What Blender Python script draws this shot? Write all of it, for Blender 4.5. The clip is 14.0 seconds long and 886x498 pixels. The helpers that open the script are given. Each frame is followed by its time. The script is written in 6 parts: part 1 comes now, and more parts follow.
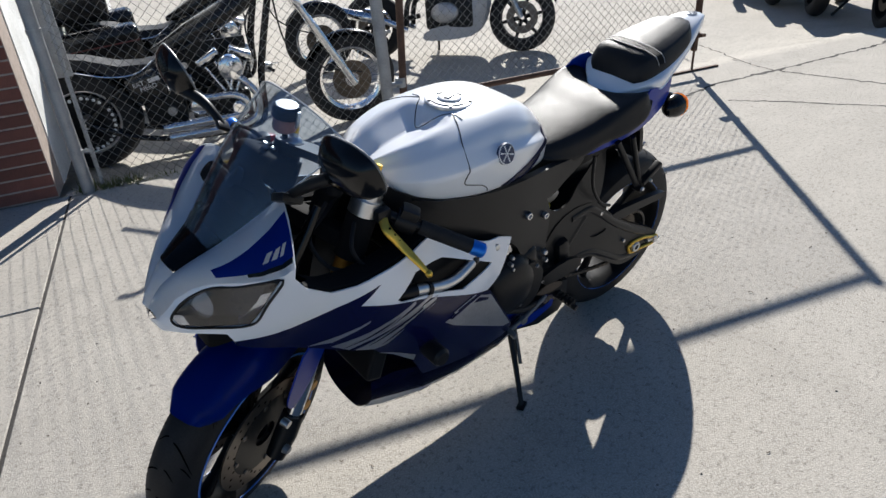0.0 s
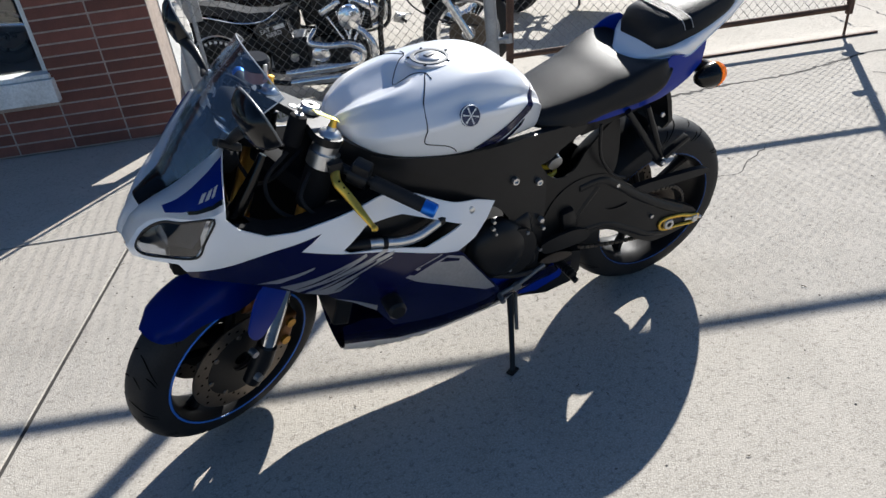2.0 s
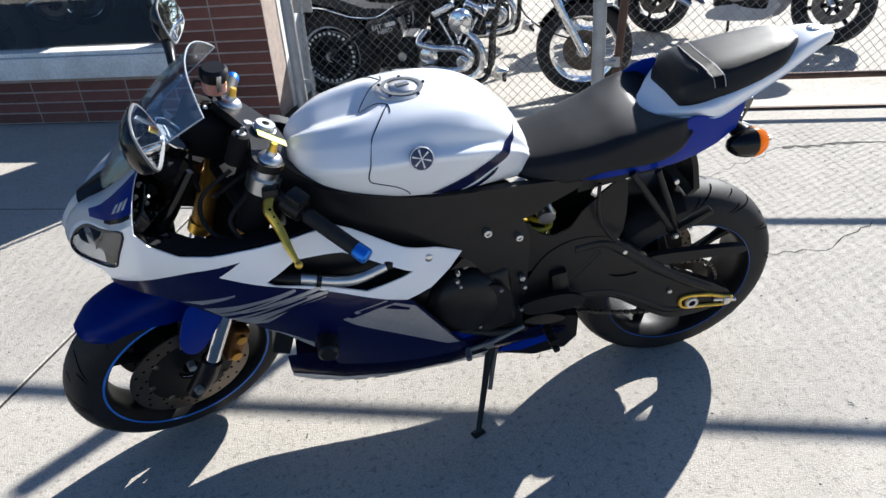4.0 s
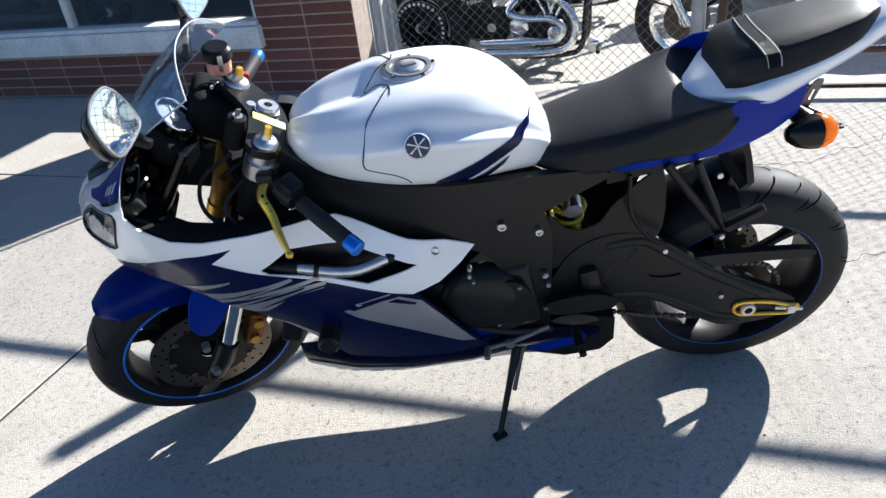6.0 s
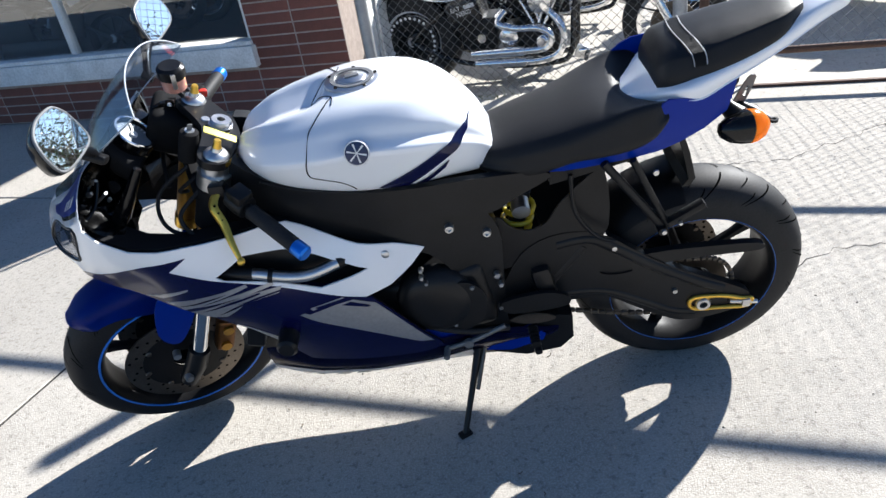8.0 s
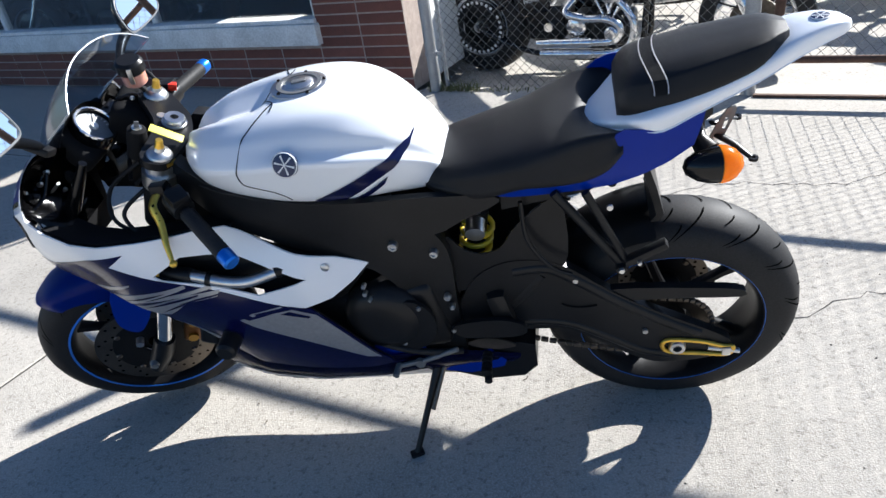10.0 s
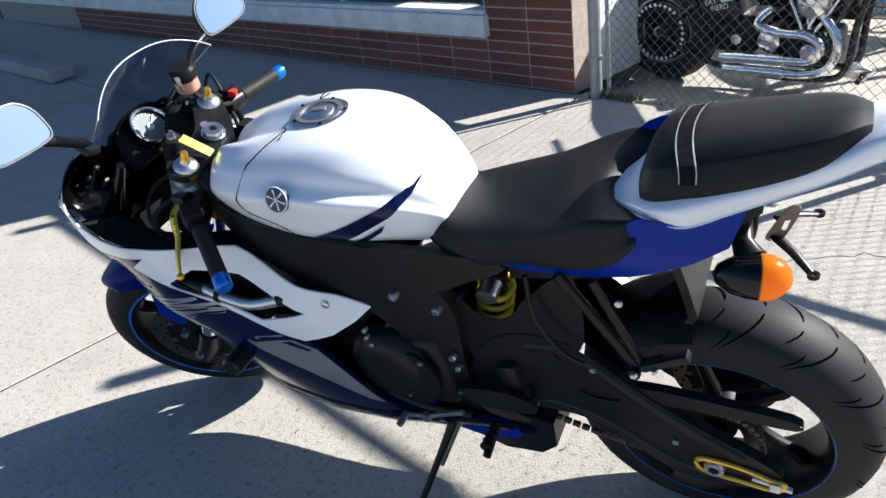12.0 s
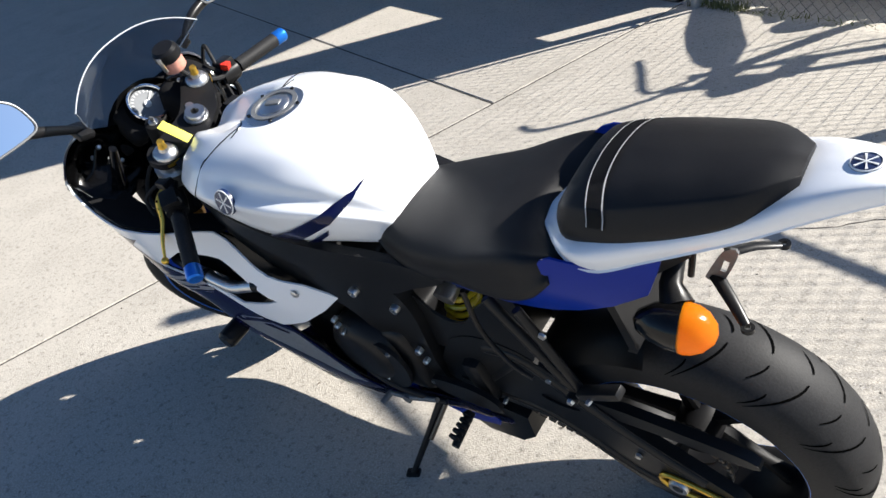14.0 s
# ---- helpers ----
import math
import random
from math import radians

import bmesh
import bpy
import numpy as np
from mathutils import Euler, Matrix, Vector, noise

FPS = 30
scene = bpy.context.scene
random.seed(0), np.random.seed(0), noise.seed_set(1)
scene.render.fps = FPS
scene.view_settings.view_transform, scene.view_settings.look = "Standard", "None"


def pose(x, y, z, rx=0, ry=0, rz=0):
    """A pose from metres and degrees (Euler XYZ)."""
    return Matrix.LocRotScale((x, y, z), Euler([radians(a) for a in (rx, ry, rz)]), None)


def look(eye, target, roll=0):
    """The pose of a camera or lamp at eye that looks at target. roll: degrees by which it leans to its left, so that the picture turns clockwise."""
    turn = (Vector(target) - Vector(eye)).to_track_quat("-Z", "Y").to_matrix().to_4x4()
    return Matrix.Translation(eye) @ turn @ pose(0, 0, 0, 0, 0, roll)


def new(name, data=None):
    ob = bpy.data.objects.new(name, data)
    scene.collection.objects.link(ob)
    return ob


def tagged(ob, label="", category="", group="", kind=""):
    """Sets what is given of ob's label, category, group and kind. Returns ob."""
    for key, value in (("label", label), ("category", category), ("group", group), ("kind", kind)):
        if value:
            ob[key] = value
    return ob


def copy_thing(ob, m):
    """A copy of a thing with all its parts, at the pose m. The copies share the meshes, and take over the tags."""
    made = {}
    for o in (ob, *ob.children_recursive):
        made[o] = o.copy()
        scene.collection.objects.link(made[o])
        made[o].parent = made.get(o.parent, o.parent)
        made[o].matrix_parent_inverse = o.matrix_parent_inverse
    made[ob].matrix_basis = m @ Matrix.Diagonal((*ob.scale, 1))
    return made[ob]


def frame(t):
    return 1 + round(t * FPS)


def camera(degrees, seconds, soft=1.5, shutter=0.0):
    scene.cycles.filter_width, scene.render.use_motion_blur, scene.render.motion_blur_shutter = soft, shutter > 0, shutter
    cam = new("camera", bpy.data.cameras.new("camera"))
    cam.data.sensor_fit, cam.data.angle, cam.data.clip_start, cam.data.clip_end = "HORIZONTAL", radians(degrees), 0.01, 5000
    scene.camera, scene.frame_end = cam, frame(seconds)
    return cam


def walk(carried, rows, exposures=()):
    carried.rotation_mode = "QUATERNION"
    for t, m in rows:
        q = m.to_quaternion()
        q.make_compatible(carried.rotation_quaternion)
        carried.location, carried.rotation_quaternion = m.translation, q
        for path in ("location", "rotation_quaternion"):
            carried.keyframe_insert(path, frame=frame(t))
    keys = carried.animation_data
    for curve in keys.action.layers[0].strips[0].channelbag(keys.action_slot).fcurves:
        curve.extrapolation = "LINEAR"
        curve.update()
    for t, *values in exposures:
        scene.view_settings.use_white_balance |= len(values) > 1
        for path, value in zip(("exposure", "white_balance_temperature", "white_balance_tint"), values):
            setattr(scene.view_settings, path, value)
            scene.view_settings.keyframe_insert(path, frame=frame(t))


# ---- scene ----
cam = camera(63.9, 14.0)

PATH = [
    (0, (-1.014, -1.273, 1.433), (-0.048, 0.213, 0.506), -5.8),
    (0.5, (-0.885, -1.304, 1.427), (0.013, 0.225, 0.503), -5.2),
    (1, (-0.755, -1.435, 1.418), (0.004, 0.154, 0.469), -5.5),
    (1.5, (-0.699, -1.551, 1.415), (-0.095, 0.109, 0.478), -6.8),
    (2, (-0.607, -1.518, 1.401), (-0.079, 0.14, 0.414), -7.6),
    (2.5, (-0.51, -1.43, 1.396), (-0.02, 0.235, 0.403), -4.6),
    (3, (-0.402, -1.449, 1.401), (-0.032, 0.265, 0.438), -3.9),
    (3.2, (-0.33, -1.482, 1.401), (-0.028, 0.254, 0.456), -3.9),
    (5.3, (0.0, -1.332, 1.358), (0.008, 0.405, 0.367), -5.7),
    (5.5, (0.022, -1.328, 1.358), (-0.022, 0.407, 0.364), -5.7),
    (6, (0.11, -1.33, 1.353), (-0.073, 0.395, 0.359), -7.6),
    (6.5, (0.189, -1.354, 1.351), (-0.02, 0.374, 0.367), -8.4),
    (7, (0.252, -1.378, 1.341), (0.027, 0.351, 0.361), -10.1),
    (7.5, (0.271, -1.385, 1.343), (0.036, 0.347, 0.37), -10.4),
    (8, (0.266, -1.38, 1.34), (0.031, 0.36, 0.383), -10.1),
    (8.2, (0.262, -1.363, 1.338), (0.007, 0.374, 0.38), -10.3),
    (10.3, (0.62, -1.189, 1.336), (0.039, 0.463, 0.371), -10.2),
    (10.5, (0.636, -1.154, 1.338), (-0.005, 0.482, 0.383), -10.6),
    (11, (0.643, -1.028, 1.339), (-0.088, 0.563, 0.373), -8.2),
    (11.5, (0.696, -0.965, 1.35), (-0.157, 0.576, 0.403), -8.3),
    (12, (0.854, -0.914, 1.351), (-0.128, 0.548, 0.403), -8.7),
    (12.5, (0.987, -0.894, 1.407), (-0.043, 0.443, 0.333), -13.7),
    (13, (1.036, -0.846, 1.456), (-0.071, 0.412, 0.365), -17.0),
    (13.5, (1.025, -0.71, 1.45), (-0.093, 0.516, 0.333), -13.7),
    (14, (1.061, -0.584, 1.44), (-0.17, 0.505, 0.3), -15.4),
]
EXPOSURES = [(0, 0.66, 6220, 10), (1.5, 0.77, 6220, 10), (3, 1.0, 6150, 10), (5.5, 1.27, 6020, 10), (8, 1.32, 6020, 10), (10.5, 1.24, 5950, 10), (12, 1.20, 6100, 10), (14, 1.17, 6420, 10)]
walk(cam, [(t, look(eye, target, roll)) for t, eye, target, roll in PATH], EXPOSURES)

# ---------------------------------------------------------------- light
SUN_EL, SUN_AZ = 31.3, 43.0
world = bpy.data.worlds.new("sky")
scene.world = world
world.use_nodes = True
wn = world.node_tree
sky = wn.nodes.new("ShaderNodeTexSky")
sky.sky_type, sky.sun_disc = "NISHITA", False
sky.sun_elevation, sky.sun_rotation = radians(SUN_EL), radians(SUN_AZ)
sky.ozone_density, sky.dust_density = 6.0, 0.4
wn.links.new(sky.outputs[0], wn.nodes["Background"].inputs[0])
wn.nodes["Background"].inputs[1].default_value = 0.053
sun = new("sun", bpy.data.lights.new("sun", "SUN"))
sun.data.energy, sun.data.angle, sun.data.color = 5.0, radians(0.55), (1.0, 0.95, 0.87)
ce = math.cos(radians(SUN_EL))
SUN_DIR = Vector((ce * math.sin(radians(SUN_AZ)), ce * math.cos(radians(SUN_AZ)), math.sin(radians(SUN_EL))))
sun.matrix_world = look(SUN_DIR * 30, (0, 0, 0))


# ---------------------------------------------------------------- materials
def mat(name, color, rough=0.5, metal=0.0, vary=0.12, scale=8.0, fine=120.0, bump=0.0, coat=0.0, bscale=None, rvar=0.1, spec=0.5, second=None, rand=0.0):
    m = bpy.data.materials.new(name)
    m.use_nodes = True
    nt = m.node_tree
    b = nt.nodes["Principled BSDF"]
    b.inputs["Roughness"].default_value, b.inputs["Metallic"].default_value = rough, metal
    b.inputs["Coat Weight"].default_value, b.inputs["Coat Roughness"].default_value = coat, 0.04
    b.inputs["Specular IOR Level"].default_value = spec
    tc = nt.nodes.new("ShaderNodeTexCoord")
    n1, n2 = nt.nodes.new("ShaderNodeTexNoise"), nt.nodes.new("ShaderNodeTexNoise")
    n1.inputs["Scale"].default_value, n2.inputs["Scale"].default_value = scale, fine
    n1.inputs["Detail"].default_value, n2.inputs["Detail"].default_value = 5, 3
    add = nt.nodes.new("ShaderNodeMath")
    add.operation = "MULTIPLY_ADD"
    add.inputs[1].default_value = 0.5
    for n in (n1, n2):
        nt.links.new(tc.outputs["Object"], n.inputs["Vector"])
    nt.links.new(n2.outputs[0], add.inputs[0])
    half = nt.nodes.new("ShaderNodeMath")
    half.operation = "MULTIPLY"
    half.inputs[1].default_value = 0.5
    nt.links.new(n1.outputs[0], half.inputs[0])
    nt.links.new(half.outputs[0], add.inputs[2])
    ramp = nt.nodes.new("ShaderNodeValToRGB")
    ramp.color_ramp.elements[0].position, ramp.color_ramp.elements[1].position = 0.36, 0.64
    lo = [c * (1 - vary) for c in color]
    hi = [min(1, c * (1 + vary)) for c in color]
    if second:
        lo = second
    ramp.color_ramp.elements[0].color, ramp.color_ramp.elements[1].color = (*lo, 1), (*hi, 1)
    nt.links.new(add.outputs[0], ramp.inputs[0])
    out = ramp.outputs[0]
    if rand:
        info = nt.nodes.new("ShaderNodeObjectInfo")
        mr = nt.nodes.new("ShaderNodeMapRange")
        mr.inputs[3].default_value, mr.inputs[4].default_value = 1 - rand, 1 + rand
        nt.links.new(info.outputs["Random"], mr.inputs[0])
        mx = nt.nodes.new("ShaderNodeVectorMath")
        mx.operation = "SCALE"
        nt.links.new(out, mx.inputs[0])
        nt.links.new(mr.outputs[0], mx.inputs["Scale"])
        out = mx.outputs[0]
    nt.links.new(out, b.inputs["Base Color"])
    rr = nt.nodes.new("ShaderNodeMapRange")
    rr.inputs[3].default_value, rr.inputs[4].default_value = max(0.02, rough - rvar * rough), min(1, rough + rvar)
    nt.links.new(n1.outputs[0], rr.inputs[0])
    nt.links.new(rr.outputs[0], b.inputs["Roughness"])
    if bump:
        bp = nt.nodes.new("ShaderNodeBump")
        bp.inputs["Strength"].default_value, bp.inputs["Distance"].default_value = bump, 0.002
        nb = n2
        if bscale:
            nb = nt.nodes.new("ShaderNodeTexNoise")
            nb.inputs["Scale"].default_value = bscale
            nb.inputs["Detail"].default_value = 4
            nt.links.new(tc.outputs["Object"], nb.inputs["Vector"])
        nt.links.new(nb.outputs[0], bp.inputs["Height"])
        nt.links.new(bp.outputs[0], b.inputs["Normal"])
    return m


def glass(name, tint, gloss=0.03, ior=1.45, dust=0.0, most=0.7):
    m = bpy.data.materials.new(name)
    m.use_nodes = True
    nt = m.node_tree
    nt.nodes.remove(nt.nodes["Principled BSDF"])
    tr, gl = nt.nodes.new("ShaderNodeBsdfTransparent"), nt.nodes.new("ShaderNodeBsdfGlossy")
    tr.inputs[0].default_value = (*tint, 1)
    gl.inputs["Roughness"].default_value = gloss
    fr, mx = nt.nodes.new("ShaderNodeLayerWeight"), nt.nodes.new("ShaderNodeMixShader")
    fr.inputs[0].default_value = 0.22
    curve = nt.nodes.new("ShaderNodeMapRange")
    curve.inputs[3].default_value, curve.inputs[4].default_value = ((ior - 1) / (ior + 1)) ** 2, most
    nt.links.new(fr.outputs["Facing"], curve.inputs[0])
    nt.links.new(curve.outputs[0], mx.inputs[0])
    nt.links.new(tr.outputs[0], mx.inputs[1])
    nt.links.new(gl.outputs[0], mx.inputs[2])
    out = mx
    if dust:
        df, dm = nt.nodes.new("ShaderNodeBsdfDiffuse"), nt.nodes.new("ShaderNodeMixShader")
        df.inputs[0].default_value = (0.6, 0.68, 0.8, 1)
        ns = nt.nodes.new("ShaderNodeTexNoise")
        ns.inputs["Scale"].default_value, ns.inputs["Detail"].default_value = 70.0, 3.0
        mr = nt.nodes.new("ShaderNodeMapRange")
        mr.inputs[1].default_value, mr.inputs[2].default_value, mr.inputs[3].default_value, mr.inputs[4].default_value = 0.3, 0.7, dust * 0.85, dust * 1.15
        nt.links.new(ns.outputs[0], mr.inputs[0])
        nt.links.new(mr.outputs[0], dm.inputs[0])
        nt.links.new(mx.outputs[0], dm.inputs[1])
        nt.links.new(df.outputs[0], dm.inputs[2])
        out = dm
    nt.links.new(out.outputs[0], nt.nodes["Material Output"].inputs[0])
    return m


def concrete(name, color, dark, speck):
    m = bpy.data.materials.new(name)
    m.use_nodes = True
    nt = m.node_tree
    b = nt.nodes["Principled BSDF"]
    geo = nt.nodes.new("ShaderNodeNewGeometry")

    def noise_tex(scale, detail=5.0, rough=0.6):
        n = nt.nodes.new("ShaderNodeTexNoise")
        n.inputs["Scale"].default_value, n.inputs["Detail"].default_value, n.inputs["Roughness"].default_value = scale, detail, rough
        nt.links.new(geo.outputs["Position"], n.inputs["Vector"])
        return n

    def mixc(fac, a, c, kind="MIX"):
        x = nt.nodes.new("ShaderNodeMix")
        x.data_type, x.blend_type = "RGBA", kind
        if isinstance(fac, float):
            x.inputs[0].default_value = fac
        else:
            nt.links.new(fac, x.inputs[0])
        for k, val in ((6, a), (7, c)):
            if isinstance(val, tuple):
                x.inputs[k].default_value = (*val, 1)
            else:
                nt.links.new(val, x.inputs[k])
        return x.outputs[2]

    def ramp(src, a, c, va=0.0, vc=1.0):
        r = nt.nodes.new("ShaderNodeMapRange")
        r.inputs[1].default_value, r.inputs[2].default_value, r.inputs[3].default_value, r.inputs[4].default_value = a, c, va, vc
        nt.links.new(src, r.inputs[0])
        return r.outputs[0]

    big, mid, tiny = noise_tex(0.55), noise_tex(4.5), noise_tex(170.0, 3.0, 0.7)
    vor = nt.nodes.new("ShaderNodeTexVoronoi")
    vor.inputs["Scale"].default_value = 240.0
    nt.links.new(geo.outputs["Position"], vor.inputs["Vector"])
    c = mixc(ramp(mid.outputs[0], 0.35, 0.7), color, dark)
    c = mixc(ramp(big.outputs[0], 0.45, 0.75, 0, 0.55), c, dark)
    c = mixc(ramp(tiny.outputs[0], 0.46, 0.60, 0, 0.9), c, speck)
    dirt = noise_tex(48.0, 5.0, 0.8)
    c = mixc(ramp(dirt.outputs[0], 0.53, 0.64, 0, 0.75), c, tuple(k * 0.55 for k in dark))
    stain = noise_tex(1.7, 6.0, 0.7)
    c = mixc(ramp(stain.outputs[0], 0.52, 0.72, 0, 0.35), c, tuple(k * 0.72 for k in dark))
    pits = noise_tex(30.0, 3.0)
    c = mixc(ramp(pits.outputs[0], 0.66, 0.72, 0, 0.45), c, tuple(k * 0.45 for k in dark))
    nt.links.new(c, b.inputs["Base Color"])
    b.inputs["Roughness"].default_value = 0.9
    b.inputs["Specular IOR Level"].default_value = 0.25
    bp = nt.nodes.new("ShaderNodeBump")
    bp.inputs["Strength"].default_value, bp.inputs["Distance"].default_value = 0.32, 0.003
    hs = nt.nodes.new("ShaderNodeMath")
    nt.links.new(tiny.outputs[0], hs.inputs[0])
    nt.links.new(vor.outputs[0], hs.inputs[1])
    nt.links.new(hs.outputs[0], bp.inputs["Height"])
    nt.links.new(bp.outputs[0], b.inputs["Normal"])
    return m


CONCRETE = concrete("weathered_concrete", (0.455, 0.420, 0.365), (0.375, 0.345, 0.298), (0.54, 0.505, 0.45))
JOINT = mat("joint_dirt", (0.05, 0.045, 0.04), 0.95, vary=0.4, scale=3)
WHITE = mat("pearl_white_paint", (0.84, 0.86, 0.89), 0.30, vary=0.02, scale=3, fine=900, bump=0.015, coat=0.6, rvar=0.03)
BLUE = mat("metallic_blue_paint", (0.0010, 0.022, 0.26), 0.28, 0.0, vary=0.12, scale=3, fine=1400, coat=0.06, rvar=0.03, spec=0.16)
NAVY = mat("dark_blue_paint", (0.0030, 0.0042, 0.040), 0.20, 0.0, vary=0.12, scale=3, fine=1400, coat=0.22, rvar=0.03, spec=0.25)
VINYL = mat("black_vinyl", (0.0125, 0.0125, 0.0135), 0.45, vary=0.2, scale=20, fine=500, bump=0.25, bscale=900, spec=0.22)
SILVER_SHADED_WHITE = mat("shaded_white_decal", (0.56, 0.56, 0.57), 0.30, 0.0, vary=0.03, scale=4, fine=900, coat=0.1, spec=0.3)
STITCH = mat("white_stitching", (0.7, 0.7, 0.7), 0.7)
FRAME = mat("satin_black_metal", (0.0115, 0.0115, 0.0122), 0.30, 0.0, vary=0.25, scale=14, fine=300, bump=0.06, spec=0.22)
PLASTIC = mat("black_plastic", (0.0112, 0.0112, 0.0120), 0.30, vary=0.25, scale=10, fine=400, bump=0.06, spec=0.22)
MATTE = mat("matt_black_plastic", (0.011, 0.011, 0.0118), 0.8, vary=0.2, scale=10, fine=400, spec=0.1)
GLOSS = mat("gloss_black_plastic", (0.004, 0.004, 0.0045), 0.12, vary=0.3, scale=6, coat=0.05, spec=0.3)
RUBBER = mat("tyre_rubber", (0.016, 0.016, 0.017), 0.6, vary=0.3, scale=14, fine=260, bump=0.12, spec=0.24)
RECESS_SHADE = mat("recess_shade_black", (0.003, 0.003, 0.003), 0.95, spec=0.0)
SCUFF = mat("scuffed_tread_rubber", (0.06, 0.06, 0.062), 0.55, vary=0.3, scale=18, fine=300, bump=0.15)
RIM = mat("black_wheel_paint", (0.008, 0.008, 0.009), 0.42, 0.0, vary=0.25, scale=12, spec=0.15)
TAPE = mat("blue_rim_tape", (0.03, 0.17, 0.62), 0.35, vary=0.1)
CHROME = mat("chrome", (0.82, 0.83, 0.85), 0.07, 1.0, vary=0.04, scale=20)
ALU = mat("brushed_aluminium", (0.62, 0.62, 0.62), 0.3, 1.0, vary=0.1, scale=30, fine=600, bump=0.05)
STEEL = mat("disc_steel", (0.15, 0.128, 0.108), 0.38, 1.0, vary=0.2, scale=25, fine=300)
GOLD = mat("gold_anodised", (0.80, 0.50, 0.08), 0.3, 0.9, vary=0.1, scale=20)
DULLGOLD = mat("gold_fork_coating", (0.50, 0.27, 0.05), 0.33, 0.85, vary=0.12, scale=20)
BRONZE = mat("dark_bronze_coating", (0.20, 0.085, 0.025), 0.4, 0.7, vary=0.2, scale=20)
YELLOW = mat("yellow_spring_paint", (0.72, 0.52, 0.02), 0.35, vary=0.1, coat=0.4)
BLUEANO = mat("blue_anodised", (0.02, 0.20, 0.75), 0.28, 0.6, vary=0.1)
AMBER = mat("amber_lens", (1.0, 0.36, 0.015), 0.15, vary=0.12, scale=60, fine=400, bump=0.4, bscale=160, coat=0.7)
_nt = AMBER.node_tree
_tl, _mx = _nt.nodes.new("ShaderNodeBsdfTranslucent"), _nt.nodes.new("ShaderNodeMixShader")
_tl.inputs[0].default_value, _mx.inputs[0].default_value = (1.0, 0.42, 0.01, 1), 0.72
_nt.links.new(_nt.nodes["Principled BSDF"].outputs[0], _mx.inputs[1])
_nt.links.new(_tl.outputs[0], _mx.inputs[2])
_nt.links.new(_mx.outputs[0], _nt.nodes["Material Output"].inputs[0])
RED = mat("red_plastic", (0.6, 0.03, 0.015), 0.35, vary=0.1)
PINK = mat("brake_fluid_reservoir", (0.55, 0.26, 0.20), 0.3, vary=0.15, scale=30, coat=0.4)
LIMEKEY = mat("yellow_key_tag", (0.8, 0.75, 0.12), 0.5, vary=0.05)
BADGE = mat("badge_blue", (0.008, 0.02, 0.075), 0.35, coat=0.2)
DIAL = mat("dial_face", (0.75, 0.76, 0.76), 0.4, vary=0.04)
GREY = mat("grey_plastic", (0.16, 0.165, 0.17), 0.4, 0.3, vary=0.15)
MIRROR = mat("mirror_glass", (0.9, 0.92, 0.93), 0.01, 1.0, vary=0.0, rvar=0.0)
SCREEN = glass("smoke_tinted_screen", (0.72, 0.78, 0.85), 0.015, 1.55, 0.016, 0.42)
CLEAR = glass("clear_lens", (0.86, 0.88, 0.9), 0.02, 1.5)
LAMPLENS = glass("headlamp_lens", (0.62, 0.65, 0.7), 0.02, 1.5, 0.0, 0.22)
SHOPGLASS = glass("shop_window_glass", (0.9, 0.92, 0.92), 0.01, 1.6)
REFLECTOR = mat("headlamp_reflector", (0.085, 0.09, 0.10), 0.18, 0.7, vary=0.1, scale=40)
BRICK = mat("brown_red_brick", (0.175, 0.064, 0.045), 0.75, vary=0.25, scale=9, fine=160, bump=0.35, rand=0.22)
MORTAR = mat("pale_mortar", (0.38, 0.31, 0.265), 0.95, vary=0.2, scale=20, bump=0.3)
CREAM = mat("weathered_white_paint", (0.80, 0.80, 0.78), 0.6, vary=0.08, scale=6, fine=80, bump=0.2, second=(0.60, 0.60, 0.57))
GALV = mat("galvanised_steel", (0.36, 0.37, 0.38), 0.5, 0.7, vary=0.2, scale=12, fine=200, bump=0.1)
RUSTY = mat("rusty_brown_steel", (0.11, 0.062, 0.042), 0.75, 0.3, vary=0.4, scale=16, fine=200, bump=0.3)
WIRE = mat("fence_wire", (0.20, 0.20, 0.19), 0.55, 0.6, vary=0.2, scale=8)
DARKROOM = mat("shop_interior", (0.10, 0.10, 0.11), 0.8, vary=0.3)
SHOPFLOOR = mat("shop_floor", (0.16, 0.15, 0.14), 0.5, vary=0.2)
BLACKPAINT = mat("gloss_black_paint", (0.010, 0.010, 0.011), 0.18, vary=0.3, scale=5, coat=0.2, spec=0.35)
MAROON = mat("dark_red_paint", (0.10, 0.012, 0.012), 0.3, vary=0.2, coat=0.5)
SILVER_SHADED_WHITE = mat("silver_paint_shaded_white", (0.42, 0.42, 0.43), 0.35, 0.7, vary=0.1, coat=0.4)
LETTER = mat("white_lettering", (0.7, 0.7, 0.7), 0.6)
WEED = mat("dry_weeds", (0.13, 0.14, 0.05), 0.8, vary=0.4, scale=30)


# ---------------------------------------------------------------- mesh tools
def part(name, bm, material, parent=None, label="", smooth=True, angle=40.0):
    bmesh.ops.recalc_face_normals(bm, faces=bm.faces)
    me = bpy.data.meshes.new(name)
    bm.to_mesh(me)
    bm.free()
    me.materials.append(material)
    if smooth:
        me.shade_smooth()
        me.set_sharp_from_angle(angle=radians(angle))
    ob = new(name, me)
    if parent is not None:
        ob.parent = parent
    if label:
        ob["label"] = label
    return ob


def thing(name, label, category, m=None, group="", kind=""):
    ob = new(name)
    ob.empty_display_size = 0.1
    if m is not None:
        ob.matrix_world = m
    return tagged(ob, label, category, group, kind)


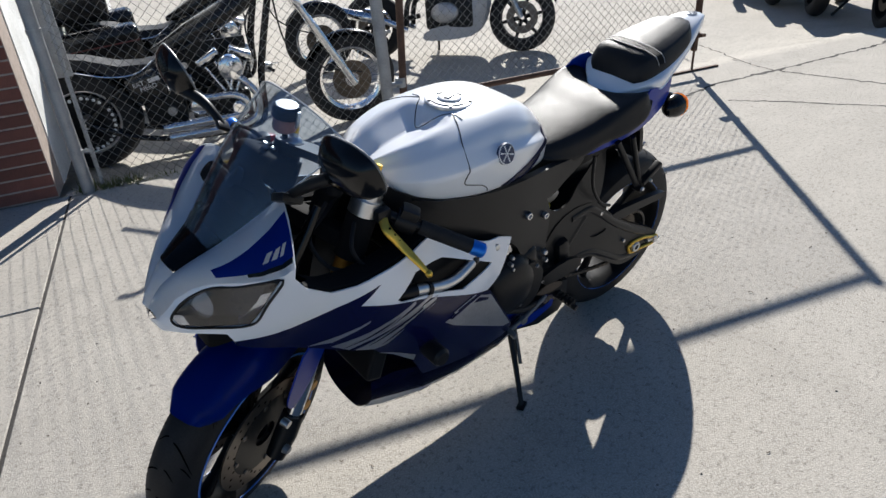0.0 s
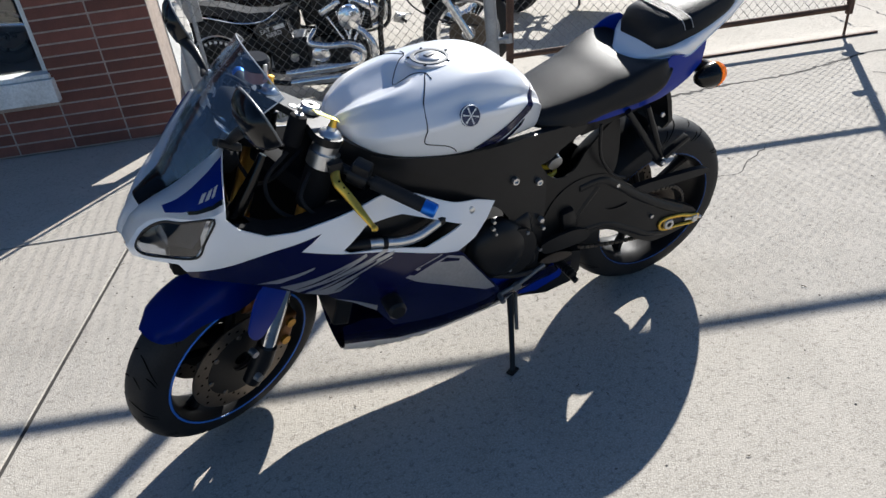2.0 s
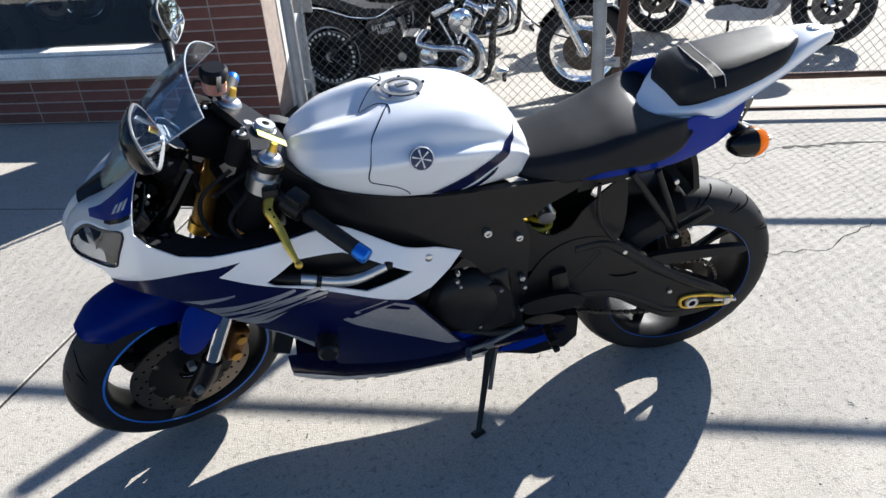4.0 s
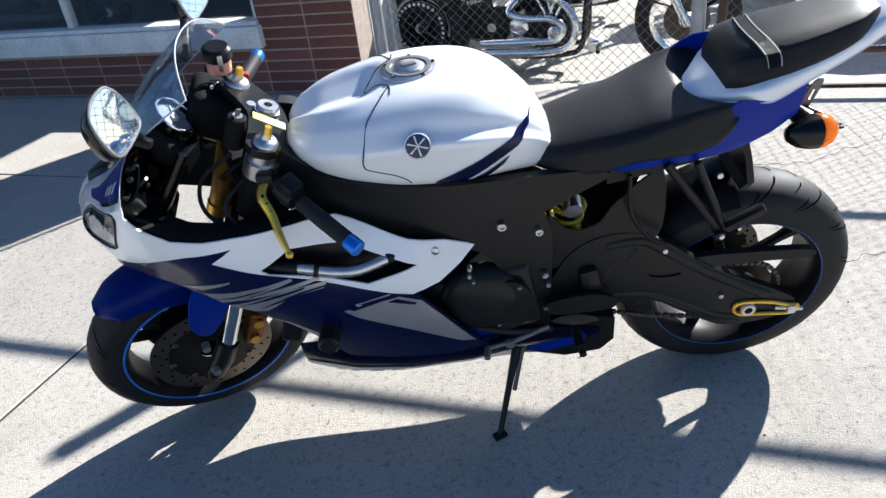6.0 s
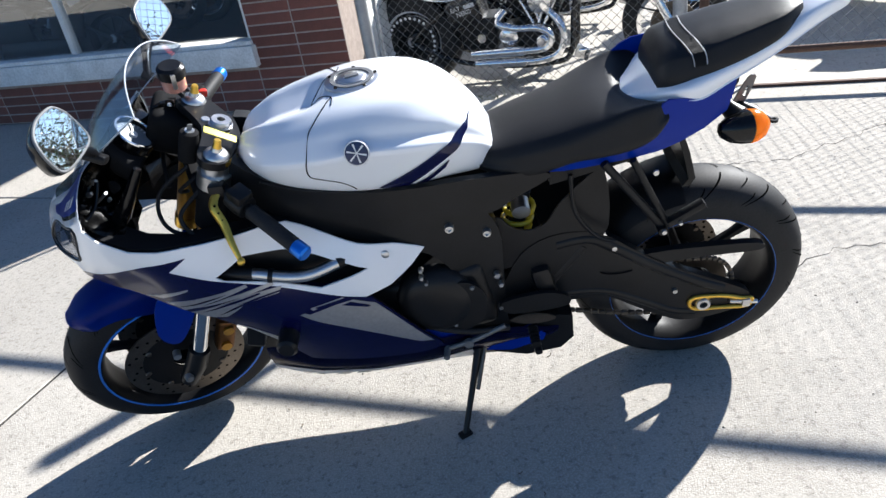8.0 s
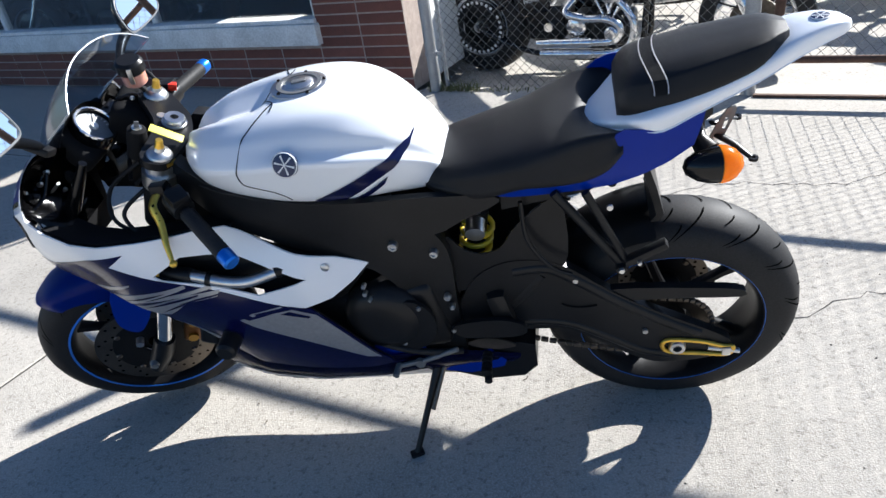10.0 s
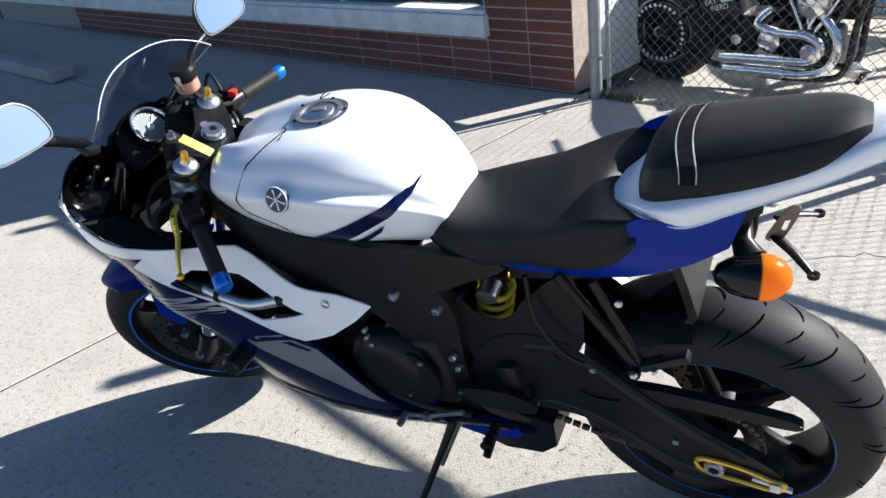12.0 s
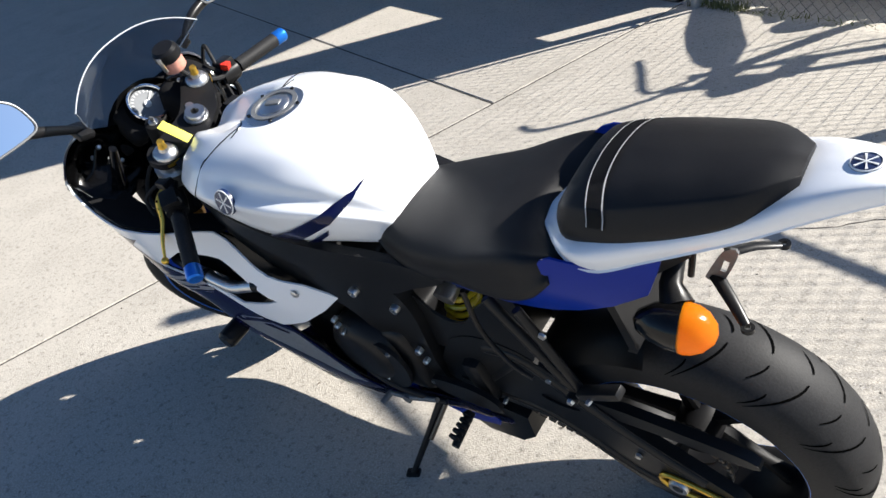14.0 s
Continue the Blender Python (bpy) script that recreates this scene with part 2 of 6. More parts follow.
def smooth_line(pts, n=6, closed=False):
    pts = [Vector(p) for p in pts]
    out, k = [], len(pts)
    for i in range(k if closed else k - 1):
        if closed:
            p0, p1, p2, p3 = pts[i - 1], pts[i], pts[(i + 1) % k], pts[(i + 2) % k]
        else:
            p0, p1, p2, p3 = pts[max(i - 1, 0)], pts[i], pts[i + 1], pts[min(i + 2, k - 1)]
        for j in range(n):
            t = j / n
            out.append(0.5 * ((2 * p1) + (p2 - p0) * t + (2 * p0 - 5 * p1 + 4 * p2 - p3) * t * t + (3 * p1 - p0 - 3 * p2 + p3) * t ** 3))
    if not closed:
        out.append(pts[-1])
    return out


def tube(bm, pts, r, seg=10, closed=False, flat=1.0):
    pts = [Vector(p) for p in pts]
    n = len(pts)
    rs = r if isinstance(r, (list, tuple)) else [r] * n
    rings, side = [], None
    for i, p in enumerate(pts):
        if closed:
            d = pts[(i + 1) % n] - pts[i - 1]
        else:
            d = pts[min(i + 1, n - 1)] - pts[max(i - 1, 0)]
        d.normalize()
        if side is None:
            side = d.orthogonal().normalized() if abs(d.z) > 0.95 else d.cross(Vector((0, 0, 1))).normalized()
        side = (side - d * side.dot(d)).normalized()
        up = d.cross(side)
        rings.append([bm.verts.new(p + (side * math.cos(a) + up * math.sin(a) * flat) * rs[i]) for a in (2 * math.pi * k / seg for k in range(seg))])
    for i in range(n if closed else n - 1):
        a, b = rings[i], rings[(i + 1) % n]
        for k in range(seg):
            bm.faces.new((a[k], a[(k + 1) % seg], b[(k + 1) % seg], b[k]))
    if not closed:
        bm.faces.new(rings[0][::-1])
        bm.faces.new(rings[-1])
    return bm


def lathe(bm, profile, m=Matrix(), seg=48, arc=360.0, closed=False):
    rings = []
    for k in range(seg if arc >= 360 else seg + 1):
        a = radians(arc) * k / seg
        rings.append([bm.verts.new(m @ Vector((r * math.cos(a), r * math.sin(a), h))) for r, h in profile])
    n, q = len(rings), len(profile)
    for k in range(n if arc >= 360 else n - 1):
        a, b = rings[k], rings[(k + 1) % n]
        for j in range(q if closed else q - 1):
            jj = (j + 1) % q
            bm.faces.new((a[j], b[j], b[jj], a[jj]))
    if not closed and arc >= 360:
        for j in (0, q - 1):
            if profile[j][0] > 1e-6:
                bm.faces.new([rings[k][j] for k in range(n)])
    bmesh.ops.remove_doubles(bm, verts=bm.verts, dist=1e-6)
    return bm


def box(bm, sx, sy, sz, m=Matrix(), bevel=0.0, seg=2):
    g = bmesh.ops.create_cube(bm, size=1.0, matrix=m @ Matrix.Diagonal((sx, sy, sz, 1)))
    if bevel:
        es = list({e for v in g["verts"] for e in v.link_edges})
        bmesh.ops.bevel(bm, geom=es, offset=bevel, segments=seg, affect="EDGES", profile=0.6)
    return bm


def loft(bm, rings, cap=True, closed=True):
    vs = [[bm.verts.new(Vector(p)) for p in r] for r in rings]
    n = len(vs[0])
    for a, b in zip(vs, vs[1:]):
        for k in range(n if closed else n - 1):
            bm.faces.new((a[k], a[(k + 1) % n], b[(k + 1) % n], b[k]))
    if cap and closed:
        bm.faces.new(vs[0][::-1])
        bm.faces.new(vs[-1])
    return bm


def inside(p, poly):
    x, z = p
    c = False
    for (x1, z1), (x2, z2) in zip(poly, poly[1:] + poly[:1]):
        if (z1 > z) != (z2 > z) and x < (x2 - x1) * (z - z1) / (z2 - z1) + x1:
            c = not c
    return c


def resample(poly, step):
    out = []
    for a, b in zip(poly, poly[1:] + poly[:1]):
        a, b = Vector((*a, 0)), Vector((*b, 0))
        k = max(1, int((b - a).length / step))
        out += [tuple((a + (b - a) * (j / k))[:2]) for j in range(k)]
    return out


def rounded(poly, n=4):
    return [tuple(p[:2]) for p in smooth_line([(*p, 0) for p in poly], n, True)]


from mathutils import geometry as mgeo


def sheet(bm, poly, place, thick, holes=(), step=0.025):
    """A plate with the outline poly, laid on a curved surface: place(a, b, depth) gives the point."""
    loops = [resample(list(poly), step)] + [resample(list(h), step) for h in holes]
    pts, edges = [], []
    for lp in loops:
        s0 = len(pts)
        pts += lp
        edges += [(s0 + k, s0 + (k + 1) % len(lp)) for k in range(len(lp))]
    xs, zs = [p[0] for p in poly], [p[1] for p in poly]
    x = min(xs) + step * 0.5
    while x < max(xs):
        z = min(zs) + step * 0.5
        while z < max(zs):
            q = (x, z)
            if inside(q, loops[0]) and not any(inside(q, h) for h in loops[1:]):
                if min((q[0] - p[0]) ** 2 + (q[1] - p[1]) ** 2 for p in pts[: edges[-1][0] + 1]) > (step * 0.45) ** 2:
                    pts.append(q)
            z += step
        x += step
    vv, _, ff, *_ = mgeo.delaunay_2d_cdt([Vector(p) for p in pts], edges, [], 0, 1e-5)
    keep = []
    for f in ff:
        c = (sum(vv[k][0] for k in f) / len(f), sum(vv[k][1] for k in f) / len(f))
        if inside(c, loops[0]) and not any(inside(c, h) for h in loops[1:]):
            keep.append(list(f))
    top = [bm.verts.new(place(v[0], v[1], 0.0)) for v in vv]
    bot = [bm.verts.new(place(v[0], v[1], thick)) for v in vv]
    count = {}
    for f in keep:
        bm.faces.new([top[k] for k in f])
        bm.faces.new([bot[k] for k in f[::-1]])
        for a, b in zip(f, f[1:] + f[:1]):
            count[(a, b)] = 1
    for a, b in count:
        if (b, a) not in count:
            bm.faces.new((top[b], top[a], bot[a], bot[b]))
    bmesh.ops.delete(bm, geom=[v for v in bm.verts if not v.link_faces], context="VERTS")
    return bm


def spline(rows, x):
    """Smooth values between rows of (x, a, b, ...), given in order of x."""
    k = max(0, min(len(rows) - 2, sum(1 for r in rows[1:] if r[0] <= x)))
    r0, r1, r2, r3 = rows[max(k - 1, 0)], rows[k], rows[k + 1], rows[min(k + 2, len(rows) - 1)]
    t = max(0.0, min(1.0, (x - r1[0]) / (r2[0] - r1[0])))
    out = []
    for j in range(1, len(r1)):
        m1 = (r2[j] - r0[j]) / (r2[0] - r0[0]) * (r2[0] - r1[0])
        m2 = (r3[j] - r1[j]) / (r3[0] - r1[0]) * (r2[0] - r1[0])
        out.append((2 * t ** 3 - 3 * t * t + 1) * r1[j] + (t ** 3 - 2 * t * t + t) * m1 + (3 * t * t - 2 * t ** 3) * r2[j] + (t ** 3 - t * t) * m2)
    return out


Y_AXIS = pose(0, 0, 0, 90)


# ---------------------------------------------------------------- the yard: site frame, u along the fence, v away from it
SITE = pose(-0.72, 3.13, 0, 0, 0, -15.0)


def at(u, v, z=0.0, rx=0, ry=0, rz=0):
    return SITE @ pose(u, v, z, rx, ry, rz)


def grid_plate(bm, u0, u1, v0, v1, z0, z1):
    box(bm, u1 - u0, v1 - v0, z1 - z0, at((u0 + u1) / 2, (v0 + v1) / 2, (z0 + z1) / 2), 0.004, 1)
    return bm


bm = bmesh.new()
bmesh.ops.create_grid(bm, x_segments=1, y_segments=1, size=400, matrix=pose(0, 0, -0.14))
tagged(part("ground", bm, CONCRETE, None, smooth=False), "pale weathered concrete ground under strong sun", "ground", kind="structure")
pavement = thing("pavement", "pale sun-bleached concrete slabs with dirty joints", "pavement", kind="structure")
for u0, u1, v0, v1 in ((0.058, 14, -12, -0.021), (-16, 0.045, -1.344, 0.0), (-16, 0.045, -12, -1.356)):
    part("slab", grid_plate(bmesh.new(), u0, u1, v0, v1, -0.16, 0.0), CONCRETE, pavement, smooth=False)

for u0, u1, v0, v1 in ((.043, .060, -12, 0.0), (-16, .046, -1.358, -1.342)):
    bm = bmesh.new()
    box(bm, u1 - u0, v1 - v0, .1, at((u0 + u1) / 2, (v0 + v1) / 2, -.054))
    part("joint", bm, JOINT, pavement, "dark dirt-filled joint", smooth=False)

bm = bmesh.new()
yard = [[at(u, v, z).translation for u in (0.02, 16.0)] for v, z in ((-0.02, -.004), (.10, -.012), (.30, -.07), (.55, -.118), (1.2, -.12), (16, -.12))]
loft(bm, yard, cap=False, closed=False)
tagged(part("yard_ground", bm, CONCRETE, None), "pale dusty yard ground behind the fence", "ground", kind="structure")


def crack(name, pts, width, seed, label):
    rnd = random.Random(seed)
    line = []
    for a, b in zip(pts, pts[1:]):
        a, b = Vector(a), Vector(b)
        k = max(2, int((b - a).length / 0.035))
        side = Vector((-(b - a).y, (b - a).x)).normalized()
        line += [a + (b - a) * (j / k) + side * rnd.gauss(0, 0.008) for j in range(k)]
    line.append(Vector(pts[-1]))
    bm = bmesh.new()
    rows = []
    for i, p in enumerate(line):
        d = (line[min(i + 1, len(line) - 1)] - line[max(i - 1, 0)]).normalized()
        s = Vector((-d.y, d.x)) * width * rnd.uniform(0.4, 1.5)
        rows.append((bm.verts.new((p.x - s.x, p.y - s.y, 0.0012)), bm.verts.new((p.x + s.x, p.y + s.y, 0.0012))))
    for a, b in zip(rows, rows[1:]):
        bm.faces.new((a[0], a[1], b[1], b[0]))
    return part(name, bm, JOINT, pavement, label, smooth=False)


crack("crack", [(2.95, 1.62), (3.22, 1.656), (3.76, 1.52), (4.8, 1.33), (6.4, 1.5)], 0.014, 1, "dark branching crack in the concrete")
crack("crack", [(3.76, 1.5), (3.80, 1.2), (3.84, 0.84), (3.9, 0.1)], 0.007, 2, "thin crack in the concrete")
crack("crack", [(2.98, 1.36), (3.2, 1.0), (3.4, 0.62), (3.45, 0.0)], 0.006, 3, "thin crack in the concrete")
crack("crack", [(3.76, 1.54), (3.85, 1.85), (3.99, 2.11), (4.3, 2.9)], 0.006, 4, "thin crack in the concrete")
crack("crack", [(1.9, 1.75), (2.3, 1.7), (2.6, 1.62), (2.95, 1.62)], 0.011, 5, "crack in the concrete")
crack("crack", [(1.05, 0.62), (1.28, 0.76), (1.5, 0.74), (1.8, 0.9)], 0.0018, 6, "hairline crack in the concrete")
crack("crack", [(0.3, 1.2), (0.9, 1.55), (1.4, 1.5), (1.9, 1.75)], 0.0018, 8, "hairline crack in the concrete")

# ---------------------------------------------------------------- shop building
ROOF = 3.6


def wall_box(name, u0, u1, v0, v1, z0, z1, material, label):
    bm = bmesh.new()
    box(bm, u1 - u0, v1 - v0, z1 - z0, at((u0 + u1) / 2, (v0 + v1) / 2, (z0 + z1) / 2))
    return tagged(part(name, bm, material, None, smooth=False), label, "wall", kind="structure")


low = wall_box("wall_front_low", -12.0, -0.69, 0.012, 0.25, 0.0, 0.31, MORTAR, "low dark red brick wall under the shop window")
pier = wall_box("wall_front_pier", -0.69, -0.006, 0.012, 0.25, 0.0, ROOF, MORTAR, "dark red stack-bond brick pier in shade")
wall_box("wall_front_top", -12.0, -0.69, 0.012, 0.25, 2.5, ROOF, BRICK, "brick wall over the shop window")
wall_box("wall_side_front", -0.22, 0.0, 0.25, 1.25, 0.0, ROOF, CREAM, "white painted side wall of the shop")
wall_box("wall_side_low", -0.22, 0.0, 1.25, 3.75, 0.0, 1.0, CREAM, "white painted side wall of the shop")
wall_box("wall_side_top", -0.22, 0.0, 1.25, 3.75, 2.5, ROOF, CREAM, "white painted side wall of the shop")
wall_box("wall_side_back", -0.22, 0.0, 3.75, 8.0, 0.0, ROOF, CREAM, "white painted side wall of the shop")
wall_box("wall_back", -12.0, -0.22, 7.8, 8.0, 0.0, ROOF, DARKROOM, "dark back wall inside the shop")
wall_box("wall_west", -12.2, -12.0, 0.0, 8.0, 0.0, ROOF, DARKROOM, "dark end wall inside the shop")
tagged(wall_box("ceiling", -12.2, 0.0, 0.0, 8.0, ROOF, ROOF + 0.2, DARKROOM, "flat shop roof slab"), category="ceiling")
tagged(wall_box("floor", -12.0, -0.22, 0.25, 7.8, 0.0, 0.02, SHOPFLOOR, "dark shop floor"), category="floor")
window = thing("window_1", "wide shop window with white frame and peeling white sill", "window", SITE, kind="structure")


def site_box(name, u0, u1, v0, v1, z0, z1, material, parent, label="", bevel=0.006):
    bm = bmesh.new()
    box(bm, u1 - u0, v1 - v0, z1 - z0, pose((u0 + u1) / 2, (v0 + v1) / 2, (z0 + z1) / 2), bevel, 2)
    return part(name, bm, material, parent, label)


site_box("window_sill", -12.0, -0.665, -0.045, 0.2, 0.315, 0.455, CREAM, window, "peeling white painted timber sill")
site_box("window_sill", -12.0, -0.68, -0.02, 0.12, 0.457, 0.485, CREAM, window)
site_box("window_frame", -12.0, -0.69, 0.05, 0.11, 2.44, 2.5, CREAM, window)
site_box("window_frame", -0.735, -0.692, 0.05, 0.11, 0.487, 2.44, CREAM, window)
edges_u = [-0.735, -2.25, -4.14, -5.82, -7.6, -9.6, -12.0]
for a, b in zip(edges_u, edges_u[1:]):
    pane = site_box("pane", b + 0.026, a - 0.026, 0.074, 0.08, 0.487, 2.44, SHOPGLASS, window, "clear shop window pane", 0)
    pane.visible_shadow = False
    if b > -12:
        site_box("mullion", b - 0.024, b + 0.024, 0.05, 0.11, 0.487, 2.44, CREAM, window)

# ---------------------------------------------------------------- kerb stones by the shop
rnd = random.Random(5)
for k, (u0, u1) in enumerate(((-8.9, -7.2), (-7.15, -4.95))):
    bm = bmesh.new()
    box(bm, u1 - u0, 0.26, 0.13, pose(0, 0, 0.065), 0.03, 3)
    bmesh.ops.subdivide_edges(bm, edges=[e for e in bm.edges if e.calc_length() > 0.5], cuts=14)
    for v in bm.verts:
        if v.co.z > 0.02:
            v.co += noise.noise_vector(v.co * 5.0) * 0.035
    ob = part("kerb_stone", bm, CONCRETE, None)
    ob.matrix_world = at((u0 + u1) / 2, -1.40, 0.0, 0, 0, -1 + 2 * k)
    tagged(ob, "chipped grey concrete kerb block lying on pavement", "kerb", group="kerb blocks by the shop")

# ---------------------------------------------------------------- chain-link fence and gate
def mesh_wire(bm, u0, u1, z0, z1, cell=0.058, r=0.0021):
    """Woven wires: each runs down as a zigzag and hooks the next one."""
    n = int((u1 - u0) / cell)
    m = int((z1 - z0) / cell)
    for k in range(n):
        for s in (0, 1):
            pts = []
            for j in range(m + 1):
                off = (j + s) % 2
                pts.append(Vector((u0 + (k + off * 0.98) * cell, 0.003 * (1 if off else -1), z0 + j * cell)))
            rr = []
            for p in pts:
                rr.append([bm.verts.new(p + Vector((r * math.cos(a), r * math.sin(a), 0))) for a in (0.0, 2.094, 4.189)])
            for a, b in zip(rr, rr[1:]):
                for q in range(3):
                    bm.faces.new((a[q], a[(q + 1) % 3], b[(q + 1) % 3], b[q]))
    return bm


def pipe(name, p, q, r, material, parent, label="", seg=14):
    return part(name, tube(bmesh.new(), [p, q], r, seg), material, parent, label)


fence = thing("chain_link_fence", "grey galvanised chain-link fence on steel posts", "fence", SITE, kind="structure")
pipe("post", (0.155, 0, 0), (0.155, 0, 1.98), 0.036, GALV, fence)
pipe("post", (2.0, 0, 0), (2.0, 0, 2.13), 0.038, GALV, fence)
pipe("post", (0.235, 0.01, 0.03), (0.235, 0.01, 1.9), 0.012, GALV, fence)
pipe("rail", (0.155, 0, 1.86), (2.0, 0, 1.86), 0.021, GALV, fence)
for z in (0.28, 0.62, 0.95, 1.3, 1.7):
    bm = bmesh.new()
    lathe(bm, [(0.037, -0.011), (0.041, -0.011), (0.041, 0.011), (0.037, 0.011)], pose(2.0, 0, z), 20, closed=True)
    box(bm, 0.05, 0.006, 0.02, pose(2.045, 0, z))
    part("clamp", bm, GALV, fence)
    if z not in (0.28, 0.95, 1.7):
        continue
    bm = bmesh.new()
    lathe(bm, [(0.036, -0.011), (0.040, -0.011), (0.040, 0.011), (0.036, 0.011)], pose(0.155, 0, z - 0.04), 20, closed=True)
    box(bm, 0.06, 0.006, 0.02, pose(0.205, 0, z - 0.04))
    part("clamp", bm, GALV, fence)
bm = bmesh.new()
box(bm, .150, .016, 1.38, pose(.170, .20, 1.31), .004)
for z in (.75, 1.8):
    box(bm, .02, .19, .03, pose(.150, .105, z), .003)
part("shadow_blocker", bm, GALV, fence, "added panel that shades the gap beside the wall")
w = part("wire_mesh", mesh_wire(bmesh.new(), 0.22, 1.97, 0.03, 1.86), WIRE, fence, "woven diamond wire mesh", smooth=False)
w["kind"] = "stuff"

gate = thing("chain_link_gate", "open rusty brown steel gate filled with chain-link", "gate", SITE @ pose(2.10, 0.0, 0), kind="structure")
GW, RACK = 2.24, 0.07
for u in (0.0, GW):
    pipe("gate_post", (u, 0, 0.14), (u + 1.78 * RACK, 0, 1.92), 0.024, RUSTY, gate)
for z in (0.18, 1.03, 1.88):
    pipe("gate_rail", ((z - .14) * RACK, 0, z), (GW + (z - .14) * RACK, 0, z), 0.019, RUSTY, gate)
gate_wire = mesh_wire(bmesh.new(), 0.01, GW, 0.19, 1.88)
for v in gate_wire.verts:
    v.co.x += (v.co.z - .14) * RACK
w = part("wire_mesh", gate_wire, WIRE, gate, "woven diamond wire mesh", smooth=False)
w["kind"] = "stuff"
pipe("drop_rod", (GW - 0.035, -0.035, 0.0), (GW - 0.035 + .95 * RACK, -0.035, 0.95), 0.0085, RUSTY, gate, "rusty drop bolt standing on the ground")
for z in (0.25, 0.7):
    bm = bmesh.new()
    box(bm, 0.09, 0.05, 0.03, pose(GW - 0.01, -0.02, z), 0.005)
    tube(bm, [(GW + 0.02, -0.05, z), (GW + 0.05, -0.05, z)], 0.012, 8)
    part("latch", bm, RUSTY, gate)
for z in (0.3, 1.7):
    bm = bmesh.new()
    tube(bm, [(-0.1, 0, z), (0.0, -0.03, z)], 0.013, 8)
    lathe(bm, [(0.025, -0.03), (0.031, -0.03), (0.031, 0.03), (0.025, 0.03)], pose(0, 0, z), 16, closed=True)
    part("hinge", bm, GALV, gate)

bm = bmesh.new()
box(bm, 2.5, .030, .014, at(3.28, -.040, .007), .003, 1)
tagged(part("threshold_strip", bm, RUSTY, None), "rusty brown steel strip set in the concrete under the gate", "strip", kind="structure")

# dry weeds along the fence foot
bm = bmesh.new()
rnd = random.Random(9)
for k in range(420):
    u = 0.08 + abs(rnd.gauss(0, 0.5)) if k % 3 else 0.1 + rnd.random() * 0.35
    if u > 1.95:
        continue
    p = Vector((u, rnd.gauss(0.02, 0.025), 0))
    h = rnd.uniform(0.01, 0.05) * (1.5 if u < 0.45 else 0.7)
    a = rnd.uniform(0, 6.3)
    s = Vector((math.cos(a), math.sin(a), 0)) * rnd.uniform(0.002, 0.005)
    tip = p + Vector((rnd.gauss(0, 0.02), rnd.gauss(0, 0.02), h))
    bm.faces.new([bm.verts.new(SITE @ q) for q in (p - s, p + s, tip)])
tagged(part("weeds", bm, WEED, None, smooth=False), "dry weeds and litter along the fence foot", "weeds", kind="stuff")

# grit and small stones on the concrete
bm = bmesh.new()
rnd = random.Random(31)
for k in range(900):
    if k % 3:
        p = Vector((rnd.uniform(-2.2, 2.6), rnd.uniform(-1.3, 1.6), 0))
    else:
        p = SITE @ Vector((rnd.uniform(-1.5, 3.0), -abs(rnd.gauss(0, .5)), 0))
    r_ = rnd.choice((.0012, .0016, .002, .0026, .0038))
    top = bm.verts.new(p + Vector((rnd.uniform(-r_, r_) * .4, rnd.uniform(-r_, r_) * .4, r_ * rnd.uniform(.7, 1.2))))
    base = [bm.verts.new(p + Vector((r_ * rnd.uniform(.7, 1.4) * math.cos(a), r_ * rnd.uniform(.7, 1.4) * math.sin(a), .0002))) for a in (0, 1.4, 2.6, 4.0, 5.2)]
    for a, b in zip(base, base[1:] + base[:1]):
        bm.faces.new((a, b, top))
tagged(part("grit", bm, mat("grey_grit", (.22, .20, .17), .9, vary=.5, scale=40), None, smooth=False), "fine grit and small stones scattered on concrete", "grit", kind="stuff")
bm = bmesh.new()
for k in range(26):
    p = Vector((rnd.uniform(-1.2, 2.2), rnd.uniform(-.9, 1.5), .002))
    a, ln = rnd.uniform(0, 6.3), rnd.uniform(.008, .024)
    tube(bm, [p, p + Vector((math.cos(a), math.sin(a), .15)) * ln * .5, p + Vector((math.cos(a + .5), math.sin(a + .5), .1)) * ln], .0011, 5)
tagged(part("twigs", bm, mat("dry_twig", (.09, .06, .035), .9, vary=.3), None), "tiny dry twigs and leaf bits on concrete", "litter", kind="stuff")


# ---------------------------------------------------------------- the sport motorcycle, in its own frame: x to the tail, y to its right, z up
BIKE = pose(-0.012, 0.262, 0, 0, 0, 3.5) @ pose(0, 0, 0, 9.5)
bike = thing("sport_motorcycle", "white and blue sport motorcycle leaning on its side stand", "motorcycle", BIKE)

# half width of the fairing over (x, z)
SHAPE = np.array([
    (-.845, .72, .006), (-.835, .69, .035), (-.797, .778, .072), (-.768, .806, .098), (-.742, .822, .125), (-.70, .835, .176),
    (-.651, .860, .236), (-.62, .87, .237), (-.70, .79, .19), (-.76, .74, .135), (-.66, .74, .215), (-.50, .75, .25), (-.40, .70, .25),
    (-.24, .75, .175), (-.10, .635, .215), (.03, .615, .155), (-.05, .64, .185), (-.60, .68, .205), (-.48, .60, .235), (-.30, .50, .235),
    (.02, .37, .19), (-.13, .53, .225), (-.20, .36, .20), (-.30, .36, .19), (-.40, .50, .21), (.04, .33, .175)])


def thin_plate(r):
    return np.where(r > 1e-9, r * r * np.log(np.maximum(r, 1e-9)), 0)


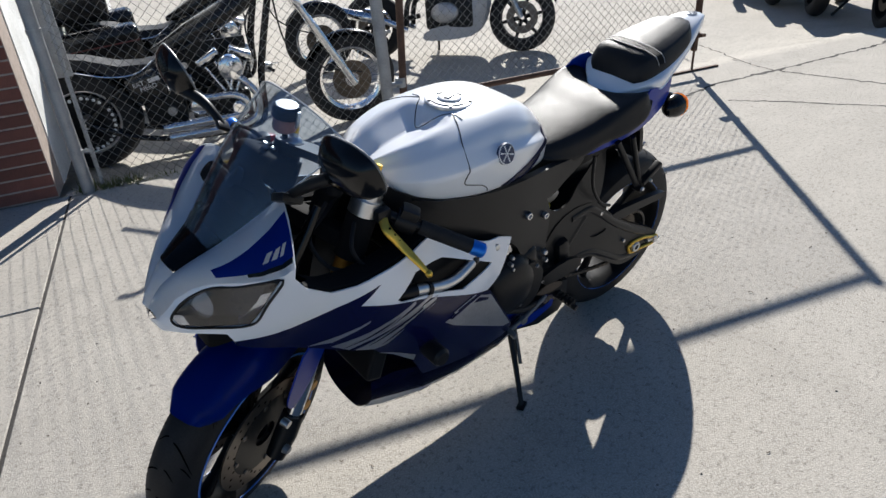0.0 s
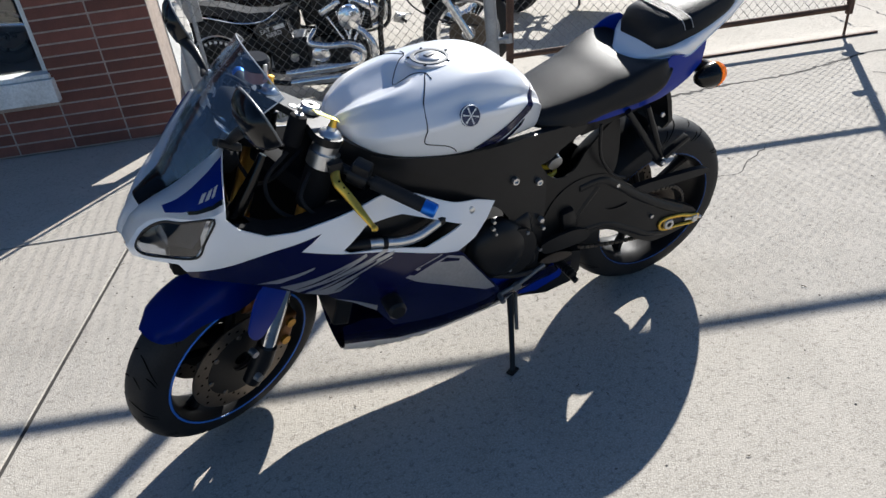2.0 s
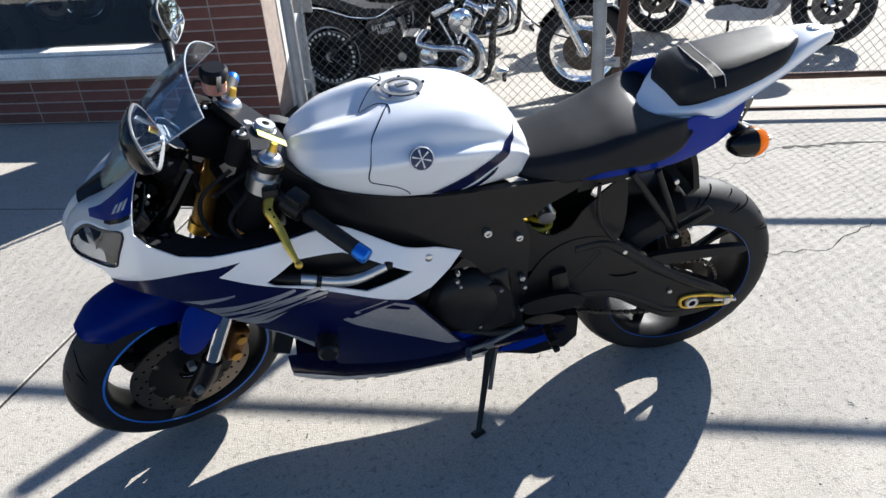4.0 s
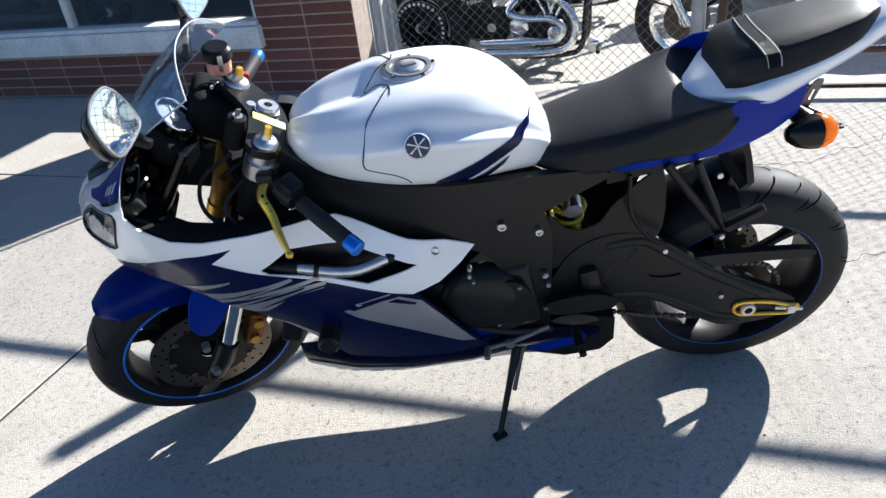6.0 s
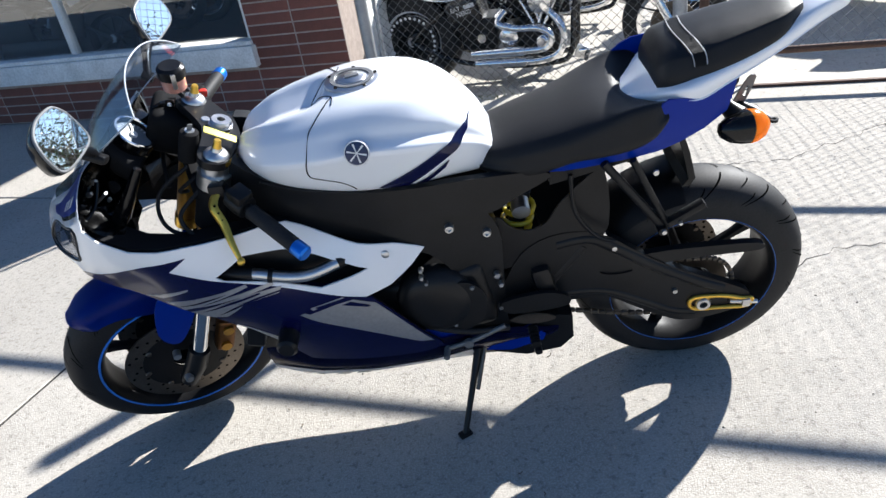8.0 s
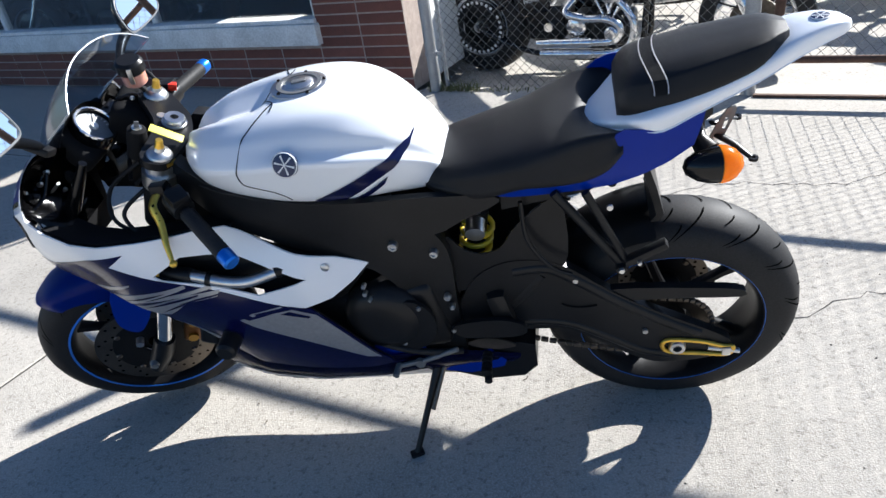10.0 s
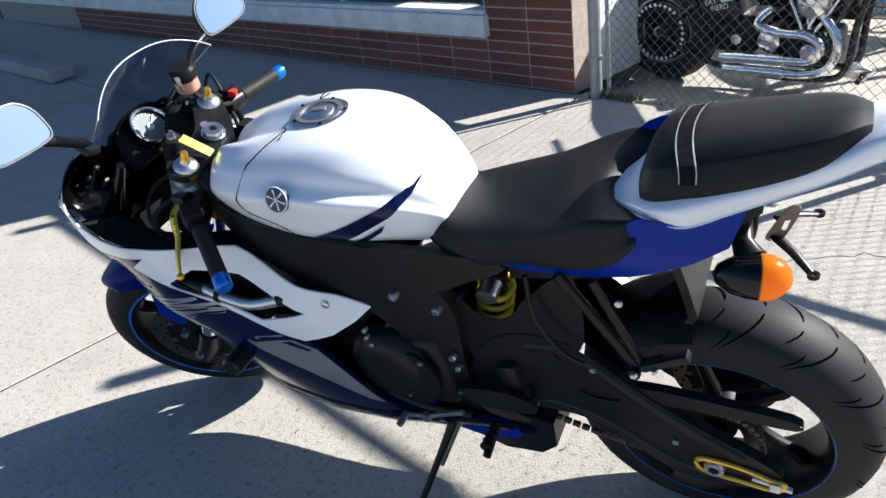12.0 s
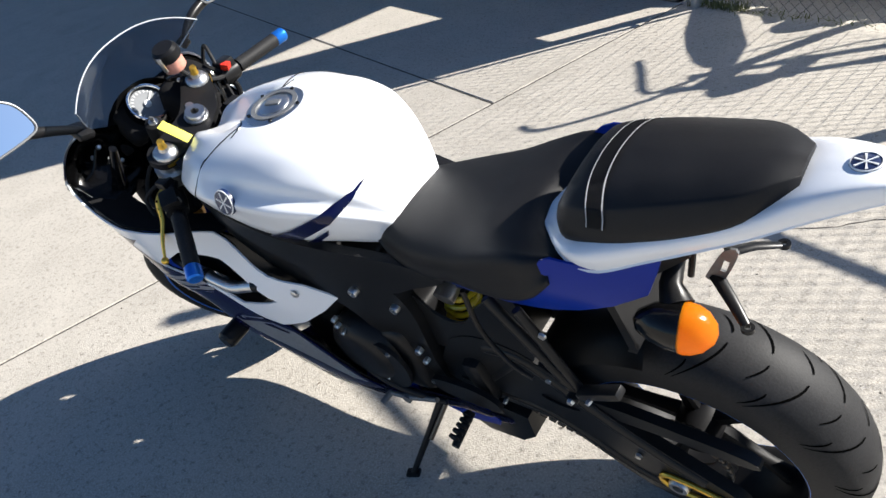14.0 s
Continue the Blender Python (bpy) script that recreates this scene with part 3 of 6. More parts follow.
_n = len(SHAPE)
_a = np.zeros((_n + 3, _n + 3))
_a[:_n, :_n] = thin_plate(np.hypot(SHAPE[:, None, 0] - SHAPE[None, :, 0], SHAPE[:, None, 1] - SHAPE[None, :, 1])) + np.eye(_n) * 3e-4
_a[:_n, _n:] = np.c_[np.ones(_n), SHAPE[:, :2]]
_a[_n:, :_n] = _a[:_n, _n:].T
_w = np.linalg.solve(_a, np.r_[SHAPE[:, 2] ** 2, 0, 0, 0])


def cowl_width(x, z):
    q = thin_plate(np.hypot(SHAPE[:, 0] - x, SHAPE[:, 1] - z)) @ _w[:_n] + _w[_n] + _w[_n + 1] * x + _w[_n + 2] * z
    return math.sqrt(max(q, 0))


def cowl(sign, lift=0.0):
    def place(x, z, depth):
        return (x, sign * max(cowl_width(x, z) + lift - depth, 0.0), z)
    return place


def cowl_part(name, poly, sign, material, parent, lift=0.0, thick=0.004, holes=(), label="", step=0.022):
    return part(name, sheet(bmesh.new(), poly, cowl(sign, lift), thick, holes, step), material, parent, label, angle=50)


HEAD = [(-.651, .853), (-.683, .782), (-.707, .740), (-.767, .727), (-.809, .720), (-.819, .735), (-.797, .770), (-.768, .798), (-.742, .814), (-.708, .824)]
INTAKE = [(-.405, .690), (-.340, .722), (-.240, .702), (-.130, .650), (-.090, .628), (-.199, .606), (-.391, .676)]
EDGE = [(-.838, .722), (-.826, .742), (-.803, .776), (-.773, .805), (-.744, .822), (-.706, .833), (-.678, .846), (-.648, .862), (-.625, .870)]
UPPER = [(-.845, .705)] + EDGE + [(-.630, .848), (-.610, .818), (-.560, .784), (-.500, .775), (-.444, .776), (-.380, .772), (-.301, .766), (-.245, .757),
         (-.187, .728), (-.103, .684), (-.03, .655), (.034, .619), (0.0, .592), (-.05, .566), (-.110, .556), (-.150, .571), (-.215, .598), (-.385, .672), (-.497, .720), (-.447, .753),
         (-.55, .738), (-.64, .712), (-.70, .697), (-.735, .690), (-.745, .712), (-.76, .712), (-.80, .706), (-.835, .695)]
LOWER = [(-.735, .690), (-.70, .697), (-.64, .712), (-.55, .738), (-.447, .753), (-.497, .720), (-.385, .672), (-.215, .598), (-.150, .571), (-.10, .550),
         (-.085, .528), (-.03, .44), (.030, .345), (.035, .325), (-.01, .32), (-.18, .335), (-.29, .355), (-.336, .443), (-.44, .538), (-.456, .56), (-.505, .584), (-.637, .641), (-.732, .676)]
INNER = [(-.843, .010, .738), (-.832, .014, .760), (-.812, .020, .787), (-.785, .032, .812), (-.752, .044, .832), (-.714, .058, .852), (-.672, .083, .884), (-.627, .107, .921), (-.584, .128, .957)]
for sign in (-1, 1):
    side = "left" if sign < 0 else "right"
    white = cowl_part("upper_cowl", UPPER, sign, WHITE, bike, holes=(HEAD, INTAKE), label="pearl white fairing half")
    blue = cowl_part("side_cowl", LOWER, sign, NAVY, bike, lift=0.001, label="dark blue side fairing with white slashes")
    # the flat strip between the screen and the headlamp
    sill_line = [Vector((x, sign * (cowl_width(x, z) + .001), z)) for x, z in EDGE]

    def strip(i, t, lift=0.0):
        i = max(0.0, min(len(INNER) - 1.001, i))
        k, f = int(i), i - int(i)
        a = Vector((INNER[k][0], sign * INNER[k][1], INNER[k][2])).lerp(Vector((INNER[k + 1][0], sign * INNER[k + 1][1], INNER[k + 1][2])), f)
        b = sill_line[k].lerp(sill_line[k + 1], f)
        p = a.lerp(b, t)
        hump = math.sin(math.pi * min(1, max(0, t))) ** .8 * (.005 + .026 * i / 8)
        return p + Vector((0, sign * .35, 1)).normalized() * (hump + lift)
    bm = bmesh.new()
    loft(bm, [[strip(i / 4, t / 8) for t in range(9)] for i in range(33)], cap=False, closed=False)
    bmesh.ops.solidify(bm, geom=bm.faces[:], thickness=0.004)
    top_strip = part("top_strip", bm, WHITE, white, angle=60)
    bm = bmesh.new()
    loft(bm, [[strip(i / 4, t / 8, -.0065) for t in range(9)] for i in range(33)], cap=False, closed=False)
    bmesh.ops.solidify(bm, geom=bm.faces[:], thickness=0.002)
    part("strip_liner", bm, GLOSS, white)
    bm = bmesh.new()
    rows = []
    for k in range(13):
        i = 4.2 + 3.7 * k / 12
        t0, t1 = .68 - .36 * (k / 12), .89
        rows.append([strip(i, t0 + (t1 - t0) * q / 6, .0012) for q in range(7)])
    loft(bm, rows, cap=False, closed=False)
    bmesh.ops.solidify(bm, geom=bm.faces[:], thickness=-0.0006)
    part("decal", bm, BLUE, white, "dark blue wedge decal")
    for k in range(3):
        bm = bmesh.new()
        loft(bm, [[strip(6.55 + k * .40 + q - r_ * .35, .70 + r_ * .11, .0022) for r_ in (0, .5, 1)] for q in (0, .13, .26)], cap=False, closed=False)
        bmesh.ops.solidify(bm, geom=bm.faces[:], thickness=-0.0006)
        part("decal_mark", bm, LETTER, white)
    bm = bmesh.new()
    loft(bm, [[strip(5.4 + 2.4 * k / 8, .885, .0016), strip(5.4 + 2.4 * k / 8, .94, .0016)] for k in range(9)], cap=False, closed=False)
    bmesh.ops.solidify(bm, geom=bm.faces[:], thickness=-0.0006)
    part("decal_bar", bm, GLOSS, white)
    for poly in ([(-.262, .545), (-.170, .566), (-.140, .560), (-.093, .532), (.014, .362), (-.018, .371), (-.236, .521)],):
        cowl_part("white_panel", poly, sign, SILVER_SHADED_WHITE, blue, 0.0022, 0.001, label="white wedge decal toned grey for shade")
    cowl_part("slash", [(-.235, .560), (-.160, .574), (-.155, .570), (-.23, .553)], sign, SILVER_SHADED_WHITE, blue, 0.003, 0.001)
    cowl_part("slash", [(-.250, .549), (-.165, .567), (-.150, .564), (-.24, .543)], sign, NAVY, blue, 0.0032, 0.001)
    cowl_part("slash", [(-.600, .630), (-.56, .640), (-.475, .668), (-.478, .662), (-.555, .628)], sign, SILVER_SHADED_WHITE, blue, 0.0022, 0.001)
    cowl_part("slash", [(-.555, .615), (-.45, .640), (-.352, .657), (-.350, .649), (-.44, .622), (-.518, .592)], sign, SILVER_SHADED_WHITE, blue, 0.0022, 0.001)
    cowl_part("slash", [(-.505, .586), (-.42, .612), (-.358, .628), (-.281, .632), (-.290, .617), (-.364, .606), (-.40, .58), (-.426, .562), (-.456, .563)], sign, SILVER_SHADED_WHITE, blue, 0.0022, 0.001)
    cowl_part("slash", [(-.49, .604), (-.40, .631), (-.30, .646), (-.295, .639), (-.40, .620)], sign, SILVER_SHADED_WHITE, blue, 0.0024, 0.001)
    cowl_part("slash", [(-.437, .533), (-.336, .470), (-.338, .449), (-.395, .50)], sign, SILVER_SHADED_WHITE, blue, 0.0022, 0.001)
    for poly in ([(-.53, .602), (-.45, .630), (-.40, .641), (-.45, .625)], [(-.475, .588), (-.40, .614), (-.33, .628), (-.33, .624), (-.40, .607)], [(-.44, .572), (-.40, .594), (-.365, .607), (-.372, .600)], [(-.385, .603), (-.34, .616), (-.285, .624), (-.288, .620), (-.34, .611)]):
        cowl_part("streak", poly, sign, NAVY, blue, 0.0034, 0.0008, step=0.012)
    for poly in ([(-.145, .556), (-.105, .531), (-.110, .527), (-.165, .552)], [(-.225, .560), (-.150, .572), (-.128, .563), (-.215, .553)]):
        cowl_part("streak", poly, sign, NAVY, blue, 0.0034, 0.0008, step=0.012)
    # the intake pocket behind the opening, with its pipe
    bm = bmesh.new()
    sheet(bm, [(-.43, .70), (-.33, .75), (-.08, .65), (-.07, .60), (-.2, .58), (-.41, .65)], cowl(sign, -0.05), 0.004, step=0.05)
    part("duct", bm, PLASTIC, bike)
    bm = bmesh.new()
    tube(bm, smooth_line([(-.40, sign * .215, .672), (-.33, sign * .222, .664), (-.27, sign * .222, .645), (-.215, sign * .220, .640), (-.15, sign * .205, .652), (-.11, sign * .185, .655)], 5), 0.013, 12)
    pp = part("frame_slider_pipe", bm, ALU, bike, "brushed aluminium pipe in the fairing opening")
    bm = bmesh.new()
    tube(bm, [(-.405, sign * .214, .674), (-.335, sign * .222, .666)], 0.0165, 12)
    part("collar", bm, PLASTIC, pp)
    part("collar", tube(bmesh.new(), [(-.305, sign * .2225, .656), (-.295, sign * .2225, .653)], 0.0165, 12), PLASTIC, pp)
    part("collar", tube(bmesh.new(), [(-.155, sign * .206, .652), (-.115, sign * .187, .655)], 0.0155, 12), PLASTIC, pp)
    # headlamp
    lens = cowl_part("headlight", rounded(HEAD, 3), sign, LAMPLENS, bike, lift=-0.001, thick=0.003, label="clear twin headlamp lens")
    bm = bmesh.new()
    sheet(bm, HEAD, cowl(sign, -0.045), 0.004, step=0.03)
    part("lamp_back", bm, GLOSS, lens)
    bm = bmesh.new()
    sheet(bm, [(-.712, .815), (-.658, .846), (-.686, .785), (-.710, .748), (-.735, .75), (-.730, .79)], cowl(sign, -0.022), 0.003, step=0.02)
    part("reflector", bm, REFLECTOR, lens)
    bm = bmesh.new()
    lathe(bm, [(0.0, -0.012), (0.02, -0.010), (0.034, 0.0), (0.036, 0.004)], Matrix.Translation((-.765, sign * .085, .762)) @ Vector((-1, sign * .55, .15)).to_track_quat("Z", "Y").to_matrix().to_4x4(), 24)
    part("projector", bm, CHROME, lens)
    bm = bmesh.new()
    tube(bm, [Vector((x, sign * (cowl_width(x, z) + .0005), z)) for x, z in rounded(HEAD, 4)], 0.0028, 6, True)
    part("gasket", bm, PLASTIC, lens)
    # fairing bolts
    for x, z in ((-.052, .640),):
        bm = bmesh.new()
        lathe(bm, [(0, .003), (.006, .003), (.010, 0), (.010, -.004)], Matrix.Translation((x, sign * (cowl_width(x, z) + .002), z)) @ pose(0, 0, 0, 90 if sign < 0 else -90), 18)
        part("fairing_bolt", bm, ALU, white)
    # crash knob
    bm = bmesh.new()
    lathe(bm, [(0, .062), (.018, .062), (.024, .055), (.024, 0), (.018, -.01)], Matrix.Translation((-.305, sign * .225, .485)) @ pose(0, 0, 0, 90 if sign < 0 else -90), 24)
    part("frame_slider", bm, PLASTIC, bike, "black round crash slider")
    # inner black liner that closes the cockpit
    bm = bmesh.new()
    sheet(bm, [p for p in UPPER if p[0] < -.2 or p[1] > .7], cowl(sign, -0.0055), 0.002, holes=(HEAD, INTAKE), step=0.03)
    part("inner_panel", bm, GLOSS, bike, "gloss black inner fairing panel")
    part("inner_panel", sheet(bmesh.new(), LOWER, cowl(sign, -0.0055), 0.002, step=0.04), PLASTIC, bike)
    bm = bmesh.new()
    loft(bm, [[(x, sign * (cowl_width(x, z) - .012), z), (x + .012, sign * max(.07, cowl_width(x, z) - .09), z - .02), (x + .012, sign * max(.07, cowl_width(x, z) - .09), z - .026), (x, sign * (cowl_width(x, z) - .012), z - .008)]
              for x, z in ((-.615, .82), (-.56, .786), (-.50, .777), (-.44, .778), (-.36, .772), (-.29, .766), (-.24, .752))])
    part("dash_shelf", bm, MATTE, bike)
    bm = bmesh.new()
    ring = [strip(7.95, t / 8, -.008) + Vector((-.006, 0, 0)) for t in range(9)] + [Vector((-.632, sign * .222, .845)), Vector((-.612, sign * .215, .815)), Vector((-.57, sign * .19, .775)), Vector((-.60, sign * .04, .76)), Vector((-.60, sign * .04, .90))]
    mid = sum(ring, Vector()) / len(ring)
    dish = [[p.lerp(mid, k) + Vector((-.065 * max(0, k - .12) + .004 * k * math.sin(9 * k + q), 0, -.012 * k)) for q, p in enumerate(ring)] for k in (0, .06, .2, .4, .6, .8, .95)]
    loft(bm, dish, cap=False)
    bmesh.ops.solidify(bm, geom=bm.faces[:], thickness=-0.003)
    pan = part("cockpit_panel", bm, GLOSS, bike, "gloss black panel inside the fairing", angle=60)
    for pts, r_, m_ in (([(-.672, .118, .822), (-.640, .121, .842), (-.612, .125, .862)], .0055, GREY), ([(-.655, .150, .865), (-.645, .125, .880), (-.628, .112, .892)], .006, GLOSS), ([(-.660, .175, .800), (-.632, .150, .815), (-.615, .120, .812)], .007, GLOSS), ([(-.640, .20, .845), (-.622, .17, .86), (-.610, .14, .90)], .006, GLOSS)):
        part("strut_glint_rib", tube(bmesh.new(), smooth_line([(x, sign * y, z) for x, y, z in pts], 5), r_, 8, flat=.6), m_, pan)
    for x, y, z in ((-.632, .150, .878), (-.622, .128, .893), (-.640, .172, .818), (-.630, .10, .83)):
        part("bracket_nut", lathe(bmesh.new(), [(0, .007), (.0045, .006), (.006, 0), (.006, -.004)], Matrix.Translation((x, sign * y, z)) @ pose(0, 0, 0, 0, 70), 8), ALU, pan)

# nose bridge and black intake under the screen
for name, k0, k1, m_, lift in (("nose_bridge", 0, 12, WHITE, 0.0), ("nose_intake", 12, 22, GLOSS, .003)):
    bm = bmesh.new()
    rows = []
    for k in range(k0, k1 + 1):
        i = k / 4
        a, f = int(i), i - int(i)
        q = Vector(INNER[a]).lerp(Vector(INNER[a + 1]), f)
        rows.append([Vector((q.x - .006 * (1 - t * t), q.y * t * 1.02, q.z + .010 * (1 - t * t) + lift)) for t in (j / 5 - 1 for j in range(11))])
    loft(bm, rows, cap=False, closed=False)
    bmesh.ops.solidify(bm, geom=bm.faces[:], thickness=0.004)
    part(name, bm, m_, bike, "black nose intake below the screen" if lift else "white nose bridge")

# belly pan
bm = bmesh.new()
rings = []
for x, top, wid, bot, bw in ((-.415, .36, .14, .205, .05), (-.36, .385, .165, .186, .055), (-.28, .375, .185, .180, .058), (-.15, .355, .19, .178, .06), (0, .345, .18, .180, .065), (.10, .33, .15, .176, .07), (.20, .30, .12, .165, .07), (.30, .275, .11, .17, .07), (.355, .26, .10, .21, .07)):
    half = [(wid, top), (wid * .97, top - (top - bot) * .35), (wid * .74, top - (top - bot) * .70), (bw, bot)]
    ring = [(x, -y, z) for y, z in half] + [(x, y, z) for y, z in half[::-1]]
    rings.append(smooth_line(ring, 4))
loft(bm, rings, cap=False, closed=False)
bmesh.ops.solidify(bm, geom=bm.faces[:], thickness=0.004)
belly = part("belly_pan", bm, NAVY, bike, "blue belly pan under the engine")
lip = []
for ring in rings[:6]:
    lip.append([Vector((q.x, q.y - .0030, q.z - .0020)) for q in (Vector(p) for p in ring[5:12])])
bm = loft(bmesh.new(), lip, cap=False, closed=False)
bmesh.ops.solidify(bm, geom=bm.faces[:], thickness=0.0012)
part("white_strip", bm, WHITE, belly, "white lower lip of the belly pan")
for k in range(4):
    a, b = rings[1 + k // 2], rings[2 + k // 2]
    t0 = .12 + .42 * (k % 2)
    quad = [Vector(a[i]).lerp(Vector(b[i]), t) for t in (t0, t0 + .28) for i in (8, 10)]
    bm = bmesh.new()
    vs = [bm.verts.new(q + Vector((0, -.0050 - d, -.0032))) for d in (0, .0008) for q in (quad[0], quad[1], quad[3], quad[2])]
    for f in ((0, 1, 2, 3), (7, 6, 5, 4), (0, 4, 5, 1), (1, 5, 6, 2), (2, 6, 7, 3), (3, 7, 4, 0)):
        bm.faces.new([vs[i] for i in f])
    part("mark_bar", bm, NAVY, belly, smooth=False)

# windscreen
def screen_point(s, t):
    xc, zc, wd, dp, dx = spline([(0, -.724, .868, .058, .018, 0.006), (.33, -.655, .955, .097, .056, .004), (.66, -.578, 1.035, .131, .078, -.006), (1, -.488, 1.104, .175, .060, .033)], s)
    a = abs(t)
    return Vector((xc + dx * a ** 2.2, wd * t, zc - dp * a ** 2.4))


bm = bmesh.new()
shell = []
for lift in (0.0, 0.003):
    shell.append([[bm.verts.new(screen_point(i / 24, j / 12 - 1) + Vector((.7, 0, -.7)) * lift) for j in range(25)] for i in range(25)])
for g_ in shell:
    for i in range(24):
        for j in range(24):
            bm.faces.new((g_[i][j], g_[i][j + 1], g_[i + 1][j + 1], g_[i + 1][j]))
edge = [(0, j) for j in range(24)] + [(i, 24) for i in range(24)] + [(24, 24 - j) for j in range(24)] + [(24 - i, 0) for i in range(24)]
for (a, b), (c, d) in zip(edge, edge[1:] + edge[:1]):
    bm.faces.new((shell[0][a][b], shell[0][c][d], shell[1][c][d], shell[1][a][b]))
screen = part("windscreen", bm, SCREEN, bike, "smoke-tinted double-curved windscreen")
bm = bmesh.new()
tube(bm, [screen_point(.30 + .0875 * k, -1) for k in range(8)] + [screen_point(1, j / 12 - 1) for j in range(25)] + [screen_point(1 - .0875 * k, 1) for k in range(1, 9)], 0.0016, 6)
part("screen_edge", bm, mat("screen_rim", (.5, .52, .54), .15, .0, coat=.6), screen)

# fuel tank
TANK = [(-.332, .892, .060, .872, .055, .848), (-.315, .914, .092, .876, .080, .836), (-.29, .927, .124, .880, .102, .826), (-.25, .942, .160, .889, .128, .815), (-.15, .963, .192, .900, .152, .803), (-.05, .974, .198, .905, .160, .795), (.05, .968, .184, .893, .146, .787),
        (.12, .942, .152, .873, .120, .778), (.17, .900, .118, .845, .102, .772), (.20, .862, .092, .822, .088, .769), (.218, .825, .07, .80, .07, .767)]


def tank_ring(x):
    top, wd, wz, bw, bz = spline(TANK, x)
    f = max(0.0, min(1.0, (-.112 - x) / .05))
    dip = (3 * f * f - 2 * f ** 3) * (.034 - .05 * max(0.0, -.16 - x))
    ry = min(.088, wd * .5)
    rear = max(0.0, min(1.0, (x + .15) / .11))
    half = [(0, top - dip), (ry * .5, top - dip * .52 - .0005), (ry * .93, top - .003 - dip * .03), (wd * .62, top - .012), (wd * .79, top - (top - wz) * (.40 + .08 * rear)), (wd * (.875 - .01 * rear), top - (top - wz) * (.60 + .20 * rear)), (wd * .985, wz + .003), (wd, wz - .006), (wd * .985, wz - .02), (bw + (wd - bw) * .45, bz + (wz - bz) * .30), (bw, bz), (bw * .85, bz - .012)]
    half = smooth_line([(0, y, z) for y, z in half], 4)
    pts = [(x, -p.y, p.z) for p in half[::-1]] + [(x, p.y, p.z) for p in half[1:]]
    return pts


bm = bmesh.new()
xs = [-.332 + .550 * i / 54 for i in range(55)]
loft(bm, [tank_ring(x) for x in xs])
tank = part("fuel_tank", bm, WHITE, bike, "pearl white sculpted fuel tank", angle=60)


def tank_side(lift=0.0, sign=-1):
    """The tank's flank over (x, z)."""
    def place(x, z, depth):
        ring = [p for p in tank_ring(x) if p[1] >= 0][1:]
        y = max([p[1] for p in ring if abs(p[2] - z) < .012] or [.05])
        for a, b in zip(ring, ring[1:]):
            if min(a[2], b[2]) <= z <= max(a[2], b[2]) and abs(a[2] - b[2]) > 1e-6:
                y = a[1] + (b[1] - a[1]) * (z - a[2]) / (b[2] - a[2])
        return (x, sign * (y + lift - depth), z)
    return place


def tank_top(lift=0.0):
    """The tank's crown over (x, y)."""
    def place(x, y):
        ring = [p for p in tank_ring(x) if p[1] >= 0]
        z = ring[0][2]
        for a, b in zip(ring, ring[1:]):
            if min(a[1], b[1]) <= abs(y) <= max(a[1], b[1]) and abs(a[1] - b[1]) > 1e-6:
                z = a[2] + (b[2] - a[2]) * (abs(y) - a[1]) / (b[1] - a[1])
                break
        return Vector((x, y, z + lift))
    return place


for sign in (-1, 1):
    for poly in () if sign > 0 else ([(-.030, .800), (.05, .836), (.11, .864), (.155, .881), (.176, .890), (.168, .872), (.14, .849), (.09, .823), (.028, .789)], [(.042, .785), (.075, .800), (.122, .828), (.112, .812), (.075, .788), (.066, .783)]):
        bm = bmesh.new()
        sheet(bm, poly, tank_side(.0042, sign), 0.0055, step=0.012)
        part("stripe", bm, NAVY, tank, "dark blue slash on the tank")
    bm = bmesh.new()
    up, fl = tank_top(.0002), tank_side(.0002, sign)
    line = [up(x, y * sign) for x, y in ((-.101, .062), (-.110, .080), (-.118, .098), (-.128, .117), (-.138, .135), (-.147, .152))]
    line += [Vector(fl(x, z, 0)) for x, z in ((-.157, .900), (-.161, .885), (-.163, .868), (-.158, .855), (-.135, .846), (-.105, .834), (-.085, .818), (-.078, .806))]
    tube(bm, smooth_line(line, 4), 0.0014, 6)
    part("seam", bm, GLOSS, tank)
bm = bmesh.new()
up = tank_top(.0002)
tube(bm, smooth_line([up(x, y) for x, y in ((-.099, -.093), (-.101, -.062), (-.125, -.042), (-.148, -.020), (-.160, 0), (-.148, .020), (-.125, .042), (-.101, .062), (-.099, .093))], 4), 0.0014, 6)
part("seam", bm, GLOSS, tank)
# filler cap
cap_m = Matrix.Translation((-.06, 0, .9745)) @ pose(0, 0, 0, 0, 2)
bm = bmesh.new()
lathe(bm, [(0, .002), (.056, .002), (.060, .000), (.060, -.006)], cap_m, 40)
fc = part("fuel_cap", bm, ALU, tank, "brushed aluminium filler cap")
bm = bmesh.new()
lathe(bm, [(.047, .002), (.047, .0045), (.038, .0045), (.038, .002)], cap_m, 40, closed=True)
part("cap_ring", bm, GREY, fc)
bm = bmesh.new()
lathe(bm, [(0, .007), (.026, .007), (.030, .004), (.030, .002)], cap_m, 32)
part("cap_flap", bm, ALU, fc)
bm = bmesh.new()
box(bm, .030, .014, .004, cap_m @ pose(0, 0, .008, 0, 0, 20), .001)
part("key_slot", bm, GREY, fc)
for k in range(5):
    bm = bmesh.new()
    lathe(bm, [(0, .005), (.0035, .005), (.004, .002)], cap_m @ pose(.052 * math.cos(k * 1.2566 + .3), .052 * math.sin(k * 1.2566 + .3), 0), 10)
    part("cap_screw", bm, GLOSS, fc)


def badge(parent, m, r):
    bm = bmesh.new()
    lathe(bm, [(0, .0016), (r * .9, .0016), (r, .0004), (r, -.006)], m, 36)
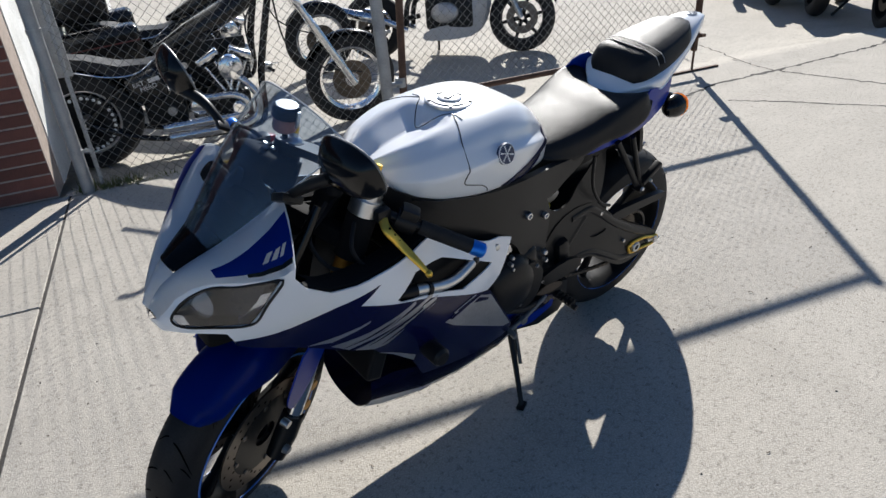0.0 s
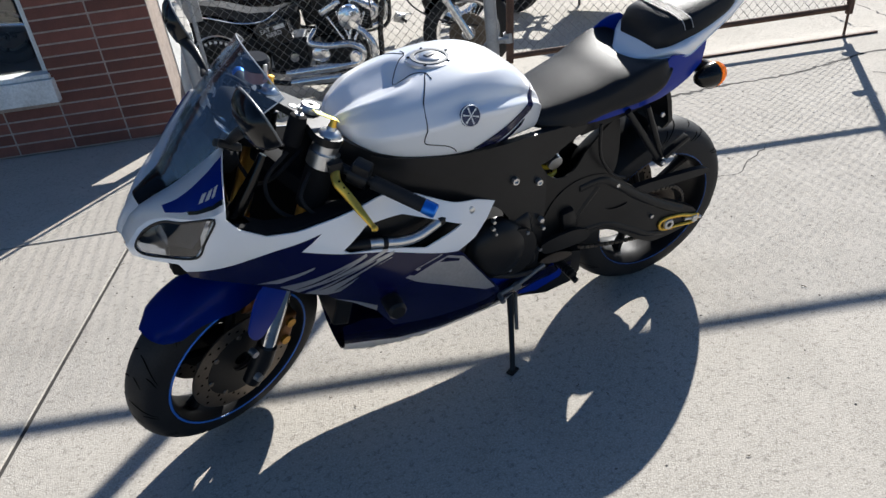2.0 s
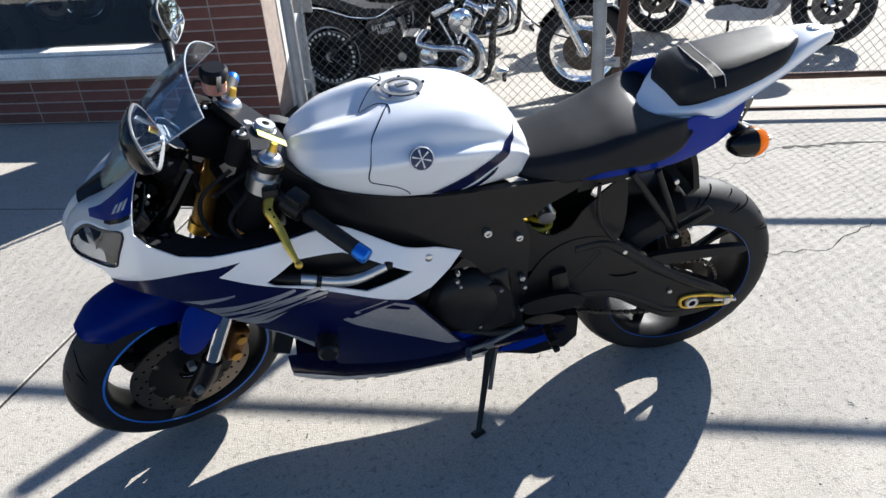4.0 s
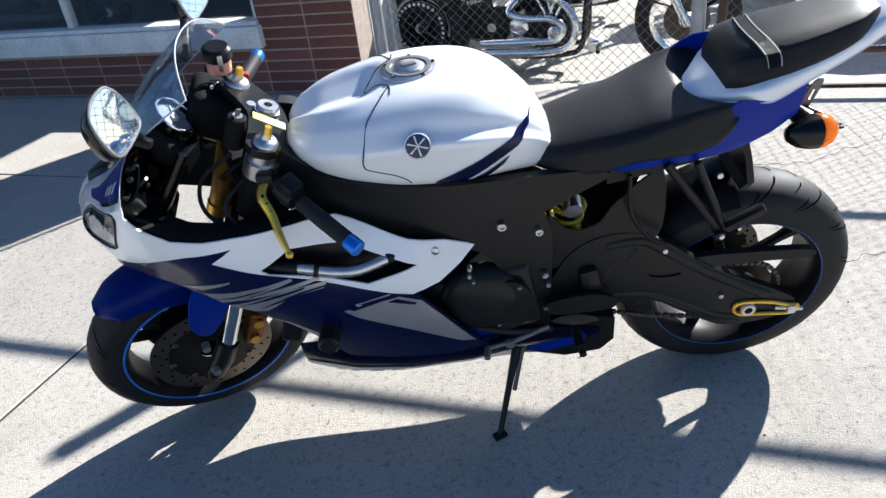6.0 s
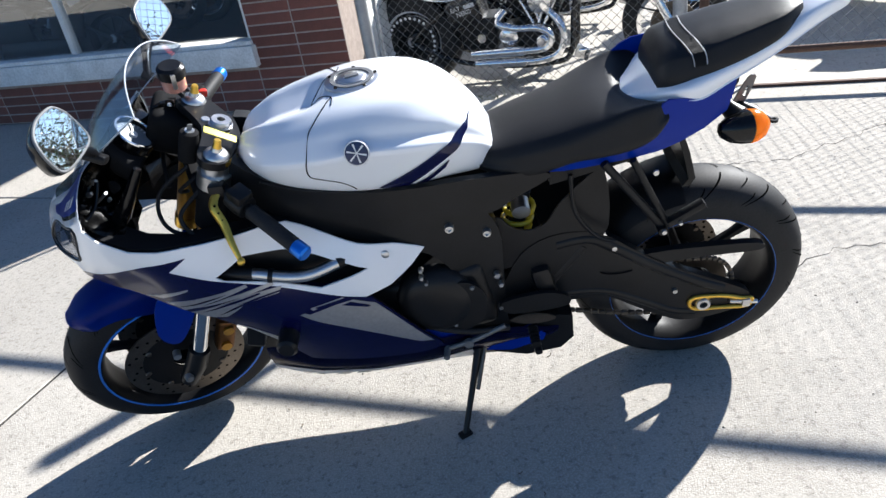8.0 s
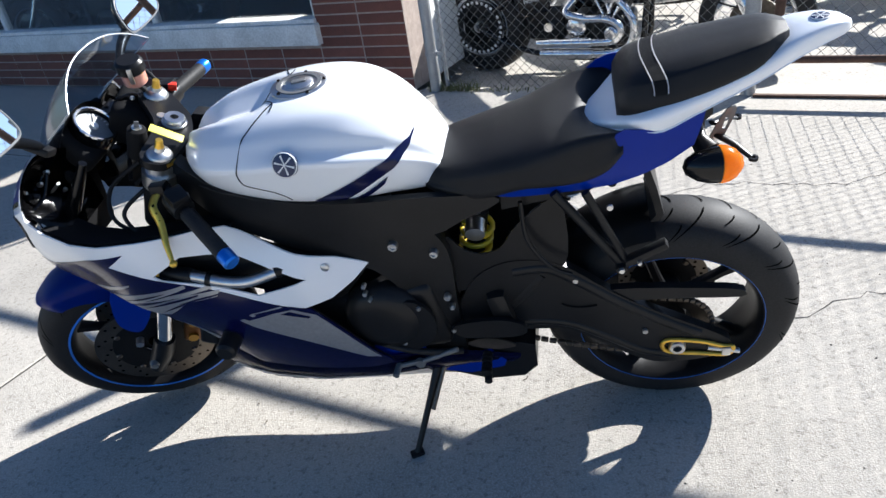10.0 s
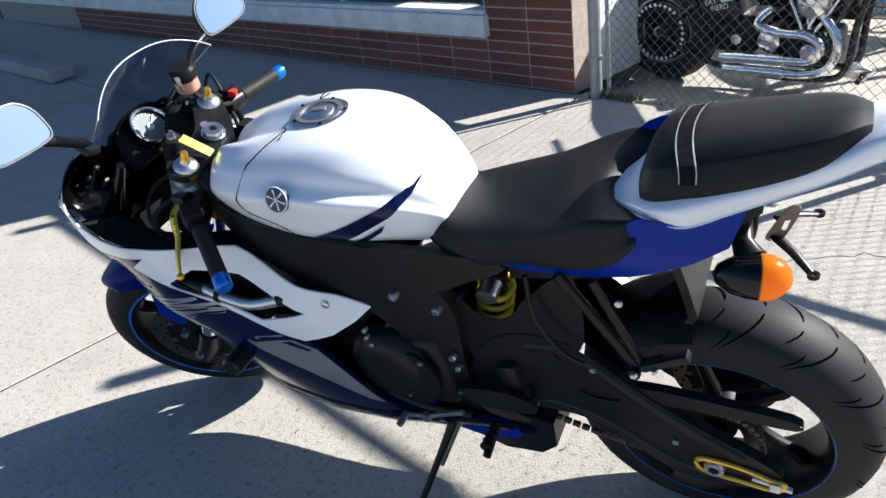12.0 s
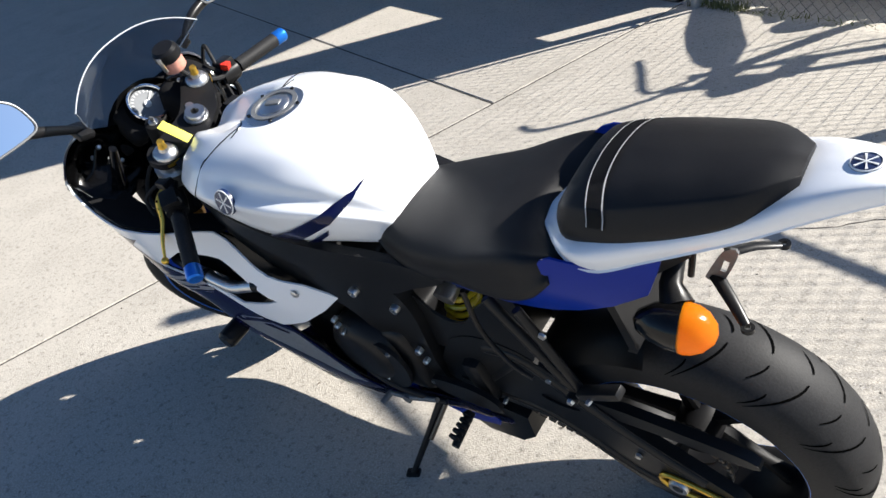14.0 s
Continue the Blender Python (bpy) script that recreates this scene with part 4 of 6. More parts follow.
    b = part("badge", bm, BADGE, parent, "round dark blue badge with a pale star and ring")
    bm = bmesh.new()
    lathe(bm, [(r * .91, .0014), (r * .91, .0024), (r * .97, .0020), (r * .99, .0006)], m, 36, closed=True)
    part("badge_ring", bm, DIAL, b)
    for k in range(3):
        bm = bmesh.new()
        loft(bm, [[m @ Matrix.Rotation(radians(k * 60 + 12), 4, "Z") @ Vector((x * w, y, z)) for x, z in ((-1, .0017), (1, .0017), (1, .0026), (-1, .0026))] for y, w in ((-r * .78, r * .085), (-r * .55, r * .06), (0, r * .03), (r * .55, r * .06), (r * .78, r * .085))])
        part("badge_bar", bm, DIAL, b, smooth=False)
    return b


badge(tank, Matrix.Translation(Vector(tank_side(.0012)(-.053, .907, 0))) @ Vector((.03, -1, .34)).to_track_quat("Z", "Y").to_matrix().to_4x4(), .0255)

# rider's seat: x, crown, width, edge height, lower width, lower edge
SEAT = [(.145, .800, .055, .792, .070, .775), (.18, .806, .085, .795, .098, .766), (.23, .815, .108, .800, .120, .755), (.30, .832, .126, .812, .134, .752), (.38, .850, .138, .832, .146, .775), (.44, .864, .143, .858, .157, .784), (.50, .868, .146, .882, .162, .795), (.545, .858, .142, .888, .160, .815), (.572, .845, .122, .878, .146, .840)]
bm = bmesh.new()
rings = []
for i in range(34):
    x = .145 + .427 * i / 33
    top, wd, ez, lw, lz = spline(SEAT, x)
    half = smooth_line([(0, 0, top), (0, wd * .45, top - (top - ez) * .12), (0, wd * .82, top - (top - ez) * .55), (0, wd, ez - .006), (0, wd + (lw - wd) * .6, (ez + lz) / 2), (0, lw, lz + .012), (0, lw * .97, lz)], 3)
    # a V notch at the back between two lobes
    back = [x - max(0, x - .48) * .62 * max(0, 1 - (p.y / .092) ** 2) for p in half]
    rings.append([(q, -p.y, p.z) for q, p in zip(back[::-1], half[::-1])] + [(q, p.y, p.z) for q, p in zip(back[1:], half[1:])])
loft(bm, rings)
part("rider_seat", bm, VINYL, bike, "black vinyl rider seat", angle=70)

# pillion seat
PILL = [(.565, .930, .078, .905, .86), (.585, .957, .101, .912, .875), (.64, .973, .111, .917, .880), (.70, .985, .105, .933, .90), (.76, .995, .094, .949, .92), (.81, 1.003, .080, .965, .945), (.838, 1.005, .058, .980, .955), (.862, 1.001, .034, .986, .965)]
bm = bmesh.new()
rings = []
for i in range(26):
    x = .565 + .297 * i / 25
    top, wd, ez, lz = spline(PILL, x)
    half = smooth_line([(0, 0, top), (0, wd * .5, top - .003), (0, wd * .80, top - (top - ez) * .26), (0, wd * .88, top - (top - ez) * .42), (0, wd, ez), (0, wd * .98, (ez + lz) / 2), (0, wd * .9, lz)], 3)
    rings.append([(x, -p.y, p.z) for p in half[::-1]] + [(x, p.y, p.z) for p in half[1:]])
loft(bm, rings)
pill = part("pillion_seat", bm, VINYL, bike, "black pillion seat pad with grab strap", angle=70)
for x, wid, m_ in ((.622, .026, VINYL), (.611, .0018, STITCH), (.635, .0022, STITCH)):
    bm = bmesh.new()
    rows = []
    for dx in (-wid / 2, wid / 2):
        top, wd, ez, lz = spline(PILL, x + dx)
        half = smooth_line([(0, 0, top), (0, wd * .5, top - .003), (0, wd * .80, top - (top - ez) * .26), (0, wd * .88, top - (top - ez) * .42), (0, wd * .96, top - (top - ez) * .72)], 4)
        up = .003 if wid > .01 else .0042
        bow = [.018 * min(1.0, p.y / .1) ** 2 for p in half]
        rows.append([(x + dx + b_, -p.y * (1 + up * 6), p.z + up) for p, b_ in zip(half[::-1], bow[::-1])] + [(x + dx + b_, p.y * (1 + up * 6), p.z + up) for p, b_ in zip(half[1:], bow[1:])])
    loft(bm, rows, cap=False, closed=False)
    bmesh.ops.solidify(bm, geom=bm.faces[:], thickness=0.002)
    part("strap" if wid > .01 else "stitching", bm, m_, pill)

# tail: white shell, blue flanks
TAIL = [(.495, .850, .030, .842, .830), (.53, .866, .062, .860, .848), (.57, .889, .106, .883, .868), (.61, .906, .130, .897, .874), (.642, .918, .128, .900, .870), (.70, .930, .113, .914, .890), (.76, .946, .098, .931, .912), (.82, .968, .080, .951, .933), (.87, .992, .061, .972, .953), (.92, 1.003, .041, .986, .969), (.955, 1.0, .024, .988, .976), (.968, .993, .012, .987, .980)]
bm = bmesh.new()
rings = []
for i in range(36):
    x = .495 + .473 * i / 35
    top, wd, ez, lz = spline(TAIL, x)
    half = smooth_line([(0, 0, top), (0, wd * .6, top - .002), (0, wd * .92, top - (top - ez) * .35), (0, wd, ez), (0, wd * .99, (ez + lz) / 2), (0, wd * .955, lz + .001), (0, wd * .90, lz - .002), (0, 0, lz - .003)], 3)
    rings.append([(x, -p.y, p.z) for p in half[::-1]] + [(x, p.y, p.z) for p in half[1:-1]])
loft(bm, rings)
tail = part("tail_cowl", bm, WHITE, bike, "white pointed tail cowl", angle=50)
badge(tail, Matrix.Translation((.918, 0, 1.0015)) @ pose(0, 0, 0, 0, -4), .0165)


def flank(sign):
    def place(x, z, depth):
        y, = spline([(.26, .122), (.36, .144), (.48, .151), (.56, .144), (.64, .128), (.72, .106)], x)
        return (x, sign * (y - .35 * max(0, .80 - z) - .25 * max(0, z - .85) - depth), z)
    return place


for sign in (-1, 1):
    bm = bmesh.new()
    crest = [(.60, .879), (.575, .884), (.560, .878)] if sign < 0 else [(.61, .905), (.588, .919), (.560, .914), (.535, .900), (.515, .880)]
    foot = [(.545, .852), (.515, .812), (.426, .782), (.34, .763)] if sign < 0 else [(.426, .782), (.34, .763)]
    sheet(bm, [(.285, .748), (.36, .748), (.446, .758), (.555, .768), (.60, .780), (.653, .803), (.701, .829), (.714, .866), (.722, .896), (.69, .889), (.642, .873)] + crest + foot, flank(sign), 0.004)
    part("tail_side_cowl", bm, BLUE, bike, "deep blue tail side panel")
bm = bmesh.new()
loft(bm, [[(x, -y, z0), (x, y, z0), (x, y * .9, z1), (x, -y * .9, z1)] for x, y, z0, z1 in ((.33, .10, .70, .78), (.50, .12, .745, .85), (.62, .105, .785, .868), (.69, .085, .83, .880), (.74, .06, .86, .905))])
part("undertail", bm, PLASTIC, bike, angle=30)

# frame spars: outline on a bowed side plane
def spar(sign, base):
    def place(x, z, depth):
        y, = spline([(-.40, .085), (-.25, .145), (-.10, .158), (.05, .150), (.20, .128), (.34, .112)], x)
        return (x, sign * (y + base - depth - .12 * max(0, .45 - z)), z)
    return place


for sign in (-1, 1):
    bm = bmesh.new()
    sheet(bm, rounded([(-.36, .90), (-.27, .845), (-.10, .79), (.07, .745), (.16, .70), (.205, .62), (.205, .50), (.20, .36), (.195, .27), (.125, .27), (.10, .36), (.10, .48), (.06, .575), (-.02, .63), (-.19, .71), (-.30, .77), (-.37, .84)], 3), spar(sign, 0.0), 0.035)
    part("frame_spar", bm, FRAME, bike, "satin black twin-spar frame side")
    bm = bmesh.new()
    sheet(bm, rounded([(-.28, .84), (-.22, .825), (-.05, .79), (.12, .775), (.22, .765), (.30, .755), (.33, .735), (.25, .70), (.19, .675), (.10, .69), (-.02, .715), (-.16, .765)], 3), spar(sign, 0.008), 0.02)
    part("frame_cover", bm, PLASTIC, bike, "black plastic frame cover")
    for x, z, r in ((.096, .658, .011), (.177, .622, .010), (.137, .420, .018)):
        y = abs(spar(sign, 0.004)(x, z, 0)[1])
        bm = bmesh.new()
        lathe(bm, [(0, .004), (r * .45, .004), (r * .5, .008), (r * .85, .008), (r, .004), (r, -.01)], Matrix.Translation((x, sign * y, z)) @ pose(0, 0, 0, 90 if sign < 0 else -90), 20)
        part("frame_bolt", bm, ALU, bike)

# engine
bm = bmesh.new()
box(bm, .34, .30, .20, pose(.0, 0, .42, 0, -8), .03, 3)
box(bm, .20, .28, .20, pose(-.10, 0, .60, 0, 40), .02, 3)
engine = part("engine", bm, PLASTIC, bike, "black inline engine block")
for sign in (-1, 1):
    bm = bmesh.new()
    lathe(bm, [(0, .035), (.05, .034), (.078, .026), (.09, .012), (.095, 0), (.095, -.02)], Matrix.Translation((.035, sign * .150, .455)) @ pose(0, 0, 0, 90 if sign < 0 else -90), 36)
    part("engine_cover", bm, PLASTIC, engine)
bm = bmesh.new()
box(bm, .045, .34, .26, pose(-.385, 0, .52, 0, 18), .008, 2)
part("radiator", bm, PLASTIC, bike, smooth=False)

# blue heel-side cowl piece and exhaust box
bm = bmesh.new()
sheet(bm, [(-.02, .335), (.008, .405), (.042, .445), (.075, .430), (.098, .390), (.106, .34), (.11, .30), (.05, .295), (.0, .30)], lambda x, z, d: (x, -(.168 - .25 * max(0, x) - d), z), .004)
part("lower_cowl", bm, BLUE, bike, "small blue cowl piece by the stand")
bm = bmesh.new()
loft(bm, [[(x, -w_, z0), (x, w_, z0), (x, w_, z1), (x, -w_, z1)] for x, w_, z0, z1 in ((.14, .09, .19, .30), (.24, .105, .175, .31), (.33, .105, .185, .305), (.365, .10, .215, .29))])
part("exhaust_box", bm, PLASTIC, bike, "black underbelly exhaust box", angle=20)
bm = bmesh.new()
sheet(bm, [(.135, .218), (.19, .268), (.256, .289), (.292, .25), (.285, .230), (.2, .207)], lambda x, z, d: (x, -(.112 - d), z), .004)
part("belly_tip", bm, BLUE, bike, "blue rear tip of the belly pan")
bm = bmesh.new()
sheet(bm, rounded([(.205, .316), (.25, .334), (.305, .320), (.318, .302), (.26, .296)], 3), lambda x, z, d: (x, -(.116 - d), z), .004)
part("exhaust_plate", bm, STEEL, bike)


# ---------------------------------------------------------------- wheels
CHAINSTEEL = mat("oily_chain_steel", (.10, .085, .07), .45, .9, vary=.3, scale=30)


def tyre_profile(r, w, rim):
    pts = []
    for k in range(25):
        a = math.pi * k / 24
        y = -math.cos(a)
        pts.append((rim + (r - rim) * math.sin(a) ** (0.80), y * w / 2 * (1 - .10 * abs(y) ** 6)))
    inner = [(rim - .006, w * .36), (rim - .006, -w * .36)]
    return pts + inner


def wheel(name, m, parent, r, w, rim, label, spokes=5, turn=.105):
    def lab(prof, seg=72, closed=True):
        return lathe(bmesh.new(), prof, m @ Y_AXIS, seg, closed=closed)
    rw = w * .40
    hub = part(name, lab([(rim + .004, -rw - .006), (rim + .004, -rw), (rim - .008, -rw + .008), (rim - .009, -rw * .4), (rim - .009, rw * .4), (rim - .008, rw - .008), (rim + .004, rw), (rim + .004, rw + .006), (rim - .004, rw + .006), (rim - .013, rw - .008), (rim - .015, rw * .4), (rim - .015, -rw * .4), (rim - .013, -rw + .008), (rim - .004, -rw - .006)]), RIM, parent, label)
    part("tyre", lab(tyre_profile(r, w, rim)), RUBBER, hub, "black road tyre with cut tread")
    for s in (-1, 1):
        part("rim_tape", lab([(rim + .0045, s * (rw + .007)), (rim + .0040, s * (rw + .0085)), (rim - .0012, s * (rw + .0085)), (rim - .0012, s * (rw + .007))]), TAPE, hub, "thin blue rim stripe")
    bm = bmesh.new()
    lathe(bm, [(.022, -.055), (.038, -.055), (.045, -.02), (.045, .02), (.038, .055), (.022, .055)], m @ Y_AXIS, 32, closed=True)
    part("hub", bm, RIM, hub)
    for k in range(spokes):
        a = 2 * math.pi * k / spokes + turn
        bm = bmesh.new()
        rr = []
        for q, (rad, th, wd) in enumerate(((.035, .030, .030), (.09, .022, .026), (.15, .020, .024), (rim - .010, .028, .034))):
            c = Vector((math.cos(a), 0, math.sin(a))) * rad
            t = Vector((-math.sin(a), 0, math.cos(a)))
            y = Vector((0, 1, 0))
            rr.append([m @ (c + t * th / 2 * ca + y * wd / 2 * cb) for ca, cb in ((1, .6), (.6, 1), (-.6, 1), (-1, .6), (-1, -.6), (-.6, -1), (.6, -1), (1, -.6))])
        loft(bm, rr)
        part("spoke", bm, RIM, hub)
    return hub


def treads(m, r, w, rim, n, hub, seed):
    """Curved cuts over the crown, their inner shade coloured into thin dark ribbons lying in the tyre."""
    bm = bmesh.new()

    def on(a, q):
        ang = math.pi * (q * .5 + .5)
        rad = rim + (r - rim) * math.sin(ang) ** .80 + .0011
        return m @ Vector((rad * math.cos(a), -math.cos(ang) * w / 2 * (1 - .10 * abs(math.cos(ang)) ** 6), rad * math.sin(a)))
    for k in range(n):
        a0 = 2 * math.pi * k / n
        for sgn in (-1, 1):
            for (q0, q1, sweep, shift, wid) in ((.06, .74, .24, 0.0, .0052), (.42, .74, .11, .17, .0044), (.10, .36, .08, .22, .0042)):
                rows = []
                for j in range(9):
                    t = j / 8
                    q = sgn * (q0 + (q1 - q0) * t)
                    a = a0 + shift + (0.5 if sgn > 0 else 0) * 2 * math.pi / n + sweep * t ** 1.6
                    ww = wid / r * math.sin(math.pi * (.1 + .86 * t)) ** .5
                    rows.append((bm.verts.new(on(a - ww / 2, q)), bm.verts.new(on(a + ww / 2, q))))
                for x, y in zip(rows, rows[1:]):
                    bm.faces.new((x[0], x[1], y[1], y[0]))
    g = part("tread_groove", bm, RECESS_SHADE, hub, "curved tread grooves, their shade as black ribbons")
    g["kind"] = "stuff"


def disc(m, r0, r1, y, parent, holes=True):
    bm = lathe(bmesh.new(), [(r0, y - .0025), (r1, y - .0025), (r1, y + .0025), (r0, y + .0025)], m @ Y_AXIS, 60, closed=True)
    d = part("brake_disc", bm, STEEL, parent, "drilled steel brake disc")
    bm = bmesh.new()
    for k in range(40):
        a, rad = 2 * math.pi * k / 40, r0 + (r1 - r0) * (.22 + .28 * (k % 3))
        for s in (-1, 1):
            c = m @ pose(rad * math.cos(a), -y + s * .003, rad * math.sin(a), 90)
            bmesh.ops.create_circle(bm, cap_ends=True, segments=8, radius=.0042, matrix=c)
    part("disc_hole", bm, RECESS_SHADE, d, smooth=False)["kind"] = "stuff"
    part("disc_carrier", lathe(bmesh.new(), [(.035, y - .003), (r0 + .006, y - .003), (r0 + .006, y + .003), (.035, y + .003)], m @ Y_AXIS, 40, closed=True), RIM, d, "black disc carrier")
    for k in range(8):
        a = 2 * math.pi * k / 8
        part("carrier_button", lathe(bmesh.new(), [(0, .006), (.006, .006), (.008, .003)], m @ pose(r0 * math.cos(a), -y - .001, r0 * math.sin(a), 90), 10), STEEL, d)
    return d


REAR = pose(.684, .034, .296, 2.0)
rear = wheel("rear_wheel", REAR, bike, .299, .178, .2125, "black five-spoke rear wheel", turn=.628)
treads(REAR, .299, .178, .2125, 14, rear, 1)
disc(REAR, .075, .11, -.075, rear)
bm = lathe(bmesh.new(), [(.052, .068), (.082, .068), (.082, .073), (.052, .073)], REAR @ Y_AXIS, 44, closed=True)
for k in range(44):
    a = 2 * math.pi * k / 44
    box(bm, .009, .005, .010, REAR @ pose(.085 * math.cos(a), -.0705, .085 * math.sin(a), 0, -math.degrees(a)))
part("sprocket", bm, STEEL, rear, "worn steel rear sprocket")

# steering assembly turned to the left
AX = Vector((math.sin(radians(24)), 0, math.cos(radians(24))))
FW = Vector((-AX.z, 0, AX.x))
STEM = Vector((-.367, 0, .933))
TURNED = Matrix.Translation(STEM) @ pose(0, 0, 0, 2.0) @ Matrix.Rotation(radians(24), 4, AX) @ Matrix.Translation(-STEM)


def sp(y, f, a):
    """A point of the steering head: to the right, ahead of the stem, up along it."""
    return TURNED @ (STEM + Vector((0, y, 0)) + FW * f + AX * a)


AXIS_A = -.715
FRONT = TURNED @ pose(*(STEM + FW * .048 + AX * AXIS_A))
front = wheel("front_wheel", FRONT, bike, .291, .120, .2125, "black five-spoke front wheel steered to its left")
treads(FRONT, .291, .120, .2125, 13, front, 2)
for s in (-1, 1):
    disc(FRONT, .105, .155, s * .062, front)

for s in (-1, 1):
    fy, ff = s * .1085, .028
    fork = part("fork", tube(bmesh.new(), [sp(fy, ff, -.36), sp(fy, ff, -.034)], .0265, 20), DULLGOLD, bike, "gold-coated upside-down fork leg")
    part("fork_tube", tube(bmesh.new(), [sp(fy, ff, -.66), sp(fy, ff, -.36)], .0205, 18), CHROME, fork)
    part("fork_sleeve", tube(bmesh.new(), [sp(fy, ff, -.20 if s < 0 else -.15), sp(fy, ff, -.098)], .034, 18), MATTE, fork, "black cable bundle wrapped round the fork leg")
    part("fork_seal", tube(bmesh.new(), [sp(fy, ff, -.385), sp(fy, ff, -.355)], .030, 18), GOLD, fork)
    bm = bmesh.new()
    tube(bm, [sp(fy, ff, -.635), sp(fy, ff + .004, -.69), sp(fy, ff + .02, -.755)], [.027, .029, .024], 16)
    part("axle_clamp", bm, PLASTIC, fork)
    bm = bmesh.new()
    tube(bm, [sp(fy + s * .02, ff + .027, AXIS_A), sp(fy + s * .034, ff + .027, AXIS_A)], [.013, .010], 14)
    part("axle_nut", bm, GREY, fork)
    bm = bmesh.new()
    tube(bm, [sp(fy + s * .006, ff + .060, -.625), sp(fy + s * .026, ff + .060, -.625)], .010, 12)
    part("reflector_mount", bm, ALU, fork)
    # caliper behind the leg
    bm = bmesh.new()
    box(bm, .048, .045, .11, TURNED @ Matrix.Translation(STEM + Vector((0, s * .075, 0)) + FW * -.045 + AX * -.62) @ pose(0, 0, 0, 0, 24), .012, 3)
    cal = part("caliper", bm, BRONZE, fork, "bronze radial brake caliper")
    for k in (-1, 1):
        bm = bmesh.new()
        tube(bm, [sp(s * .098, -.045, -.62 + k * .03), sp(s * .106, -.045, -.62 + k * .03)], .014, 14)
        part("piston_cap", bm, DULLGOLD, cal)
    # cap with adjuster
    def capm(h):
        return TURNED @ Matrix.Translation(STEM + Vector((0, fy, 0)) + FW * ff + AX * h) @ pose(0, 0, 0, 0, 24)
    bm = lathe(bmesh.new(), [(.0275, .001), (.0315, .001), (.0315, .010), (.0275, .010)], capm(-.034), 28, closed=True)
    part("cap_band", bm, GOLD, fork)
    part("fork_collar", tube(bmesh.new(), [sp(fy, ff, -.135), sp(fy, ff, -.036)], .0285, 20), ALU if s < 0 else PLASTIC, fork)
    bm = lathe(bmesh.new(), [(0, .034), (.010, .034), (.012, .026), (.022, .022), (.027, .014), (.027, 0)], capm(-.034), 28)
    part("fork_cap", bm, ALU, fork, "silver fork cap")
    bm = lathe(bmesh.new(), [(0, .052), (.0065, .052), (.008, .048), (.008, .040), (.010, .034)], capm(-.034), 18)
    part("adjuster", bm, GOLD, fork)
    # clip-on bar
    root, end = sp(fy, ff, -.078), sp(s * .335, -.083, -.09)
    mid = sp(s * .165, .012, -.078)
    bar = part("handlebar", tube(bmesh.new(), [root, mid, end], .011, 14), PLASTIC, bike, "black clip-on handlebar")
    d = (end - mid).normalized()
    bm = bmesh.new()
    n = 26
    tube(bm, [end - d * (.128 - .125 * k / n) for k in range(n + 1)], [.0165 + (.0008 if k % 2 else 0) for k in range(n + 1)], 18)
    part("grip", bm, RUBBER, bar, "black ribbed rubber grip")
    bm = bmesh.new()
    tube(bm, [end - d * .004, end, end + d * .026, end + d * .030], [.0145, .0175, .0175, .014], 20)
    part("bar_end", bm, BLUEANO, bar, "blue anodised bar end")
    bm = bmesh.new()
    lathe(bm, [(.026, -.017), (.036, -.017), (.036, .017), (.026, .017)], capm(-.078), 24, closed=True)
    part("bar_clamp", bm, PLASTIC if s > 0 else ALU, bar)
    bm = bmesh.new()
    mm = Matrix.Translation(mid.lerp(end, .18)) @ d.to_track_quat("Z", "Y").to_matrix().to_4x4()
    lathe(bm, [(.012, -.024), (.024, -.024), (.026, 0), (.024, .022), (.012, .022)], mm, 20, closed=True)
    box(bm, .04, .05, .042, mm @ pose(0, .012, 0), .008, 2)
    sw = part("switch_housing", bm, PLASTIC, bar)
    bm = bmesh.new()
    if s > 0:
        box(bm, .020, .020, .016, Matrix.Translation(mid.lerp(end, .18) + Vector((.020, -.008, .026))) @ pose(0, 0, 0, 0, 20, 25), .003)
        part("kill_switch", bm, RED, sw, "red kill switch")
    else:
        box(bm, .012, .010, .014, Matrix.Translation(mid.lerp(end, .18) + Vector((.024, .0, .018))), .002)
        part("light_switch", bm, GREY, sw)
    # lever
    perch = sp(s * .150, .030, -.078)
    bm = tube(bmesh.new(), smooth_line([perch, sp(s * .180, .045, -.098), sp(s * .215, .030, -.12), sp(s * .255, .022, -.138), sp(s * .292, .010, -.158)], 6), [.0105 + .0025 * math.sin(k / 24 * 3.1) - .00022 * k for k in range(25)], 10, flat=.45)
    bmesh.ops.create_uvsphere(bm, u_segments=12, v_segments=8, radius=.0085, matrix=Matrix.Translation(sp(s * .292, .010, -.158)))
    lev = part("lever", bm, GOLD, bar, "gold anodised lever")
    bm = bmesh.new()
    for q in (.185, .198, .210):
        bmesh.ops.create_icosphere(bm, subdivisions=1, radius=.0036, matrix=Matrix.Translation(sp(s * q, .044 - (q - .185) * .5, -.094 - (q - .185) * .75)))
    part("lever_hole", bm, RECESS_SHADE, lev)
    bm = bmesh.new()
    box(bm, .035, .03, .03, Matrix.Translation(perch), .006)
    part("lever_perch", bm, PLASTIC, bar)

# yoke, stem nut, key
bm = bmesh.new()
yoke = rounded([(-.140, .018), (-.135, .055), (-.105, .066), (-.06, .050), (0, .035), (.06, .050), (.105, .066), (.135, .055), (.140, .018), (.105, -.008), (.06, -.030), (.03, -.042), (-.03, -.042), (-.06, -.030), (-.105, -.008)], 3)
sheet(bm, yoke, lambda y, f, d: sp(y, f, -.020 - d), .018, step=.03)
